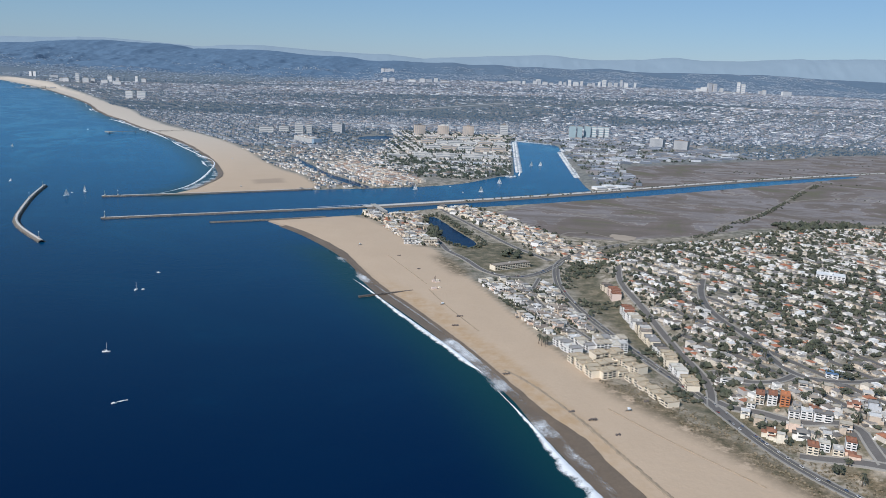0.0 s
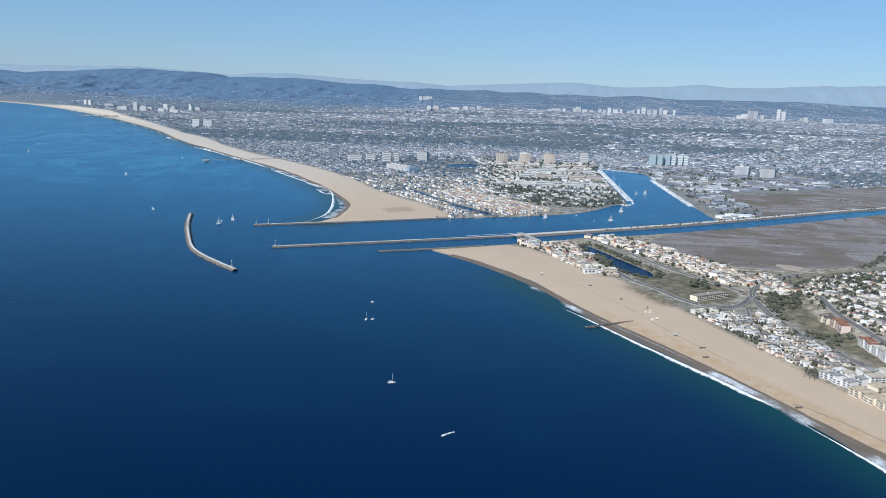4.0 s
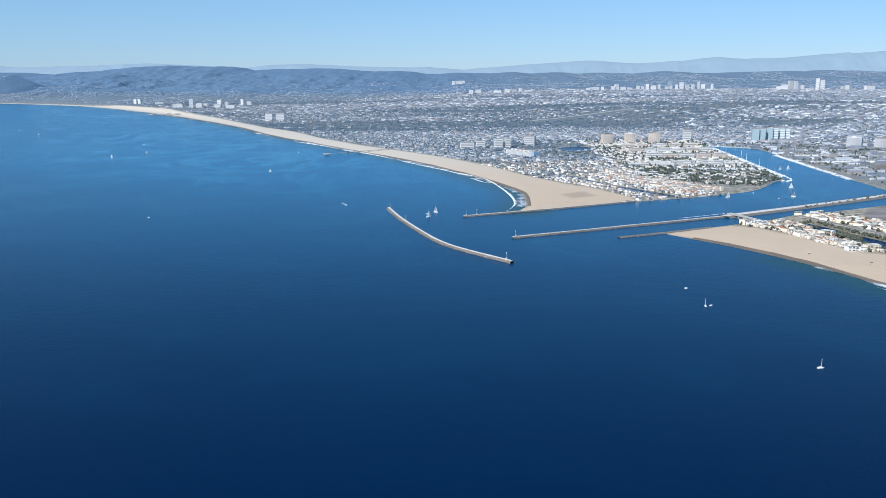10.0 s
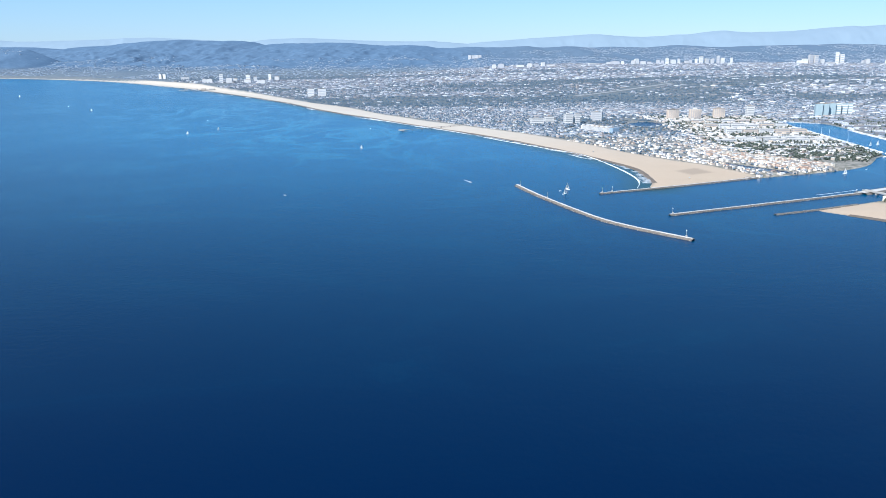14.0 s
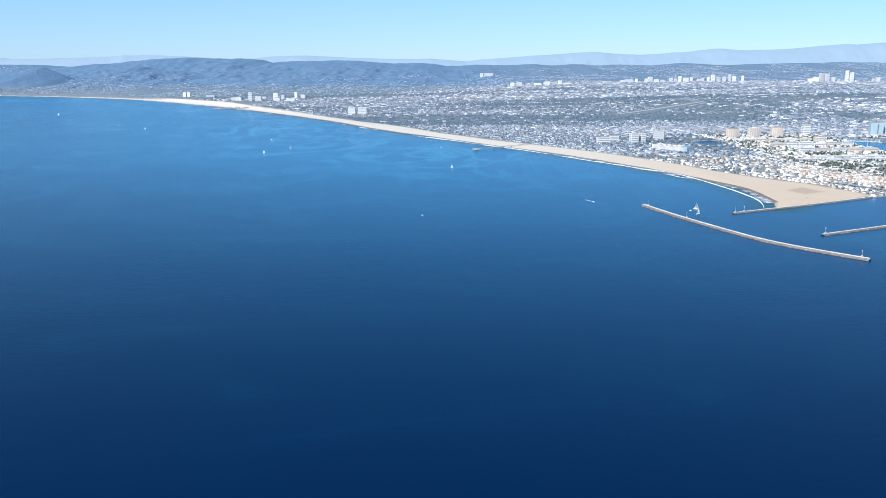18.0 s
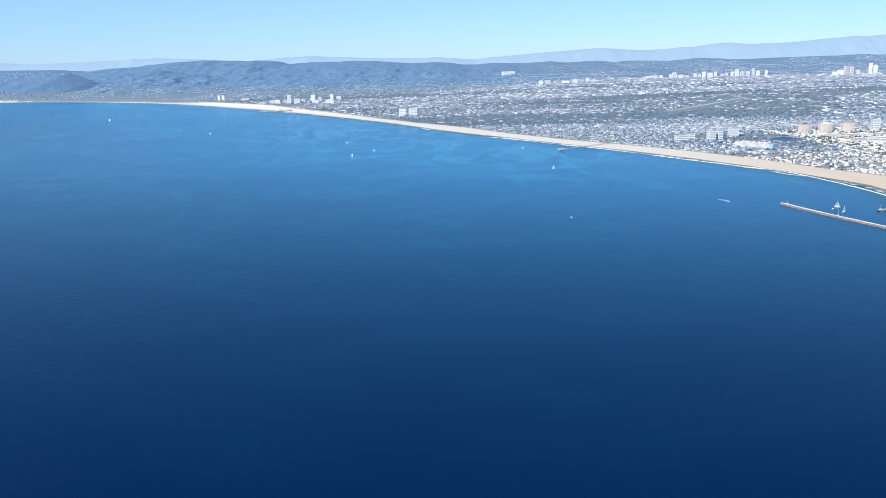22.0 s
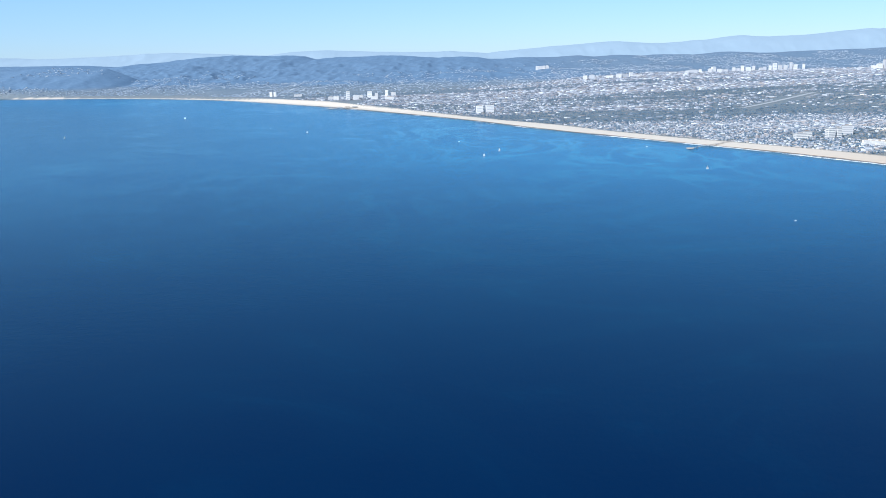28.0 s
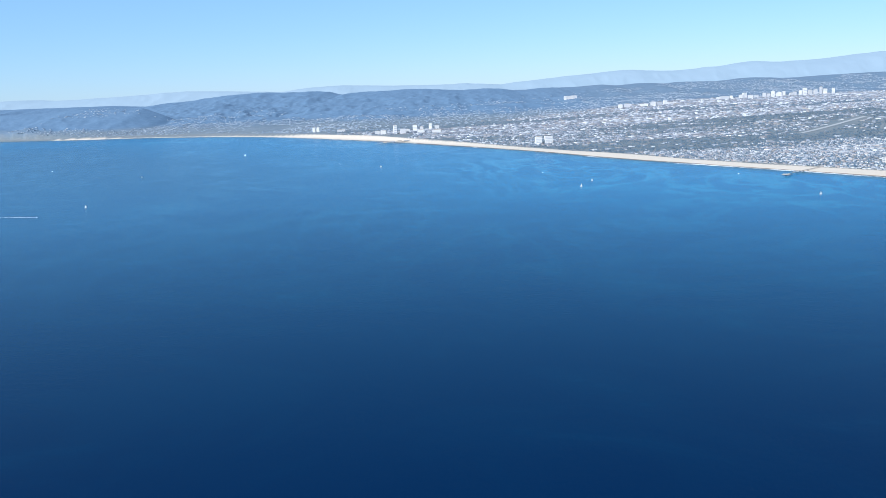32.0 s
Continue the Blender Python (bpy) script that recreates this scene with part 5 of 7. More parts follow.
def house(label, roof_mat, volumes, terrace=0.0):
    """A detached house of several volumes, each (middle x, middle y, width, depth, storeys, hipped), with windows, door and garage."""
    t = thing("house", label, "house", group="houses on the hill")
    walls, panes = bmesh.new(), 0
    for i, (cx, cy, w, d, storeys, hipped) in enumerate(volumes):
        h = storeys * 0.31
        box(walls, cx - w / 2, cx + w / 2, cy - d / 2, cy + d / 2, -0.6, h)
        if hipped:
            lid = hip_roof(bmesh.new(), max(w, d), min(w, d), h, 0.24 * min(w, d), 0.06)
            for v in lid.verts:
                v.co = Vector((v.co.x + cx, v.co.y + cy, v.co.z)) if w >= d else Vector((cx - v.co.y, cy + v.co.x, v.co.z))
        else:
            g = 0.03 + 0.004 * i
            lid = boxed(cx - w / 2 - g, cx + w / 2 + g, cy - d / 2 - g, cy + d / 2 + g, h, h + 0.08)
            up_face = max(lid.faces, key=lambda f: f.calc_center_median().z)
            bmesh.ops.inset_region(lid, faces=[up_face], thickness=0.05)
            bmesh.ops.translate(lid, verts=up_face.verts[:], vec=(0, 0, -0.05))
        part("roof", lid, roof_mat, t)
        for s in range(math.ceil(storeys)):
            z = 0.17 + s * 0.31
            if z + 0.08 < h and panes < 4:
                under("window", PANE, t, (cx - 0.06 * w, cy - d / 2 - 0.005, z), 0, (0.62 * w, 0.03, 0.15))
                under("window", PANE, t, (cx + w / 2 + 0.005, cy, z), 0, (0.03, 0.42 * d, 0.13))
                panes += 2
    part("wall", walls, STUCCO, t)
    cx, cy, w, d, storeys, hipped = volumes[0]
    under("door", DOOR, t, (cx + 0.38 * w, cy - d / 2 - 0.008, 0.10), 0, (0.10, 0.03, 0.21))
    under("garage_door", SHUTTER, t, (cx, cy + d / 2 + 0.005, 0.11), 0, (0.42, 0.03, 0.22))
    if hipped:
        part("chimney", boxed(cx + w * 0.22, cx + w * 0.22 + 0.12, cy + 0.05, cy + 0.17, storeys * 0.28, storeys * 0.31 + 0.3), STUCCO, t)
    if terrace:
        bm = boxed(cx - w / 2, cx + w / 2, cy - d / 2 - terrace, cy - d / 2 - 0.01, 0.30, 0.33)
        box(bm, cx - w / 2, cx + w / 2, cy - d / 2 - terrace, cy - d / 2 - terrace + 0.025, 0.33, 0.42)
        part("balcony", bm, WHITE_WALL, t)
    return t


HOUSES = [
    house("two-storey stucco house with pale flat roofs and balcony", PALE_ROOF, [(0, 0.1, 1.0, 0.9, 2, False), (-0.22, -0.42, 0.5, 0.34, 1.3, False), (0.25, 0.62, 0.45, 0.3, 1, False)], 0.2),
    house("low stucco bungalow with grey hipped roof", GREY_ROOF, [(0, 0, 1.35, 0.8, 1, True), (0.38, -0.5, 0.55, 0.6, 1, True), (-0.55, 0.45, 0.5, 0.4, 0.85, False)]),
    house("two-storey stucco house with terracotta tiled roofs", TERRACOTTA, [(0.1, 0, 0.8, 0.95, 2, True), (-0.5, 0.12, 0.5, 0.7, 1.1, True), (0.15, -0.58, 0.5, 0.3, 0.9, False)]),
    house("tall narrow stucco town house with stepped flat roofs", PALE_ROOF, [(0, 0.15, 0.85, 0.85, 3, False), (0, -0.42, 0.8, 0.3, 2, False), (0.1, 0.72, 0.6, 0.3, 1, False)], 0.16),
    house("low rambling bungalow with weathered grey roofs", GREY_ROOF, [(0, 0, 0.75, 1.0, 1, True), (-0.6, 0.2, 0.6, 0.62, 1, True), (0.58, -0.22, 0.55, 0.5, 0.9, False)]),
    house("modern stepped house with pale flat roofs", PALE_ROOF, [(-0.12, 0, 0.85, 0.95, 2, False), (0.5, 0.15, 0.5, 0.7, 1.2, False), (-0.2, -0.6, 0.6, 0.3, 1, False)], 0.2),
    house("two-storey house with dark hipped roof and low wing", GREY_ROOF, [(0, 0, 1.0, 0.8, 2, True), (0.25, -0.55, 0.5, 0.4, 1, True), (-0.62, 0.1, 0.4, 0.6, 1, False)]),
    house("single-storey house with terracotta roofs and garage", TERRACOTTA, [(0, 0, 1.2, 0.72, 1, True), (-0.35, -0.5, 0.5, 0.5, 1, True), (0.55, 0.45, 0.5, 0.42, 0.85, False)]),
]
first_use = set()


def put_house(k, x, y, turn, size=1.0):
    z = float(height([x], [y])[0]) + 0.1
    m = pose(x, y, z, 0, 0, turn) @ Matrix.Diagonal((size, size, size, 1))
    if k in first_use:
        copy_thing(HOUSES[k], m)
    else:
        HOUSES[k].matrix_world = m
        first_use.add(k)


def block(name, label, x, y, turn, long, deep, storeys, bays, wall, roof, balconies=True, z=None, floor=0.30, category="apartment block", both=False, group="", top=True, jog=0.0):
    """An apartment block: walls, parapet roof, and a window and balcony for each bay of each storey."""
    z = float(height([x], [y])[0]) if z is None else z
    t = thing(name, label, category, (x, y, z), turn, group)
    h, cells = storeys * floor, max(1, round(long / 1.25)) if jog else 1
    lean = [jog * (i % 2) for i in range(cells)]
    low = [floor * 0.5 * (i % 3 == 2) if jog else 0 for i in range(cells)]
    walls = bmesh.new()
    for i in range(cells):
        x0, x1 = -long / 2 + i * long / cells, -long / 2 + (i + 1) * long / cells
        y0, y1, top_z = -deep / 2 + lean[i], deep / 2 + lean[i] * 0.6, h - low[i]
        box(walls, x0, x1, y0, y1, -0.6, top_z)
        lid = boxed(x0 + 0.004, x1 - 0.004, y0 - 0.05, y1 + 0.05, top_z, top_z + 0.12)
        lid.faces.ensure_lookup_table()
        up_face = max(lid.faces, key=lambda f: f.calc_center_median().z)
        rim = bmesh.ops.inset_region(lid, faces=[up_face], thickness=0.07)
        bmesh.ops.translate(lid, verts=up_face.verts[:], vec=(0, 0, -0.07))
        part("roof", lid, roof, t)
        if top and i % 2 == 0:
            u = (x0 + x1) / 2 + 0.1 * math.sin(i * 2.3)
            part("plant_room", boxed(u - 0.12, u + 0.16, y0 + deep * 0.55, y0 + deep * 0.55 + 0.25, top_z + 0.04, top_z + 0.24), roof, t)
    part("wall", walls, wall, t)
    slab = bpy.data.meshes.new("balcony")
    bm = boxed(-0.42, 0.42, -0.16, 0.0, 0.0, 0.03)
    box(bm, -0.42, 0.42, -0.16, -0.14, 0.03, 0.12)
    bm.to_mesh(slab)
    bm.free()
    slab.materials.append(wall)
    for s in range(storeys):
        for b in range(bays):
            u = -long / 2 + (b + 0.5) * long / bays
            w = long / bays
            c = min(cells - 1, int((b + 0.5) / bays * cells))
            if (s + 0.8) * floor > h - low[c]:
                continue
            for side in ((-1, 1) if both else (-1,)):
                under("window", PANE, t, (u, side * (deep / 2 + 0.004) + (lean[c] if side < 0 else lean[c] * 0.6), s * floor + floor * 0.55), 0, (w * 0.62, 0.03, floor * 0.55))
            if balconies:
                under("balcony", slab, t, (u, -deep / 2 - 0.005 + lean[c], s * floor + 0.02), 0, (w, 1, 1))
    return t


BEACH_TURN = math.degrees(math.atan2(-0.93, 0.37))
# the tan terraced apartments on the sand
for x, y, a, l, d, s, b in ((24.7, 102.2, BEACH_TURN - 4, 6.4, 1.8, 3, 8), (27.5, 99.9, 19, 3.6, 1.6, 3, 5), (28.2, 106.2, 19, 4.4, 1.7, 3, 6), (30.3, 102.6, BEACH_TURN + 6, 4.6, 1.7, 3, 6), (27.5, 103.3, 19, 2.8, 1.7, 2, 4), (31.1, 95.0, BEACH_TURN - 3, 9.0, 1.5, 2, 12)):
    block("beach_apartments", "tan stucco apartment block with gravel roof and balconies", x, y, a, l, d, s, b, CREAM, TAN_ROOF, group="tan beach apartments", jog=0.28)
for x, y, a, l, d, s, b in ((29.3, 109.0, 4, 4.4, 1.6, 4, 8), (29.9, 112.2, 4, 4.6, 1.7, 3, 7), (23.5, 109.2, BEACH_TURN, 5.0, 1.5, 3, 7), (25.7, 110.4, BEACH_TURN, 4.8, 1.5, 3, 7)):
    block("apartment_block", "pale grey apartment block with rows of balconies", x, y, a, l, d, s, b, WHITE_WALL, PALE_ROOF, group="pale beach apartments", jog=0.22)
# blocks along the bluff's edge
for x, y, l, s, w, r in ((34.9, 138.0, 2.6, 3, PALE_TAN, GREY_ROOF), (35.3, 134.0, 4.2, 4, BRICK_PINK, TERRACOTTA), (35.3, 124.6, 3.6, 4, WHITE_WALL, TERRACOTTA), (35.4, 120.6, 4.2, 4, WHITE_WALL, PALE_ROOF), (35.6, 116.2, 4.0, 4, CREAM, GREY_ROOF), (35.7, 112.2, 3.0, 3, CREAM, PALE_ROOF), (36.0, 108.6, 2.6, 3, WHITE_WALL, GREY_ROOF), (36.0, 104.9, 3.4, 4, CREAM, TAN_ROOF), (36.1, 101.2, 2.8, 3, WHITE_WALL, PALE_ROOF), (36.3, 97.0, 3.2, 3, CREAM, TAN_ROOF)):
    block("bluff_apartments", "stucco apartment house standing on the bluff's edge", x, y, -92, l, 1.5, s, max(3, int(l / 0.7)), w, r, group="apartments on the bluff", jog=0.25)
TOWN_HOUSES = [(42.1, 90.6, 0.95, 1.5, 4, STUCCO, TERRACOTTA), (43.2, 89.9, 1.0, 1.5, 4, WHITE_WALL, TERRACOTTA), (44.3, 89.2, 1.0, 1.5, 4, ORANGE_WALL, ORANGE_WALL), (45.0, 87.7, 0.9, 1.2, 2, CREAM, GREY_ROOF), (41.0, 90.1, 0.9, 1.2, 2, WHITE_WALL, PALE_ROOF), (44.1, 86.3, 1.1, 1.1, 3, WHITE_WALL, PALE_ROOF), (45.2, 85.8, 1.2, 1.1, 3, WHITE_WALL, PALE_ROOF), (46.5, 84.8, 1.8, 1.1, 3, WHITE_WALL, GREY_ROOF), (41.2, 96.7, 2.6, 1.1, 2, WHITE_WALL, PALE_ROOF), (53.0, 96.4, 1.4, 1.1, 2, WHITE_WALL, BLUE_TARP), (43.3, 79.9, 1.1, 1.3, 3, CREAM, TERRACOTTA), (44.5, 80.0, 1.0, 1.2, 3, WHITE_WALL, PALE_ROOF), (46.8, 79.4, 1.0, 1.2, 3, WHITE_WALL, TERRACOTTA), (45.4, 79.0, 1.0, 1.2, 2, CREAM, GREY_ROOF)]
for x, y, l, d, f, w, r in TOWN_HOUSES:
    block("town_house", "tall stucco town house with balconies above the coast road", x, y, -22, l, d, f, 2, w, r, True, None, 0.28, "house", False, "town houses above the road")
block("white_office", "plain white office box with dark glazed front", 74.5, 141.5, -25, 4.6, 2.2, 3, 7, WHITE_WALL, WHITE_PAINT, False, category="office building")
block("long_apartments", "long cream apartment block behind the lagoon park", 20.0, 153.4, 32, 8.2, 1.7, 3, 14, CREAM, GREY_ROOF, group="lagoon apartments")
for i, (x, y, a) in enumerate(((0.6, 178.5, -62), (3.0, 188.5, 25), (1.6, 171.8, 0), (5.0, 172.0, 5), (-3.5, 188.5, -62), (-8.2, 200.5, -62), (-2.2, 202.5, 28), (-9.6, 203.6, 28))):
    block("shore_apartments", "white and tan beach apartment house with balconies", x, y, a, 3.0 + (i % 3) * 0.5, 1.8, 3 + i % 2, 5, (PALE_TAN, CREAM, WHITE_WALL)[i % 3], PALE_ROOF, group="shore apartments", jog=0.22)
for i in range(13):
    u = i / 12
    block("lagoon_apartments", "pale stucco apartment house between lagoon and marsh", 8.4 + 22.4 * u + 0.8 * math.sin(i * 2.1), 217 - 46 * u, 62 + 10 * math.sin(i), 2.6 + (i * 7 % 3) * 0.5, 1.8, 2 + i % 2, 4, (PALE_TAN, CREAM, WHITE_WALL)[i % 3], PALE_ROOF if i % 4 else GREY_ROOF, group="lagoon apartments", jog=0.22)

reach = math.hypot(130, 185) / 2 + 20
for i in range(1, int(2 * reach / 2.4), 2):
    v = -reach + (i + 0.5) * 2.4
    u = np.arange(-reach, reach, 2.0)
    x, y = 95 - u * math.cos(math.pi - math.atan2(0.93, -0.37)) - v * math.sin(math.atan2(0.93, -0.37)), 132.5 + u * math.sin(math.atan2(0.93, -0.37)) + v * math.cos(math.atan2(0.93, -0.37))
    k = (inside_by(x, y, BLUFF) > 2.5) & (x > 40) & (y < 170) & (y > 62) & (x < 130)
    if k.sum() > 6:
        line = list(zip(x[k].tolist(), y[k].tolist()))
        under("carriageway", sweep("carriageway", line, [(-0.32, -0.2), (-0.32, 0.09), (0.32, 0.09), (0.32, -0.2)], ASPHALT, 2.0, 0, True), thing("road", "straight residential street of grey asphalt", "road", kind="structure"))


def villas_mesh(name, x, y, turn, tall, hips, mats):
    """Houses of three volumes each, joined in one mesh."""
    k = len(x)
    w, d = rng.uniform(0.72, 1.15, k), rng.uniform(0.75, 1.15, k)
    h = np.where(rng.random(k) < 0.4, 0.56, 0.31) * rng.uniform(0.9, 1.1, k) * tall
    side, end = rng.choice([-1, 1], k), rng.choice([-1, 1], k)
    c, s = np.cos(turn), np.sin(turn)
    dx, dy = side * w * 0.6, end * d * 0.2
    ex, ey = -side * w * 0.2, -end * d * 0.62
    xs = np.concatenate([x, x + dx * c - dy * s, x + ex * c - ey * s])
    ys = np.concatenate([y, y + dx * s + dy * c, y + ex * s + ey * c])
    ws, ds = np.concatenate([w, w * 0.55, w * 0.5]), np.concatenate([d, d * 0.62, d * 0.45])
    hs = np.concatenate([h, np.minimum(h * 0.75, 0.36), rng.uniform(0.2, 0.34, k)])
    hip = np.concatenate([rng.random(k) < hips, rng.random(k) < hips, rng.random(k) < 0.2])
    return houses_mesh(name, xs, ys, ws, ds, hs, np.tile(turn, 3), hip, mats)


# houses in rows: on the flat behind the beach and on the hill
beach_way = math.atan2(0.93, -0.37)
fx, fy = lattice(beach_way, 1.28, 1.95, 8, 34, 104, 152, 0.10)
flat = chaikin([(13.6, 143), (17.3, 128), (20.6, 115.5), (29.5, 114.5), (28.3, 121), (26.9, 130), (26.2, 141), (18, 144.5)], 0)
k = (inside_by(fx, fy, flat) > 0.3) & off_roads(fx, fy, 0.5)
hx, hy = lattice(beach_way, 1.42, 2.4, 30, 160, 40, 225, 0.14)
inner = inside_by(hx, hy, BLUFF)
h = (inner > 1.6) & off_roads(hx, hy, 0.55) & (np.hypot(hx - 74.5, hy - 141.5) > 3) & (np.hypot(hx[:, None] - np.array([q[0] for q in TOWN_HOUSES])[None], hy[:, None] - np.array([q[1] for q in TOWN_HOUSES])[None]).min(1) > 1.05) & (hx > 38.6) & ~((hx < 64) & (hy < 78.5 - 0.55 * (hx - 42)))
lx, ly = lattice(math.radians(118), 1.02, 1.42, -16, 40, 156, 224, 0.16)
strip = chaikin([(8.8, 214), (16.8, 196), (24.6, 178), (27.5, 165), (35, 167), (34, 184), (25, 204), (15, 221)], 0)
west = np.array([(-11, 202), (-4, 186), (0.8, 171), (6.8, 170.5), (6.4, 177), (4.4, 187), (3, 196), (3, 206), (-4, 206.5)])
village = np.array([(30, 160), (37, 158), (41, 163), (46, 176), (41, 181), (34, 172)])
s = (np.maximum(np.maximum(inside_by(lx, ly, strip), inside_by(lx, ly, west)), inside_by(lx, ly, village)) > 0.2) & off_roads(lx, ly, 0.5) & (shore(lx, ly) > 0.8)
sx, sy = np.concatenate([fx[k], lx[s]]), np.concatenate([fy[k], ly[s]])
order = np.argsort(hy[h] + 0.35 * np.abs(hx[h] - 48))
near_x, near_y = hx[h][order[:185]], hy[h][order[:185]]
rest_x, rest_y = hx[h][order[185:]], hy[h][order[185:]]
lived = rng.random(len(rest_x)) < 0.80
rest_x, rest_y = rest_x[lived], rest_y[lived]
for x, y in zip(near_x, near_y):
    put_house(int(rng.choice(8, p=[0.19, 0.10, 0.17, 0.12, 0.10, 0.12, 0.08, 0.12])), float(x), float(y), float(math.degrees(beach_way) - 90 + rng.choice([0, 180, 90, 270], p=[0.4, 0.3, 0.2, 0.1]) + rng.normal(0, 9)), float(rng.uniform(0.98, 1.28)))
for x, y in zip(fx[k], fy[k]):
    put_house(int(rng.choice([0, 1, 5, 4, 0, 6, 4])), float(x), float(y), float(math.degrees(beach_way) + rng.choice([0, 90, 180]) + rng.normal(0, 5)), float(rng.uniform(0.84, 1.05)))
CORNER = [(38.3, 93.3), (39.7, 88.3), (40.5, 86.5), (40.6, 83.7), (41.3, 82.4), (41.3, 79.8), (43.4, 82.4), (42.8, 78.4), (43.4, 84.2), (45.5, 81.4), (46.3, 78.0), (49.6, 81.0), (47.6, 82.2), (48.6, 86.5), (51.2, 87.4), (52.9, 86.6), (47.3, 88.6), (50.6, 92.0), (47.9, 92.5), (46.6, 86.9), (54.0, 90.0), (51.5, 84.0)]
cx, cy = np.array([q[0] for q in CORNER]), np.array([q[1] for q in CORNER])
taken_x, taken_y = np.concatenate([near_x, [q[0] for q in TOWN_HOUSES]]), np.concatenate([near_y, [q[1] for q in TOWN_HOUSES]])
spare = off_roads(cx, cy, 0.35) & (np.hypot(cx[:, None] - taken_x[None], cy[:, None] - taken_y[None]).min(1) > 0.75)
for i, (x, y) in enumerate(zip(cx[spare], cy[spare])):
    put_house((0, 5, 2, 3, 6, 0, 5, 7)[i % 8], float(x), float(y), -22.0 + 90 * (i % 2), 0.85 + 0.1 * (i % 3))
near_x, near_y = np.concatenate([near_x, cx[spare]]), np.concatenate([near_y, cy[spare]])
turns = beach_way + rng.choice([0, math.pi / 2], len(rest_x)) + rng.normal(0, 0.12, len(rest_x))
tagged(new("hill_houses", villas_mesh("hill_houses", rest_x, rest_y, turns, 1.0, 0.5, [HILL_WALLS, HILL_ROOFS])), "stucco houses with mixed roofs in leafy hill streets", "houses", kind="stuff")
m = int(s.sum())
tagged(new("lagoon_houses", villas_mesh("lagoon_houses", lx[s], ly[s], math.radians(118) + rng.normal(0, 0.06, m), 1.35, 0.3, [LAGOON_WALLS, HILL_ROOFS])), "close-set stucco houses between lagoon and marsh", "houses", kind="stuff")
n = 700
px, py = rng.uniform(-12, 47, n), rng.uniform(158, 222, n)
ok = (np.maximum(np.maximum(inside_by(px, py, strip), inside_by(px, py, west)), inside_by(px, py, village)) > -1.2) & off_roads(px, py, 0.15) & (shore(px, py) > 0.4) & (inside_by(px, py, SAND_SOUTH) < -0.4) & (fbm(px, py, 0.2, 3, 44) > 0.45)
m = int(ok.sum())
tagged(new("lagoon_trees", crowns_mesh("lagoon_trees", px[ok], py[ok], rng.uniform(0.22, 0.55, m), rng.uniform(0.8, 1.4, m), NEAR_LEAVES, 4)), "dull green trees between the lagoon houses", "trees", kind="stuff")
# patios, sheds and garden walls round the houses
px, py = np.repeat(np.concatenate([hx[h], fx[k], lx[s]]), 8), np.repeat(np.concatenate([hy[h], fy[k], ly[s]]), 8)
a, r = rng.random(len(px)) * 6.283, rng.uniform(0.55, 1.15, len(px))
px, py = px + r * np.cos(a), py + r * np.sin(a)
ok = off_roads(px, py, 0.2) & (shore(px, py) > 0.6) & ((px < 40) | (py < 125)) & (px < 92)
px, py = px[ok], py[ok]
m = len(px)
thin = rng.random(m) < 0.4
tagged(new("garden_clutter", houses_mesh("garden_clutter", px, py, rng.uniform(0.15, 0.55, m), np.where(thin, 0.05, rng.uniform(0.12, 0.4, m)), np.where(thin, 0.16, rng.choice([0.03, 0.05, 0.2, 0.26], m)), beach_way + rng.choice([0, math.pi / 2], m), np.zeros(m, bool), [YARD, YARD])), "patios, sheds and low walls in the gardens", "gardens", kind="stuff")

# trees
def leafy_tree(label, r, high, lumps, spread=1.0):
    t = thing("tree", label, "tree", group="garden trees")
    bm = tube(bmesh.new(), (0, 0, -0.1), (0.03, 0.02, high * 0.5), 0.06, 0.04)
    for a in range(5):
        tube(bm, (0.02, 0.01, high * 0.38), (0.55 * r * math.cos(a * 1.26), 0.55 * r * math.sin(a * 1.26), high * (0.62 + 0.06 * (a % 3))), 0.03, 0.012, 5)
    part("trunk", bm, BARK, t)
    g = np.random.default_rng(lumps)
    v, f = [], []
    base = np.array([(1, 0, 0), (0.3, 0.95, 0.1), (-0.8, 0.6, -0.1), (-0.8, -0.6, 0.1), (0.3, -0.95, -0.1), (0.1, 0.05, 0.9), (0, 0, -0.7)])
    tri = np.array([(0, 1, 5), (1, 2, 5), (2, 3, 5), (3, 4, 5), (4, 0, 5), (1, 0, 6), (2, 1, 6), (3, 2, 6), (4, 3, 6), (0, 4, 6)])
    for i in range(lumps):
        d = g.normal(0, 1, 3)
        d = d / np.linalg.norm(d) * g.uniform(0.35, 1.0) * np.array([r * spread, r * spread, high * 0.30])
        v.append(base * g.uniform(0.16, 0.30) * r * g.uniform(0.7, 1.3, (7, 3)) + d + np.array([0, 0, high * 0.68]))
        f.append(tri + 7 * i)
    under("crown", mesh_of("crown", np.concatenate(v), np.concatenate(f), NEAR_LEAVES), t, label="dull green leafy crown")
    return t


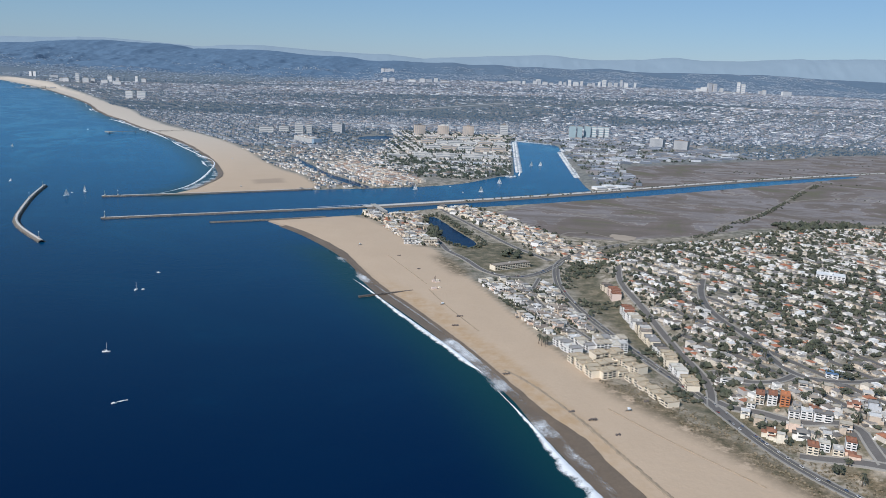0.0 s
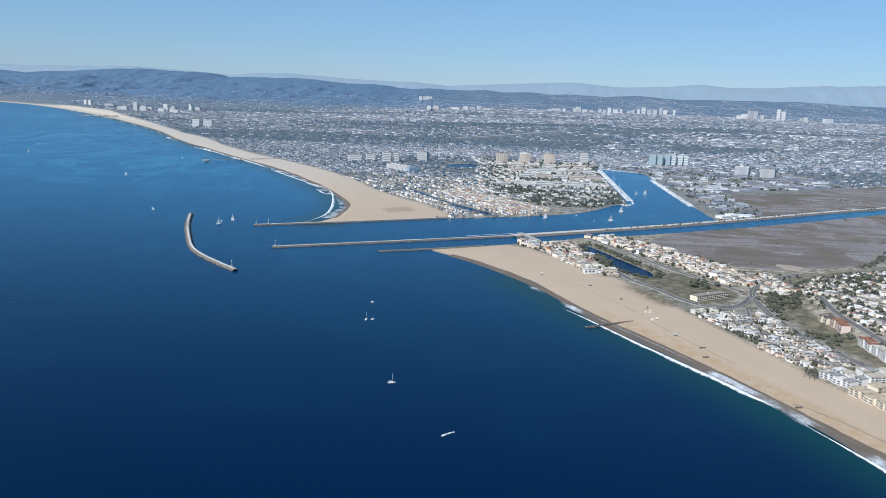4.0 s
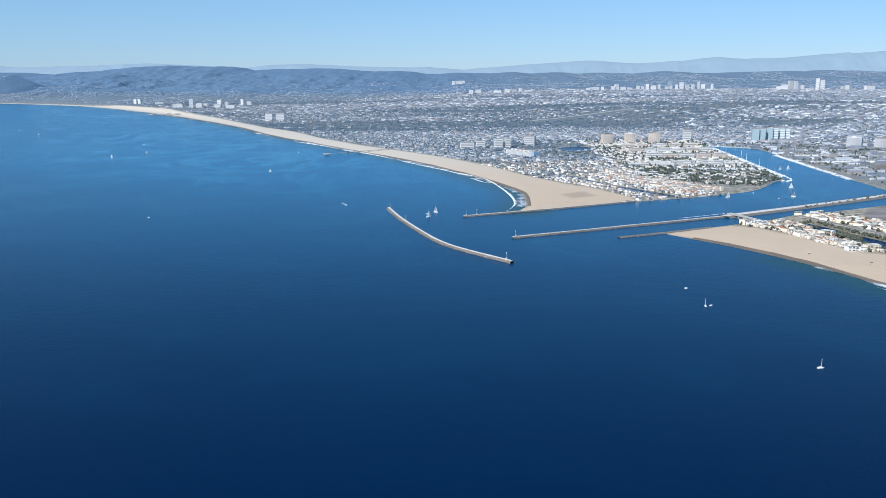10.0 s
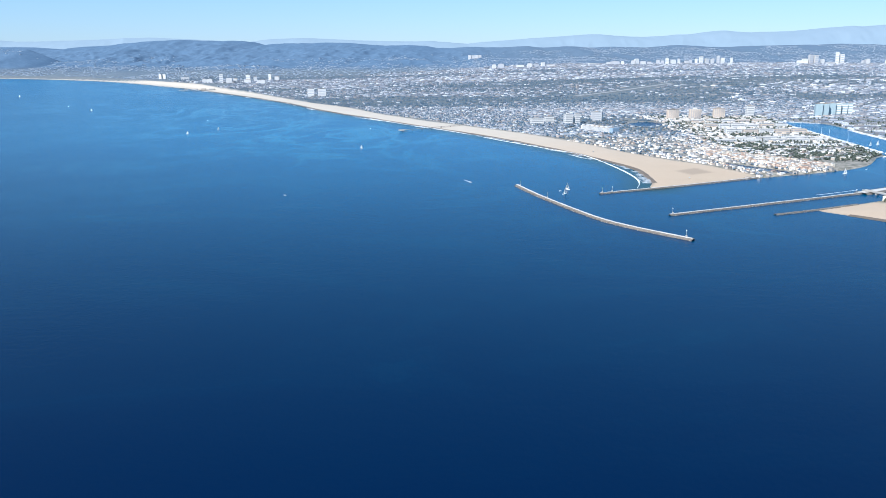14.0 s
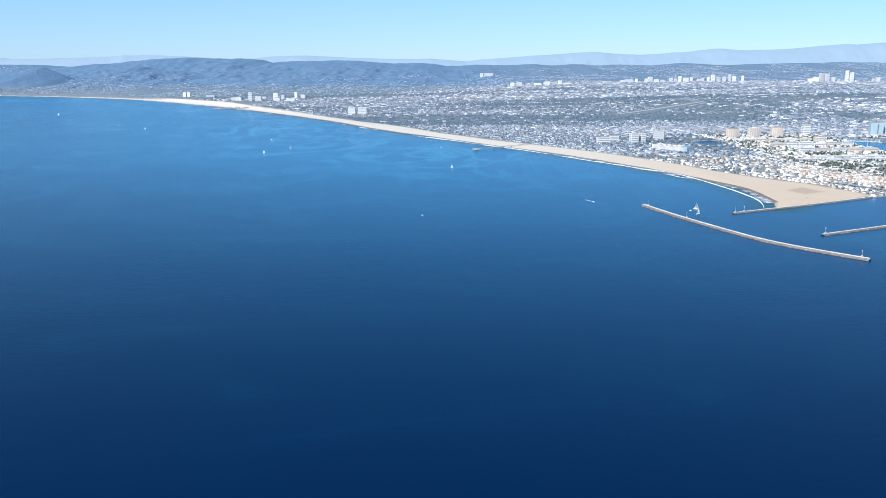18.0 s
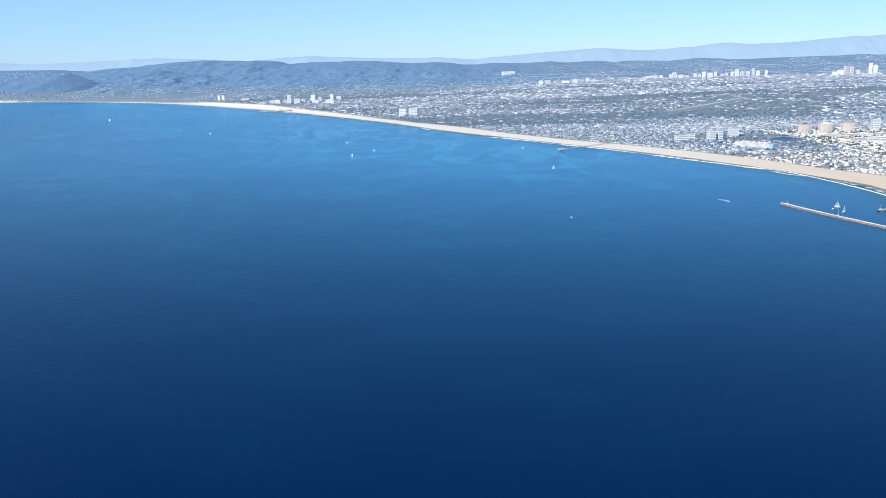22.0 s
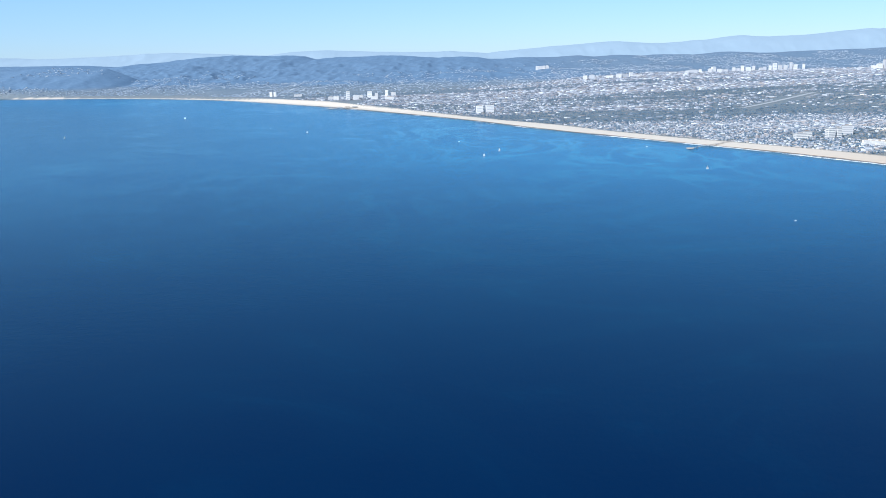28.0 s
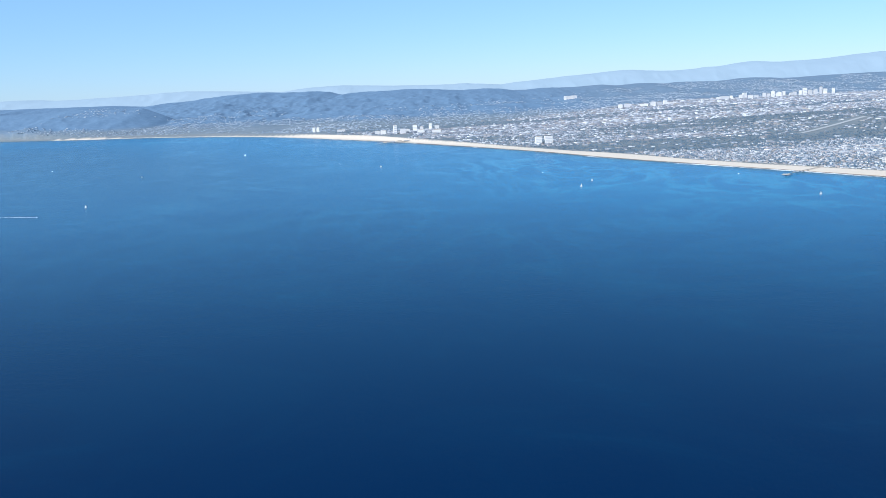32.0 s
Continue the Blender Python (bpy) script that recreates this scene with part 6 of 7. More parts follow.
def palm(high):
    t = thing("palm_tree", "tall slim palm with a tuft of fronds", "palm", group="palms")
    part("trunk", tube(bmesh.new(), (0, 0, -0.1), (0.06, 0.02, high), 0.045, 0.03), BARK, t)
    bm = bmesh.new()
    for i in range(14):
        a, drop = i * 2.4, 0.25 + 0.3 * (i % 3)
        q = [Vector((0.06, 0.02, high))]
        for s in (0.16, 0.30, 0.42):
            q.append(Vector((0.06 + s * math.cos(a), 0.02 + s * math.sin(a), high + 0.10 - drop * (s / 0.42) ** 2)))
        side = Vector((-math.sin(a), math.cos(a), 0)) * 0.045
        for u, w in zip(q, q[1:]):
            bm.faces.new([bm.verts.new(c) for c in (u - side, u + side, w + side, w - side)])
    part("fronds", bm, NEAR_LEAVES, t)
    return t


TREES = [leafy_tree("round garden tree with dull green crown", 0.45, 0.85, 42), leafy_tree("broad dark garden tree", 0.65, 0.95, 56, 1.15), leafy_tree("tall dark cypress-like tree", 0.32, 1.25, 40, 0.8), palm(1.3), palm(1.0)]
used_tree = set()
tx = np.concatenate([rng.uniform(38, 84, 420), rng.uniform(14, 33, 40), rng.uniform(20, 26, 14)])
ty = np.concatenate([rng.uniform(72, 128, 420), rng.uniform(116, 190, 40), rng.uniform(107, 114, 14)])
ok = (shore(tx, ty) > 1) & off_roads(tx, ty, 0.25) & (inside_by(tx, ty, SAND_SOUTH) < -0.5) & ((np.hypot(tx[:, None] - np.concatenate([near_x, sx])[None], ty[:, None] - np.concatenate([near_y, sy])[None])).min(1) > 0.85)
tx, ty = tx[ok], ty[ok]
for i, (x, y) in enumerate(zip(tx[:200], ty[:200])):
    k = int(rng.choice(5, p=[0.46, 0.18, 0.14, 0.12, 0.10]))
    m4 = pose(float(x), float(y), float(height([x], [y])[0]), 0, 0, float(rng.uniform(0, 360)))
    if k in used_tree:
        copy_thing(TREES[k], m4)
    else:
        TREES[k].matrix_world = m4
        used_tree.add(k)
fx2, fy2 = rng.uniform(13, 30, 1500), rng.uniform(112, 146, 1500)
ok = (inside_by(fx2, fy2, flat) > 0) & off_roads(fx2, fy2, 0.1) & (np.hypot(fx2[:, None] - fx[None], fy2[:, None] - fy[None]).min(1) > 0.5) & (fbm(fx2, fy2, 0.25, 3, 99) > 0.46)
n = int(ok.sum())
tagged(new("lane_shrubs", crowns_mesh("lane_shrubs", fx2[ok], fy2[ok], rng.uniform(0.12, 0.32, n), rng.uniform(0.7, 1.3, n), NEAR_LEAVES, 3)), "shrubs and small trees between the beach houses", "shrubs", kind="stuff")
gx2, gy2 = rng.uniform(37, 160, 19000), rng.uniform(68, 222, 19000)
ok = (inside_by(gx2, gy2, BLUFF) > 0.3) & off_roads(gx2, gy2, 0.15) & (np.hypot(gx2[:, None] - rest_x[None], gy2[:, None] - rest_y[None]).min(1) > 0.5) & (np.hypot(gx2[:, None] - near_x[None], gy2[:, None] - near_y[None]).min(1) > 0.62)
ok &= ~((gx2 < 56) & (gy2 < 79)) & (fbm(gx2, gy2, 0.10, 3, 77) + rng.normal(0, 0.06, len(gx2)) > 0.42)
n = int(ok.sum())
tagged(new("hill_shrubbery", crowns_mesh("hill_shrubbery", gx2[ok], gy2[ok], rng.uniform(0.18, 0.52, n), rng.uniform(0.6, 1.2, n), NEAR_LEAVES, 3)), "garden shrubs and trees filling the hill streets", "shrubs", kind="stuff")
# scrub on the bluff, the park and round the lagoon
bx, by = rng.uniform(6, 40, 9000), rng.uniform(84, 205, 9000)
bi = inside_by(bx, by, BLUFF)
ld = -inside_by(bx, by, LAGOON)
ok = off_roads(bx, by, 0.2) & (shore(bx, by) > 0.25) & (((bi > -5.5) & (bi < 2.2) & (by > 92) & (by < 160) & (bx > 28) & (fbm(bx, by, 0.14, 3, 63) > 0.52)) | ((ld > 0.3) & (ld < 2.2))) & (inside_by(bx, by, SAND_SOUTH) < -0.3)
n = int(ok.sum())
tagged(new("bluff_scrub", crowns_mesh("bluff_scrub", bx[ok], by[ok], rng.uniform(0.14, 0.42, n), rng.uniform(0.6, 1.1, n), NEAR_LEAVES, 2)), "dusty coastal scrub on the bluff and lagoon banks", "scrub", kind="stuff")
bx, by = rng.uniform(22, 66, 26000), rng.uniform(34, 104, 26000)
bi = inside_by(bx, by, SAND_SOUTH)
ok = (bi < 1.1) & (bi > -6) & (fbm(bx, by, 0.22, 3, 15) + 0.10 * np.clip(-bi, -1, 1) > 0.46) & off_roads(bx, by, 0.25) & (inside_by(bx, by, BLUFF) < 3) & (shore(bx, by) > 8)
ok &= (by < 98.5 - 0.5 * (bx - 26)) | (bx > 33)
bx, by = bx[ok][:4200], by[ok][:4200]
n = len(bx)
tagged(new("beach_scrub", crowns_mesh("beach_scrub", bx, by, rng.uniform(0.05, 0.17, n), rng.uniform(0.5, 0.8, n), DRY_LEAVES)), "low dry dune scrub between the sand and the road", "scrub", kind="stuff")
x, y = np.concatenate([rng.normal(101, 3.2, 160), rng.normal(113, 2.6, 90)]), np.concatenate([rng.normal(206, 1.6, 160), rng.normal(209, 1.2, 90)])
tagged(new("marsh_grove", crowns_mesh("marsh_grove", x, y, rng.uniform(0.5, 1.0, 250), rng.uniform(0.8, 1.3, 250), NEAR_LEAVES, 3)), "dark dense grove at the marsh's edge", "trees", kind="stuff")

# ---- marina, landmarks and far towers ----
BAND = bpy.data.meshes.new("window_band")
boxed(-0.5, 0.5, -0.5, 0.5, -0.5, 0.5).to_mesh(BAND)
BAND.materials.append(plain("shaded_glazing", (0.26, 0.28, 0.30), 0.3, 0.1))
BLUE_GLASS = plain("blue_green_glass", (0.34, 0.44, 0.48), 0.25, 0.15)
TOWER_WHITE = plain("tower_white", (0.60, 0.60, 0.59), 0.8, 0.06)
TOWER_TAN = plain("tower_tan", (0.55, 0.455, 0.375), 0.8, 0.08)
TOWER_GREY = plain("tower_grey", (0.42, 0.43, 0.45), 0.7, 0.08)
PALE_ROOF = plain("pale_gravel_roof", (0.60, 0.585, 0.56), 0.95, 0.2)
FAR_TOWER = plain("pale_concrete", (0.50, 0.50, 0.50), 0.8, 0.08)


def slab(name, label, x, y, turn, long, deep, storeys, floor, wall, band=None, category="apartment block", group="", bulge=0.0, every=1, roof=None):
    """A tall block: walls, a glazed band for each storey front and back, a roof with plant rooms; bulge bows the front."""
    z = float(height([x], [y])[0])
    t = thing(name, label, category, (x, y, z), turn, group)
    h = storeys * floor
    if bulge:
        bm = bmesh.new()
        u = [(-0.5 + i / 10) for i in range(11)]
        ring = [(long * q, -deep / 2 - bulge * (1 - 4 * q * q)) for q in u] + [(long * q, deep / 2 - bulge * 0.4 * (1 - 4 * q * q)) for q in u[::-1]]
        lo, hi = [bm.verts.new((*c, -0.5)) for c in ring], [bm.verts.new((*c, h)) for c in ring]
        for i in range(len(ring)):
            bm.faces.new((lo[i], lo[(i + 1) % len(ring)], hi[(i + 1) % len(ring)], hi[i]))
        bm.faces.new(hi)
    else:
        bm = boxed(-long / 2, long / 2, -deep / 2, deep / 2, -0.5, h)
    part("wall", bm, wall, t)
    bm = boxed(-long / 2 + 0.1, long / 2 - 0.1, -deep / 2 + 0.1, deep / 2 - 0.1, h + 0.002, h + 0.12)
    box(bm, -long * 0.18, long * 0.12, -deep * 0.2, deep * 0.25, h + 0.1, h + 0.12 + floor)
    part("roof", bm, roof or GREY_ROOF, t)
    for s in range(0, storeys, every):
        zz = (s + 0.55 * every) * floor
        if bulge:
            for q in (-0.38, -0.2, 0.0, 0.2, 0.38):
                under("window_band", band or BAND, t, (long * q, -deep / 2 - bulge * (1 - 4 * q * q) + 0.02, zz), -math.degrees(math.atan2(-8 * q * bulge, long)) , (long * 0.14, 0.08, floor * every * 0.5))
        else:
            under("window_band", band or BAND, t, (0, -deep / 2 - 0.005, zz), 0, (long * 0.92, 0.05, floor * every * 0.5))
            under("window_band", band or BAND, t, (-long / 2 - 0.005, 0, zz), 0, (0.05, deep * 0.8, floor * every * 0.5))
    return t


for x, y, a in ((-0.5, 440, 4), (12, 443, -2), (25.5, 446, -6)):
    slab("marina_tower", "tan curved apartment tower with balcony bands", x, y, a, 5.8, 3.0, 10, 0.5, TOWER_TAN, group="tan marina towers", bulge=0.4, category="tower")
slab("white_tower", "slim white apartment tower beside the marina", 45.5, 456, 0, 3.8, 3.0, 12, 0.48, TOWER_WHITE, category="tower", every=2)
glass_band = bpy.data.meshes.new("window_band")
boxed(-0.5, 0.5, -0.5, 0.5, -0.5, 0.5).to_mesh(glass_band)
glass_band.materials.append(BLUE_GLASS)
for x, y, l, s, w in ((83.5, 458, 3.6, 15, BLUE_GLASS), (87.6, 459, 3.0, 15, BLUE_GLASS), (92.5, 462, 3.4, 15, BLUE_GLASS), (96.2, 463, 2.6, 15, TOWER_WHITE), (100.5, 465, 3.0, 14, TOWER_WHITE), (104, 466, 2.6, 14, TOWER_WHITE)):
    slab("glass_tower", "blue-green glazed apartment tower with white fins", x, y, -8, l, 3.2, s, 0.44, w, glass_band, "tower", "glass towers", 0, 3)
for x, y in ((121.5, 424), (132, 417)):
    slab("office_slab", "plain grey concrete office slab", x, y, -38, 7.0, 3.0, 9, 0.5, TOWER_GREY, category="office building", group="grey office slabs")
slab("beach_hotel", "white slab apartment building near the beach", -75, 409, 8, 6.5, 2.2, 7, 0.42, TOWER_WHITE, every=2)
slab("beach_hotel", "white slab apartment building near the beach", -68, 418, 8, 4.5, 2.0, 7, 0.42, TOWER_WHITE, every=2)
slab("beach_tower", "white twin tower with dark balconies", -59.5, 411, 10, 3.8, 2.8, 11, 0.44, TOWER_WHITE, category="tower", group="white beach towers", every=2)
slab("beach_tower", "white twin tower with dark balconies", -54.8, 413, 10, 2.4, 2.8, 11, 0.44, TOWER_WHITE, category="tower", group="white beach towers", every=2)
slab("brown_tower", "grey-brown block with dark side walls", -42, 430, -20, 5.4, 3.4, 9, 0.5, TOWER_GREY, category="tower", every=2)
blue = slab("canal_apartments", "long white complex with pale blue end wall", -50, 376.5, -56, 20, 4.0, 5, 0.40, TOWER_WHITE)
for u in (-7.5, -4.5, -1.5, 1.5, 4.5):
    part("roof_pavilion", boxed(u, u + 1.6, -1.4, 1.4, 2.0, 2.45, 0.1), TOWER_WHITE, blue)
part("blue_end", boxed(8.2, 10.08, -2.06, 2.06, 0.0, 2.15), plain("pale_blue_render", (0.27, 0.38, 0.50), 0.8), blue, "pale blue end wall")

# condominium rows on the moles of the marina
for x, y, l, s in ((6, 365, 7, 5), (13.5, 365.5, 6, 5), (20.5, 366, 6.5, 5), (28, 366.5, 6, 5), (35.5, 367, 6, 5), (4, 391, 6, 5), (10.5, 391.5, 5, 5), (17, 392, 6.5, 5), (24, 392.5, 5.5, 4), (31, 393, 6, 5), (38, 394, 5.5, 5), (6, 418, 6, 4), (14, 419, 6, 4), (22, 420, 6.5, 4), (30, 421, 6, 4), (38, 422, 6, 4)):
    slab("condominium", "white condominium block on a marina mole", x, y, 4, l, 2.4, s, 0.38, TOWER_WHITE if (l * 2) % 3 else TOWER_TAN, group="marina condominiums", every=2, roof=PALE_ROOF)
for x, y, l in ((-8, 331, 8), (2, 332, 8), (12, 333, 9), (22, 334, 8), (30, 335, 6), (2, 340, 7), (12, 341, 9), (24, 342, 9)):
    slab("marina_apartments", "low grey apartment block with long balconies", x, y, 4, l, 1.9, 3, 0.36, TOWER_WHITE if x % 4 else TOWER_GREY, group="marina apartments", roof=PALE_ROOF)
for i in range(17):
    x, y = -8 + (i % 6) * 6.6 + (i // 6) * 1.5, 268 + (i // 6) * 14 + (i % 6) * 5.4
    if float(shore([x], [y])[0]) > 3.2:
        slab("garden_apartments", "low flat-roofed garden apartment block among trees", x, y, 32, 4.2, 1.7, 2, 0.34, TOWER_GREY if i % 2 else TOWER_WHITE, group="garden apartments")
club = thing("yacht_club", "low white waterside complex with flat roofs", "building", (64.5, 266.8, float(height([64.5], [266.8])[0])), 24)
for u, v, w, d, h in ((-5.5, 0, 4.0, 3.0, 0.7), (-1.5, 0.8, 3.4, 2.6, 1.0), (2.0, 0.2, 3.0, 3.2, 0.8), (5.4, 0.6, 3.0, 2.4, 0.6), (0.4, -1.9, 7.0, 1.0, 0.45)):
    part("wing", boxed(u - w / 2, u + w / 2, v - d / 2, v + d / 2, -0.4, h), WHITE_WALL, club)
    under("window_band", BAND, club, (u, v - d / 2 - 0.01, h * 0.5), 0, (w * 0.85, 0.04, 0.18))
    part("roof", boxed(u - w / 2 - 0.08, u + w / 2 + 0.08, v - d / 2 - 0.08, v + d / 2 + 0.08, h, h + 0.06), WHITE_PAINT, club)

# rose-and-tan houses by the channel
x, y = lattice(math.radians(118), 1.25, 2.1, -36, 6, 245, 312, 0.08)
quarter = np.array([(-12, 253), (2, 258), (4, 263), (-6, 280), (-24, 306), (-33, 300), (-20, 272)])
k = (inside_by(x, y, quarter) > 0.2) & (shore(x, y) > 1.2)
m = int(k.sum())
ROSE_WALLS = palette("rose_walls", [(0.60, 0.48, 0.39), (0.66, 0.58, 0.48), (0.54, 0.40, 0.32), (0.70, 0.65, 0.57), (0.74, 0.72, 0.69), (0.76, 0.75, 0.73)])
ROSE_ROOFS = palette("rose_roofs", [(0.36, 0.24, 0.18), (0.50, 0.44, 0.37), (0.26, 0.24, 0.22), (0.55, 0.52, 0.48), (0.40, 0.29, 0.22), (0.20, 0.19, 0.185)])
tagged(new("channel_houses", houses_mesh("channel_houses", x[k], y[k], rng.uniform(0.8, 1.1, m), rng.uniform(1.0, 1.5, m), rng.uniform(0.7, 1.05, m), np.full(m, math.radians(118)), rng.random(m) < 0.4, [ROSE_WALLS, ROSE_ROOFS])), "close-set rose and tan houses beside the harbour channel", "houses", kind="stuff")

# moored boats in the basins and along the channel walls
def moored(x, y, turn, size, mast):
    k = len(x)
    base = np.array([(-0.5, -0.16, 0.12), (0.2, -0.17, 0.12), (0.55, 0, 0.15), (0.2, 0.17, 0.12), (-0.5, 0.16, 0.12), (-0.45, -0.11, -0.02), (0.2, -0.12, -0.02), (0.45, 0, -0.02), (0.2, 0.12, -0.02), (-0.45, 0.11, -0.02), (-0.2, -0.1, 0.22), (0.15, -0.08, 0.22), (0.15, 0.08, 0.22), (-0.2, 0.1, 0.22), (0.05, -0.02, 0.1), (0.09, 0.02, 0.1), (0.07, 0, 1.35)])
    tri = np.array([(0, 1, 2), (0, 2, 3), (0, 3, 4), (5, 6, 1), (5, 1, 0), (6, 7, 2), (6, 2, 1), (7, 8, 3), (7, 3, 2), (8, 9, 4), (8, 4, 3), (9, 5, 0), (9, 0, 4), (10, 11, 12), (10, 12, 13), (0, 1, 11), (0, 11, 10), (4, 13, 12), (4, 12, 3), (14, 15, 16)])
    v = np.repeat(base[None], k, 0) * size[:, None, None]
    v[:, 16, 2] = np.where(mast, v[:, 16, 2], 0.12)
    c, s = np.cos(turn)[:, None], np.sin(turn)[:, None]
    v = np.stack([x[:, None] + v[..., 0] * c - v[..., 1] * s, y[:, None] + v[..., 0] * s + v[..., 1] * c, v[..., 2]], -1)
    me = mesh_of("moored_boats", v.reshape(-1, 3), (tri[None] + 17 * np.arange(k)[:, None, None]).reshape(-1, 3), palette("boat_paint", [(0.82, 0.82, 0.81), (0.74, 0.75, 0.76), (0.84, 0.83, 0.80), (0.30, 0.36, 0.45), (0.80, 0.80, 0.80)], 0.4))
    tagged(new("moored_boats", me), "crowded white sailing and motor boats on their moorings", "boats", kind="stuff")


bx, by, bt = [], [], []
PONTOON = plain("pontoon", (0.50, 0.49, 0.46), 0.9)
for q in BASINS:
    x0, x1 = q[:, 0].min() + 1.2, q[:, 0].max() - 1.2
    for frac in (0.10, 0.38, 0.62, 0.90):
        xs = np.arange(x0, x1, 0.5)
        mid_y = np.interp(xs, [x0, x1], [q[:, 1].min(), q[:, 1].min() + 2.2]) + frac * 6.2
        keep_boat = rng.random(len(xs)) < 0.9
        bx.append(xs[keep_boat]), by.append(mid_y[keep_boat]), bt.append(np.full(keep_boat.sum(), math.radians(94 if frac in (0.10, 0.62) else 274)))
    for frac in (0.24, 0.76):
        pa, pb = (x0, q[:, 1].min() + frac * 6.2), (x1, q[:, 1].min() + 2.2 + frac * 6.2)
        pt = thing("pontoon", "long floating mooring pontoon", "pontoon", group="pontoons")
        under("deck", sweep("deck", [pa, ((pa[0] + pb[0]) / 2, (pa[1] + pb[1]) / 2), pb], [(-0.18, -0.05), (-0.18, 0.06), (0.18, 0.06), (0.18, -0.05)], PONTOON, 3.0), pt)
for (ax, ay), (cx, cy) in (((36.0, 300), (46.6, 420)), ((58.6, 292), (66, 380)), ((50, 429), (66, 417))):
    k = int(math.hypot(cx - ax, cy - ay) / 0.45)
    u = np.linspace(0, 1, k)
    for off in (0.7, 1.9):
        side = 1 if ax < 50 and cy < 425 else -1
        bx.append(ax + (cx - ax) * u + side * off * (1 if cy != 417 else 0)), by.append(ay + (cy - ay) * u - (off if cy == 417 else 0)), bt.append(np.full(k, 0.1 if cy != 417 else 1.5))
bx, by, bt = np.concatenate(bx), np.concatenate(by), np.concatenate(bt)
moored(bx, by, bt + rng.normal(0, 0.05, len(bx)), rng.uniform(0.9, 1.5, len(bx)), rng.random(len(bx)) < 0.5)
for x, y, a, s in ((33.2, 285.8, 20, 2.4), (34.6, 287.2, 25, 2.2), (32.0, 287.0, 15, 2.0), (36.6, 292.5, 85, 2.4), (37.2, 296.5, 85, 2.0), (49.5, 427, 20, 2.6), (54, 428, 10, 2.4)):
    t = copy_thing(kinds[2], pose(x, y, 0, 0, 0, a))
    t.scale = (s, s, s)
    tagged(t, "large white motor yacht at its berth", "yacht", "moored yachts")
for x, y in ((42.0, 352), (43.2, 362), (39.4, 330), (45, 388)):
    t = copy_thing(kinds[1], pose(x, y, 0, 0, 0, 80))
    t.scale = (2.0, 2.0, 2.4)
    tagged(t, "large sailing yacht with tall bare mast at its berth", "yacht", "moored yachts")

MARINA_ROOFS = palette("marina_roofs", [(0.62, 0.63, 0.64), (0.36, 0.37, 0.38), (0.70, 0.71, 0.71), (0.24, 0.25, 0.26), (0.52, 0.52, 0.52), (0.30, 0.28, 0.26)])
# low pale buildings filling the moles and the streets behind them
x, y = lattice(math.radians(100), 2.1, 2.7, -16, 52, 258, 456, 0.16)
k = (shore(x, y) > 1.3) & (inside_by(x, y, MARINA_WEST) > -18) & (inside_by(x, y, SAND_NORTH) < -2) & (inside_by(x, y, quarter) < -0.5) & (rng.random(len(x)) < np.where(y > 338 - 0.9 * x, 0.72, 0.34))
m = int(k.sum())
tagged(new("marina_houses", houses_mesh("marina_houses", x[k], y[k], rng.uniform(0.9, 2.0, m), rng.uniform(0.8, 1.3, m), rng.uniform(0.35, 0.95, m), np.full(m, math.radians(100)), rng.random(m) < 0.15, [BRIGHT_WALLS, MARINA_ROOFS])), "low pale apartment houses filling the marina moles", "houses", kind="stuff")
# trees of the marina and the marsh
x, y = rng.uniform(-14, 60, 6500), rng.uniform(255, 455, 6500)
k = (shore(x, y) > 0.8) & (inside_by(x, y, MARINA_WEST) > -22) & (fbm(x, y, 0.07, 3, 91) + np.where(y < 335 - 0.8 * x, 0.08, 0.0) > 0.46) & (inside_by(x, y, SAND_NORTH) < -2) & (inside_by(x, y, MARSH) < -1) & (inside_by(x, y, quarter) < 0.5)
n = int(k.sum())
tagged(new("marina_trees", crowns_mesh("marina_trees", x[k], y[k], rng.uniform(0.3, 0.65, n), rng.uniform(0.7, 1.1, n), LEAVES, 2)), "dark green trees between marina apartments", "trees", kind="stuff")
x, y = rng.uniform(58, 160, 2600), rng.uniform(262, 445, 2600)
k = (shore(x, y) > 0.8) & (inside_by(x, y, MARINA_EAST) > 0) & (fbm(x, y, 0.06, 3, 93) > 0.47)
n = int(k.sum())
tagged(new("marina_trees", crowns_mesh("marina_trees", x[k], y[k], rng.uniform(0.3, 0.6, n), rng.uniform(0.7, 1.1, n), LEAVES, 2)), "dark green trees round the marina car parks", "trees", kind="stuff")
x, y = rng.uniform(60, 158, 900), rng.uniform(275, 445, 900)
k = (shore(x, y) > 1.5) & (inside_by(x, y, MARINA_EAST) > 1)
n = int(k.sum())
tagged(new("boat_sheds", houses_mesh("boat_sheds", x[k], y[k], rng.uniform(1.5, 5, n), rng.uniform(1.2, 2.6, n), rng.uniform(0.4, 0.9, n), np.full(n, 0.1), np.zeros(n, bool), [HAZED_WALLS, HAZED_ROOFS])), "low pale sheds and shops round the marina", "sheds", kind="stuff")
c, nn = along(LEVEE_LINE, 1.0)
i = rng.integers(30, len(c), 230)
x, y = c[i, 0] + nn[i, 0] * rng.choice([-1.25, 1.25], 230), c[i, 1] + nn[i, 1] * rng.choice([-1.25, 1.25], 230)
me = crowns_mesh("levee_bushes", x, y, rng.uniform(0.15, 0.4, 230), rng.uniform(0.5, 0.8, 230), NEAR_LEAVES, 2)
co = np.empty(len(me.vertices) * 3, np.float32)
me.vertices.foreach_get("co", co)
co = co.reshape(-1, 3)
co[:, 2] += 0.42 - np.minimum(height(co[:, 0], co[:, 1]), 0.42)
me.vertices.foreach_set("co", co.ravel())
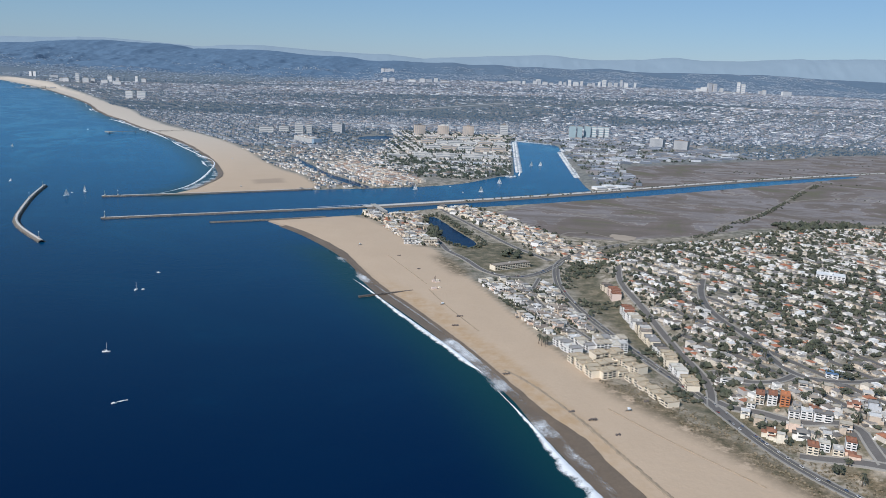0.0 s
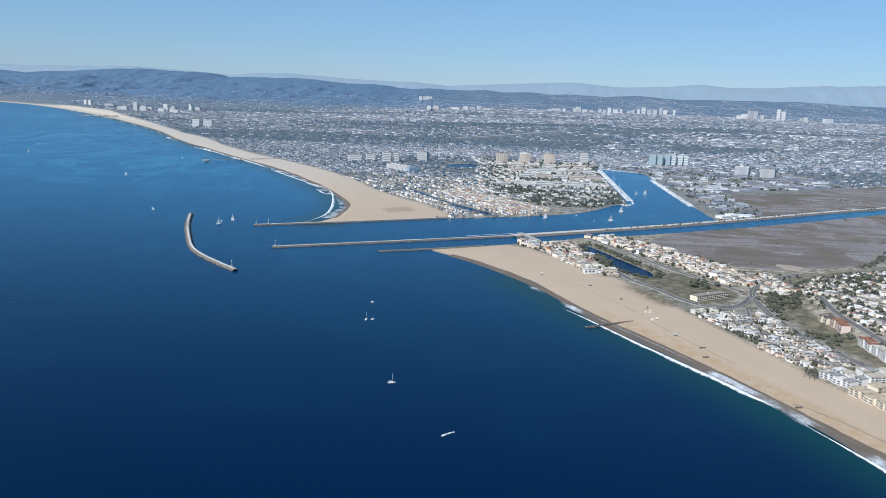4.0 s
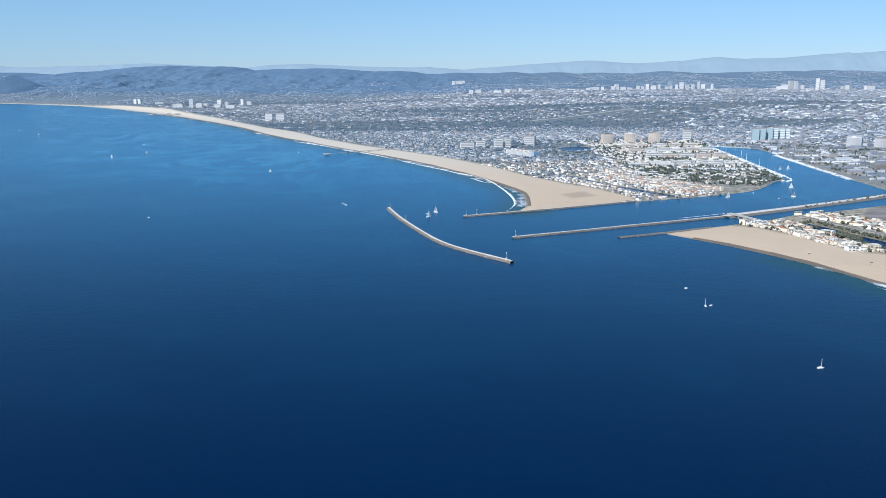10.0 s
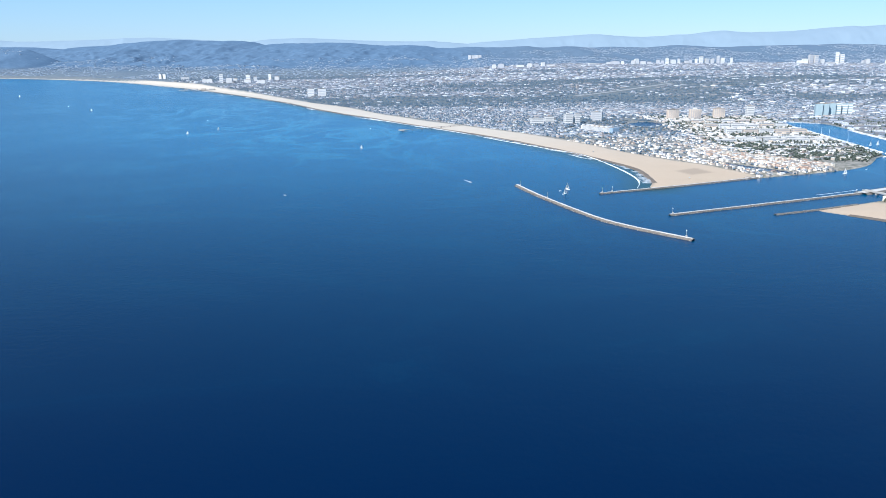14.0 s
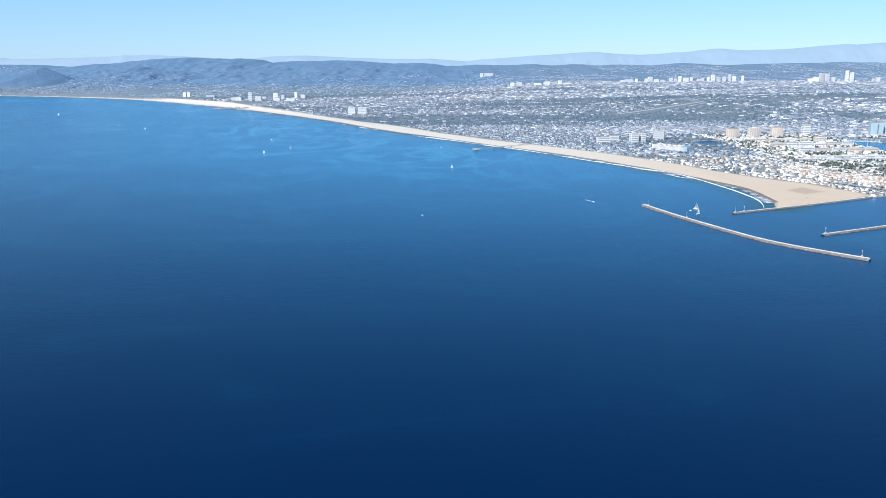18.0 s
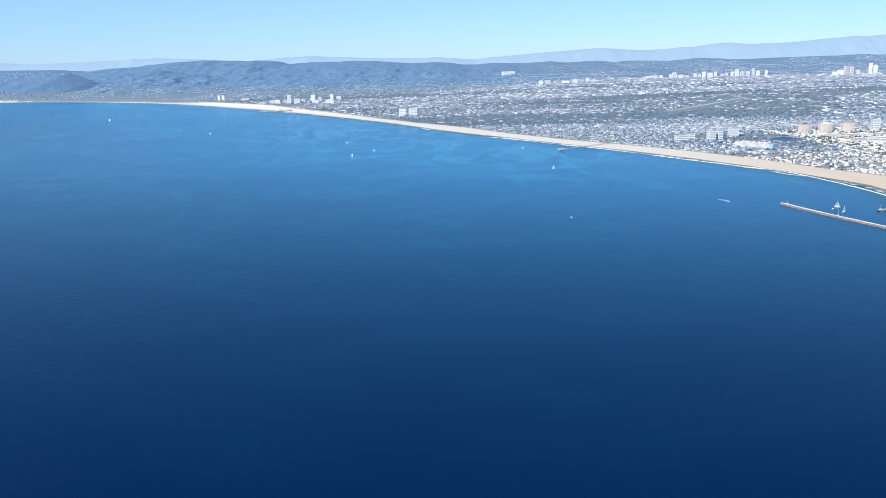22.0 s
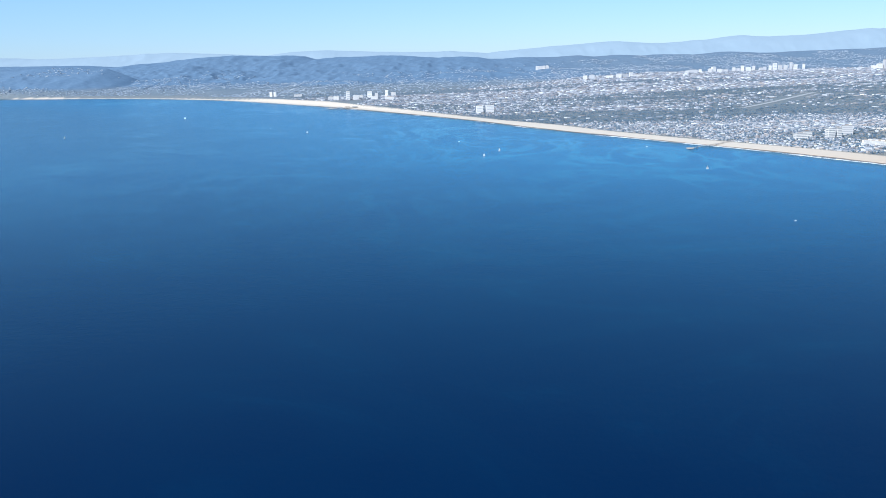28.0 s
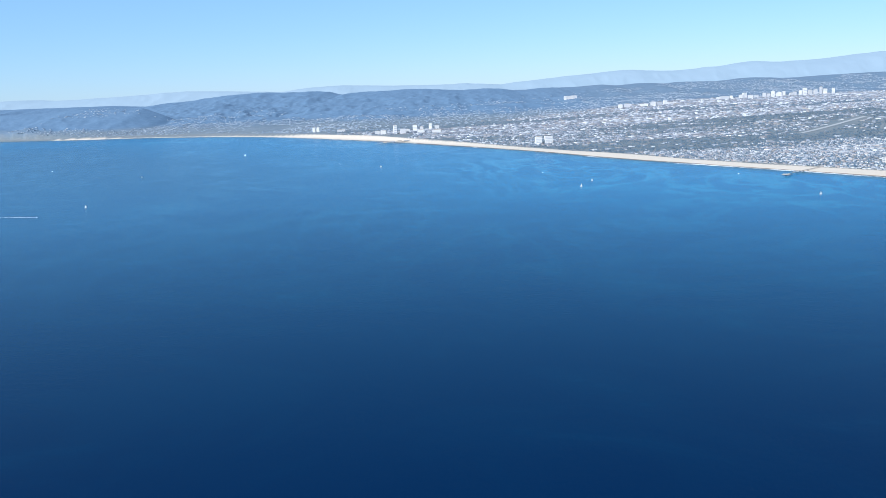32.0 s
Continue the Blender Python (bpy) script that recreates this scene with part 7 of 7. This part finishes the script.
tagged(new("levee_bushes", me), "low dark bushes along the levee path", "bushes", kind="stuff")
x, y = rng.uniform(20, 320, 2200), rng.uniform(190, 420, 2200)
k = (inside_by(x, y, MARSH) > 0.5) & (shore(x, y) > 0.4) & ((fbm(x, y, 0.05, 3, 97) > 0.60) | (shore(x, y) < 2.2))
n = int(k.sum())
tagged(new("marsh_bushes", crowns_mesh("marsh_bushes", x[k], y[k], rng.uniform(0.15, 0.5, n), rng.uniform(0.4, 0.8, n), NEAR_LEAVES, 2)), "dark bushes dotted over the salt marsh", "bushes", kind="stuff")
DIRT = plain("dirt_track", (0.27, 0.235, 0.195), 0.95, 0.2)
for line, w in (([(116, 253), (130, 263), (159, 275), (200, 292)], 0.5), ([(121, 247), (125, 234), (128, 221)], 0.3), ([(76, 204), (87, 217), (100, 232), (115, 253), (135, 285), (147, 302)], 0.45), ([(68, 234), (78, 241), (86, 236), (94, 231)], 0.35), ([(52, 237), (61, 226), (66, 220)], 0.25), ([(40, 225), (49, 212), (54, 202)], 0.25), ([(34, 186), (38, 192), (44, 190), (47, 185)], 0.3)):
    p = thing("dirt_track", "pale dirt track across the salt marsh", "track", kind="structure")
    under("surface", sweep("surface", line, [(-w, 0.02), (0, 0.06), (w, 0.02)], DIRT, 1.0, 0.3, True), p)

# the road bridge over the creek
bridge = thing("road_bridge", "pale concrete road bridge over the creek", "bridge")
A, B = Vector((-9.9, 216.4, 0)), Vector((-6.0, 205.6, 0))
under("deck", sweep("deck", [A.xy, ((A + B) / 2).xy, B.xy], [(-0.55, 0.55), (-0.6, 0.85), (-0.5, 0.85), (-0.5, 0.74), (0.5, 0.74), (0.5, 0.85), (0.6, 0.85), (0.55, 0.55), (-0.55, 0.55)], CONCRETE, 0.8), bridge)
for u in (0.12, 0.37, 0.63, 0.88):
    q = A.lerp(B, u)
    part("bridge_pier", boxed(q.x - 0.45, q.x + 0.45, q.y - 0.12, q.y + 0.12, -1.2, 0.56), CONCRETE, bridge)

FAR_BAND = bpy.data.meshes.new("window_band")
boxed(-0.5, 0.5, -0.5, 0.5, -0.5, 0.5).to_mesh(FAR_BAND)
FAR_BAND.materials.append(plain("pale_glazing", (0.34, 0.38, 0.44), 0.3, 0.1))


# far towns: slabs and towers inland
def far_tower(x, y, w, d, top, wall, group):
    z = float(height([x], [y])[0])
    h = max(top - z, 1.2)
    t = thing("far_tower", "pale high-rise tower in the inland town", "tower", (x, y, z), float(rng.uniform(-15, 15)), group)
    part("wall", boxed(-w / 2, w / 2, -d / 2, d / 2, -1.0, h), wall, t)
    part("roof", boxed(-w * 0.3, w * 0.3, -d * 0.3, d * 0.3, h, h + 0.35), GREY_ROOF, t)
    for s in range(4):
        under("window_band", FAR_BAND, t, (0, -d / 2 - 0.01, h * (0.2 + 0.22 * s)), 0, (w * 0.9, 0.06, h * 0.07))


for x, y, w, h in ((-349, 849, 3.4, 8.8), (-341, 850, 6, 4.8), (-336, 856, 4, 4.2), (-361, 852, 6, 4.0), (-368, 857, 5, 3.4), (-330, 885, 4.6, 7.0), (-323, 887, 3.4, 5.0), (-314, 919, 3.2, 6.6), (-307, 921, 5, 4.2), (-322, 850, 7, 3.4), (-306, 840, 9, 3.2), (-224, 642, 5.0, 5.6), (-216, 645, 6.0, 5.6), (-452, 970, 3.4, 5.2), (-447.5, 970.5, 3.4, 5.2), (-418, 952, 9, 2.6)):
    far_tower(x, y, w, 3.0, h + float(height([x], [y])[0]), TOWER_WHITE if h > 5 else FAR_TOWER, "far seaside towers")
SHADES = (TOWER_WHITE, FAR_TOWER, TOWER_WHITE, FAR_TOWER, TOWER_GREY)
for i, (x, y, w, top) in enumerate(((-57, 1147, 6, 15.2), (-47, 1152, 8.5, 15.7), (-20, 1165, 11, 14.2), (-6, 1171, 8, 16.1), (3, 1176, 9, 15.6), (13, 1180, 4.7, 17.5), (26, 1195, 13, 14.2), (98, 1276, 12, 14.3), (129, 1308, 7, 15.4), (140, 1313, 15, 16.6), (153, 1319, 5, 17), (171, 1326, 7, 17.7), (177, 1328, 7, 20.3), (188, 1332, 9, 16.7), (199, 1337, 7, 15.8))):
    far_tower(x, y, w * 0.9, 4.0, top, (TOWER_GREY if i == 1 else SHADES[i % 5]), "inland high-rises")
for i, (x, y, w, top) in enumerate(((214, 1343, 5.4, 18.3), (222, 1346, 5.4, 17.4), (230, 1349, 5.4, 20.9), (241, 1353, 9, 18.2), (251, 1357, 4.5, 19.9), (265, 1362, 6.4, 16.8), (272, 1365, 5.5, 18), (282, 1368, 4.6, 19.7), (291, 1372, 6.4, 23.3), (301, 1375, 6.4, 19.7), (312, 1380, 5.5, 19.6), (322, 1383, 4.6, 24.1), (330, 1386, 7.4, 20.4), (347, 1392, 3.7, 21.2))):
    far_tower(x, y, w * 0.9, 4.0, top, SHADES[(i * 3 + 1) % 5], "boulevard high-rises")
for i, (x, y, w, top) in enumerate(((439, 1345, 8, 17.3), (446, 1340, 9.8, 20), (455, 1340, 7, 26.1), (463, 1340, 6.2, 25.2), (478, 1350, 5.4, 19), (524, 1400, 5.6, 29.5), (532, 1400, 6.5, 26.5), (534, 1330, 5.3, 17.5), (540, 1330, 6.2, 19.2), (482, 1330, 13, 14.4), (498, 1330, 15, 13.8), (576, 1330, 17, 18.5))):
    far_tower(x, y, w * 0.9, 5, top, SHADES[(i * 2) % 5], "eastern high-rises")
for u in (-9, -3, 3, 9):
    far_tower(-72 + u, 1518, 5.4, 4, 24.6, FAR_TOWER, "hilltop halls")
field = thing("airfield", "long pale runway strip among the houses", "runway", kind="structure")
under("runway", sweep("runway", [(-22, 638), (28, 690), (78, 742)], [(-1.8, 0.2), (-1.7, 0.3), (1.7, 0.3), (1.8, 0.2)], plain("runway_concrete", (0.36, 0.37, 0.38), 0.9), 6.0, 0, True), field)

# the bushy creek through the marsh and a bare clearing at its edge
CREEK_LINE = [(146.0, 297.4), (121.0, 261.9), (106.2, 239.1), (93.2, 221.4), (84.0, 211.0), (72.1, 195.3), (66.3, 190.0)]
c, n = along(CREEK_LINE, 0.5)
c = np.repeat(c, 2, 0)
c = c + rng.normal(0, 0.6, c.shape)
c = c[fbm(c[:, 0], c[:, 1], 0.12, 3, 33) > 0.42]
m = len(c)
tagged(new("creek_bushes", crowns_mesh("creek_bushes", c[:, 0], c[:, 1], rng.uniform(0.14, 0.38, m), rng.uniform(0.5, 0.8, m), NEAR_LEAVES, 2)), "dark bushes lining a creek through the marsh", "bushes", kind="stuff")
PAN = [(46.2, 186.3), (50.0, 190.5), (51.9, 187.7), (48.1, 183.7)]
mx, my = sum(q[0] for q in PAN) / 4, sum(q[1] for q in PAN) / 4
half_x, half_y = (PAN[2][0] - PAN[0][0]) / 2, (PAN[1][1] - PAN[3][1]) / 2
a = np.linspace(0, 2 * math.pi, 48, endpoint=False)
rad = 1 + 0.12 * np.sin(a * 3 + 1) + 0.06 * np.sin(a * 7)
px, py = np.concatenate([[mx], mx + half_x * rad * np.cos(a)]), np.concatenate([[my], my + half_y * rad * np.sin(a)])
i = np.arange(48)
me = mesh_of("clearing", np.stack([px, py, height(px, py) + 0.06], 1), np.stack([0 * i, i + 1, (i + 1) % 48 + 1], 1), plain("bare_earth", (0.46, 0.38, 0.30), 0.95, 0.25, 1.5))
tagged(new("clearing", me), "bare pale earth clearing at the marsh's edge", "clearing", kind="structure")

# ---- cars, lifeguard huts and other small things ----
CAR_PAINT = palette("car_paint", [(0.55, 0.55, 0.56), (0.05, 0.05, 0.06), (0.70, 0.70, 0.70), (0.16, 0.17, 0.19), (0.30, 0.05, 0.04), (0.08, 0.12, 0.22), (0.32, 0.32, 0.33)], 0.35, False)
RUBBER = plain("tyre_rubber", (0.03, 0.03, 0.03), 0.9)


def car():
    t = thing("parked_car", "parked car on the street beside the kerb", "car", group="parked cars")
    bm = boxed(-0.22, 0.22, -0.09, 0.09, 0.03, 0.095, 0.006, 0.012)
    part("body", bm, CAR_PAINT, t)
    part("cabin", boxed(-0.14, 0.11, -0.078, 0.078, 0.095, 0.15, 0.028), GLASS, t, "dark glazed cabin")
    part("car_roof", boxed(-0.105, 0.075, -0.048, 0.048, 0.149, 0.155, 0.003), CAR_PAINT, t)
    for x in (-0.14, 0.14):
        for y in (-0.085, 0.085):
            part("wheel", tube(bmesh.new(), (x, y - 0.012, 0.033), (x, y + 0.012, 0.033), 0.033, 0.033, 10), RUBBER, t)
    return t


model = car()
spots = []
for line, wide, share, lo, hi in ((COAST_ROAD, 0.52, 0.8, 64, 140), (BAY_ROAD, 0.45, 0.5, 145, 200), (HILL_ROAD, 0.38, 0.25, 90, 140), (TERRACE_ROAD, 0.4, 0.4, 66, 90), (LOOP_ROAD, 0.42, 0.3, 90, 120)):
    c, nrm = along(line, 0.62)
    for i in range(len(c)):
        if lo < c[i, 1] < hi and rng.random() < share * 0.55:
            side = rng.choice([-1, 1])
            p = c[i] + nrm[i] * side * (wide - 0.17)
            spots.append((p[0], p[1], math.degrees(math.atan2(-nrm[i, 0], nrm[i, 1])) + (180 if side > 0 else 0)))
for u in range(9):
    for v in range(2):
        if rng.random() < 0.8:
            spots.append((15.6 + u * 0.8, 146.6 + u * 0.42 + v * 1.3, 120 + float(rng.normal(0, 3))))
for i, (x, y, a) in enumerate(spots[:85]):
    m4 = pose(float(x), float(y), float(height([x], [y])[0]) + 0.10, 0, 0, float(a))
    if i:
        copy_thing(model, m4)
    else:
        model.matrix_world = m4

HUT_BLUE = plain("hut_blue", (0.45, 0.54, 0.60), 0.7)


def lifeguard_hut(x, y, turn):
    z = float(height([x], [y])[0])
    t = thing("lifeguard_hut", "small pale blue lifeguard hut on stilts in the sand", "hut", (x, y, z), turn, "lifeguard huts")
    for u in (-0.16, 0.16):
        for v in (-0.16, 0.16):
            part("leg", tube(bmesh.new(), (u, v, -0.15), (u, v, 0.2), 0.02), BARK, t)
    part("platform", boxed(-0.28, 0.28, -0.26, 0.26, 0.2, 0.23), PIER_TOP, t)
    part("cabin", boxed(-0.17, 0.17, -0.16, 0.16, 0.23, 0.46), HUT_BLUE, t)
    under("window", PANE, t, (0, -0.165, 0.37), 0, (0.26, 0.02, 0.10))
    part("roof", boxed(-0.23, 0.23, -0.22, 0.22, 0.46, 0.50, 0.03), WHITE_PAINT, t)
    bm = bmesh.new()
    bm.faces.new([bm.verts.new(c) for c in ((0.28, -0.08, 0.22), (0.28, 0.08, 0.22), (0.75, 0.08, -0.02), (0.75, -0.08, -0.02))])
    bmesh.ops.solidify(bm, geom=bm.faces[:], thickness=0.02)
    part("ramp", bm, PIER_TOP, t)
    t.scale = (0.7, 0.7, 0.7)


for x, y, a in ((27.2, 89.6, 200), (-9.3, 168.7, 230), (7.0, 128.5, 210), (-49, 238, 150), (-66, 300, 140)):
    lifeguard_hut(x, y, a)
for x, y, s in ((22.6, 87.1, 0.42), (14.5, 100.2, 0.35), (9.5, 122.6, 0.36), (8.7, 118.4, 0.34), (20.7, 89.2, 0.2), (29.8, 92.2, 0.2), (24.6, 83.5, 0.16), (-1.0, 160, 0.2), (3.0, 150, 0.2)):
    t = thing("driftwood_heap", "small dark heap of driftwood and weed on sand", "driftwood", group="driftwood heaps")
    under("heap", stones("heap", [(x - s, y - s * 0.3), (x + s, y + s * 0.3)], s * 0.5, float(height([x], [y])[0]), float(height([x], [y])[0]) + 0.12, 0.13, 22, PILE), t)
site = thing("beach_works", "tan work sheds and timber frame on the beach", "sheds", (6.0, 140.0, float(height([6.0], [140.0])[0])), 25)
for u, v, w, d, h in ((0.4, 1.6, 0.6, 0.4, 0.35), (1.3, 1.9, 0.5, 0.4, 0.3), (-1.5, -2.6, 0.9, 0.5, 0.3), (-0.4, -2.3, 0.4, 0.4, 0.22), (0.9, 1.1, 0.8, 0.3, 0.15)):
    part("shed", boxed(u - w / 2, u + w / 2, v - d / 2, v + d / 2, -0.1, h, 0.02), BRICK_PINK if w > 0.5 else CREAM, site)
part("derrick", tube(tube(tube(bmesh.new(), (0.6, 1.9, 0), (0.8, 2.0, 1.0), 0.03), (1.0, 1.9, 0), (0.8, 2.0, 1.0), 0.03), (0.8, 2.3, 0), (0.8, 2.0, 1.0), 0.03), PILE, site)
RIDGE_SAND = plain("dark_sand", (0.41, 0.32, 0.225), 0.95, 0.3)
for line, w in (([(4.8, 137), (7.2, 129), (9.5, 122.6), (12.0, 116)], 0.07), ([(14.4, 101.5), (17.0, 97.5), (19.4, 92.0), (21.6, 86.5), (24, 79), (27, 70)], 0.14), ([(-3, 160), (1.5, 148), (4.5, 140)], 0.05), ([(25, 90), (28.5, 84), (32.5, 78), (36, 73)], 0.05)):
    p = thing("sand_ridge", "low dark ridge of wave-cut sand along the beach", "sand ridge", kind="structure")
    under("crest", sweep("crest", line, [(-w * 2, -0.03), (-w, 0.05), (w, 0.06), (w * 2, -0.03)], RIDGE_SAND, 0.4, 0.5, True), p)
for x, y in ((20.2, 110.4), (20.6, 109.8), (19.9, 111.2), (21.0, 110.6)):
    copy_thing(TREES[3], pose(x, y, float(height([x], [y])[0]), 0, 0, x * 90))
# greenery among the flat streets, the village and the lagoon's park
x, y = rng.uniform(-14, 48, 2600), rng.uniform(100, 222, 2600)
inside = np.maximum(np.maximum(inside_by(x, y, flat), inside_by(x, y, strip)), np.maximum(inside_by(x, y, west), inside_by(x, y, village)))
ok = (inside > -0.6) & (shore(x, y) > 0.5) & off_roads(x, y, 0.15) & (inside_by(x, y, SAND_SOUTH) < -0.4) & (np.hypot(x[:, None] - sx[None], y[:, None] - sy[None]).min(1) > 0.62)
n = int(ok.sum())
tagged(new("street_greenery", crowns_mesh("street_greenery", x[ok], y[ok], rng.uniform(0.14, 0.36, n), rng.uniform(0.8, 1.5, n), NEAR_LEAVES, 2)), "garden trees and hedges between close-set houses", "trees", kind="stuff")
x, y = np.concatenate([rng.normal(6.2, 0.9, 60), rng.normal(5.5, 0.8, 30), rng.normal(22, 1.2, 12)]), np.concatenate([rng.normal(184, 4.0, 60), rng.normal(201, 2.0, 30), rng.normal(164, 1.5, 12)])
ok = shore(x, y) > 0.2
n = int(ok.sum())
tagged(new("lagoon_grove", crowns_mesh("lagoon_grove", x[ok], y[ok], rng.uniform(0.4, 0.8, n), rng.uniform(0.8, 1.2, n), NEAR_LEAVES, 4)), "dark trees crowding the lagoon's bank", "trees", kind="stuff")
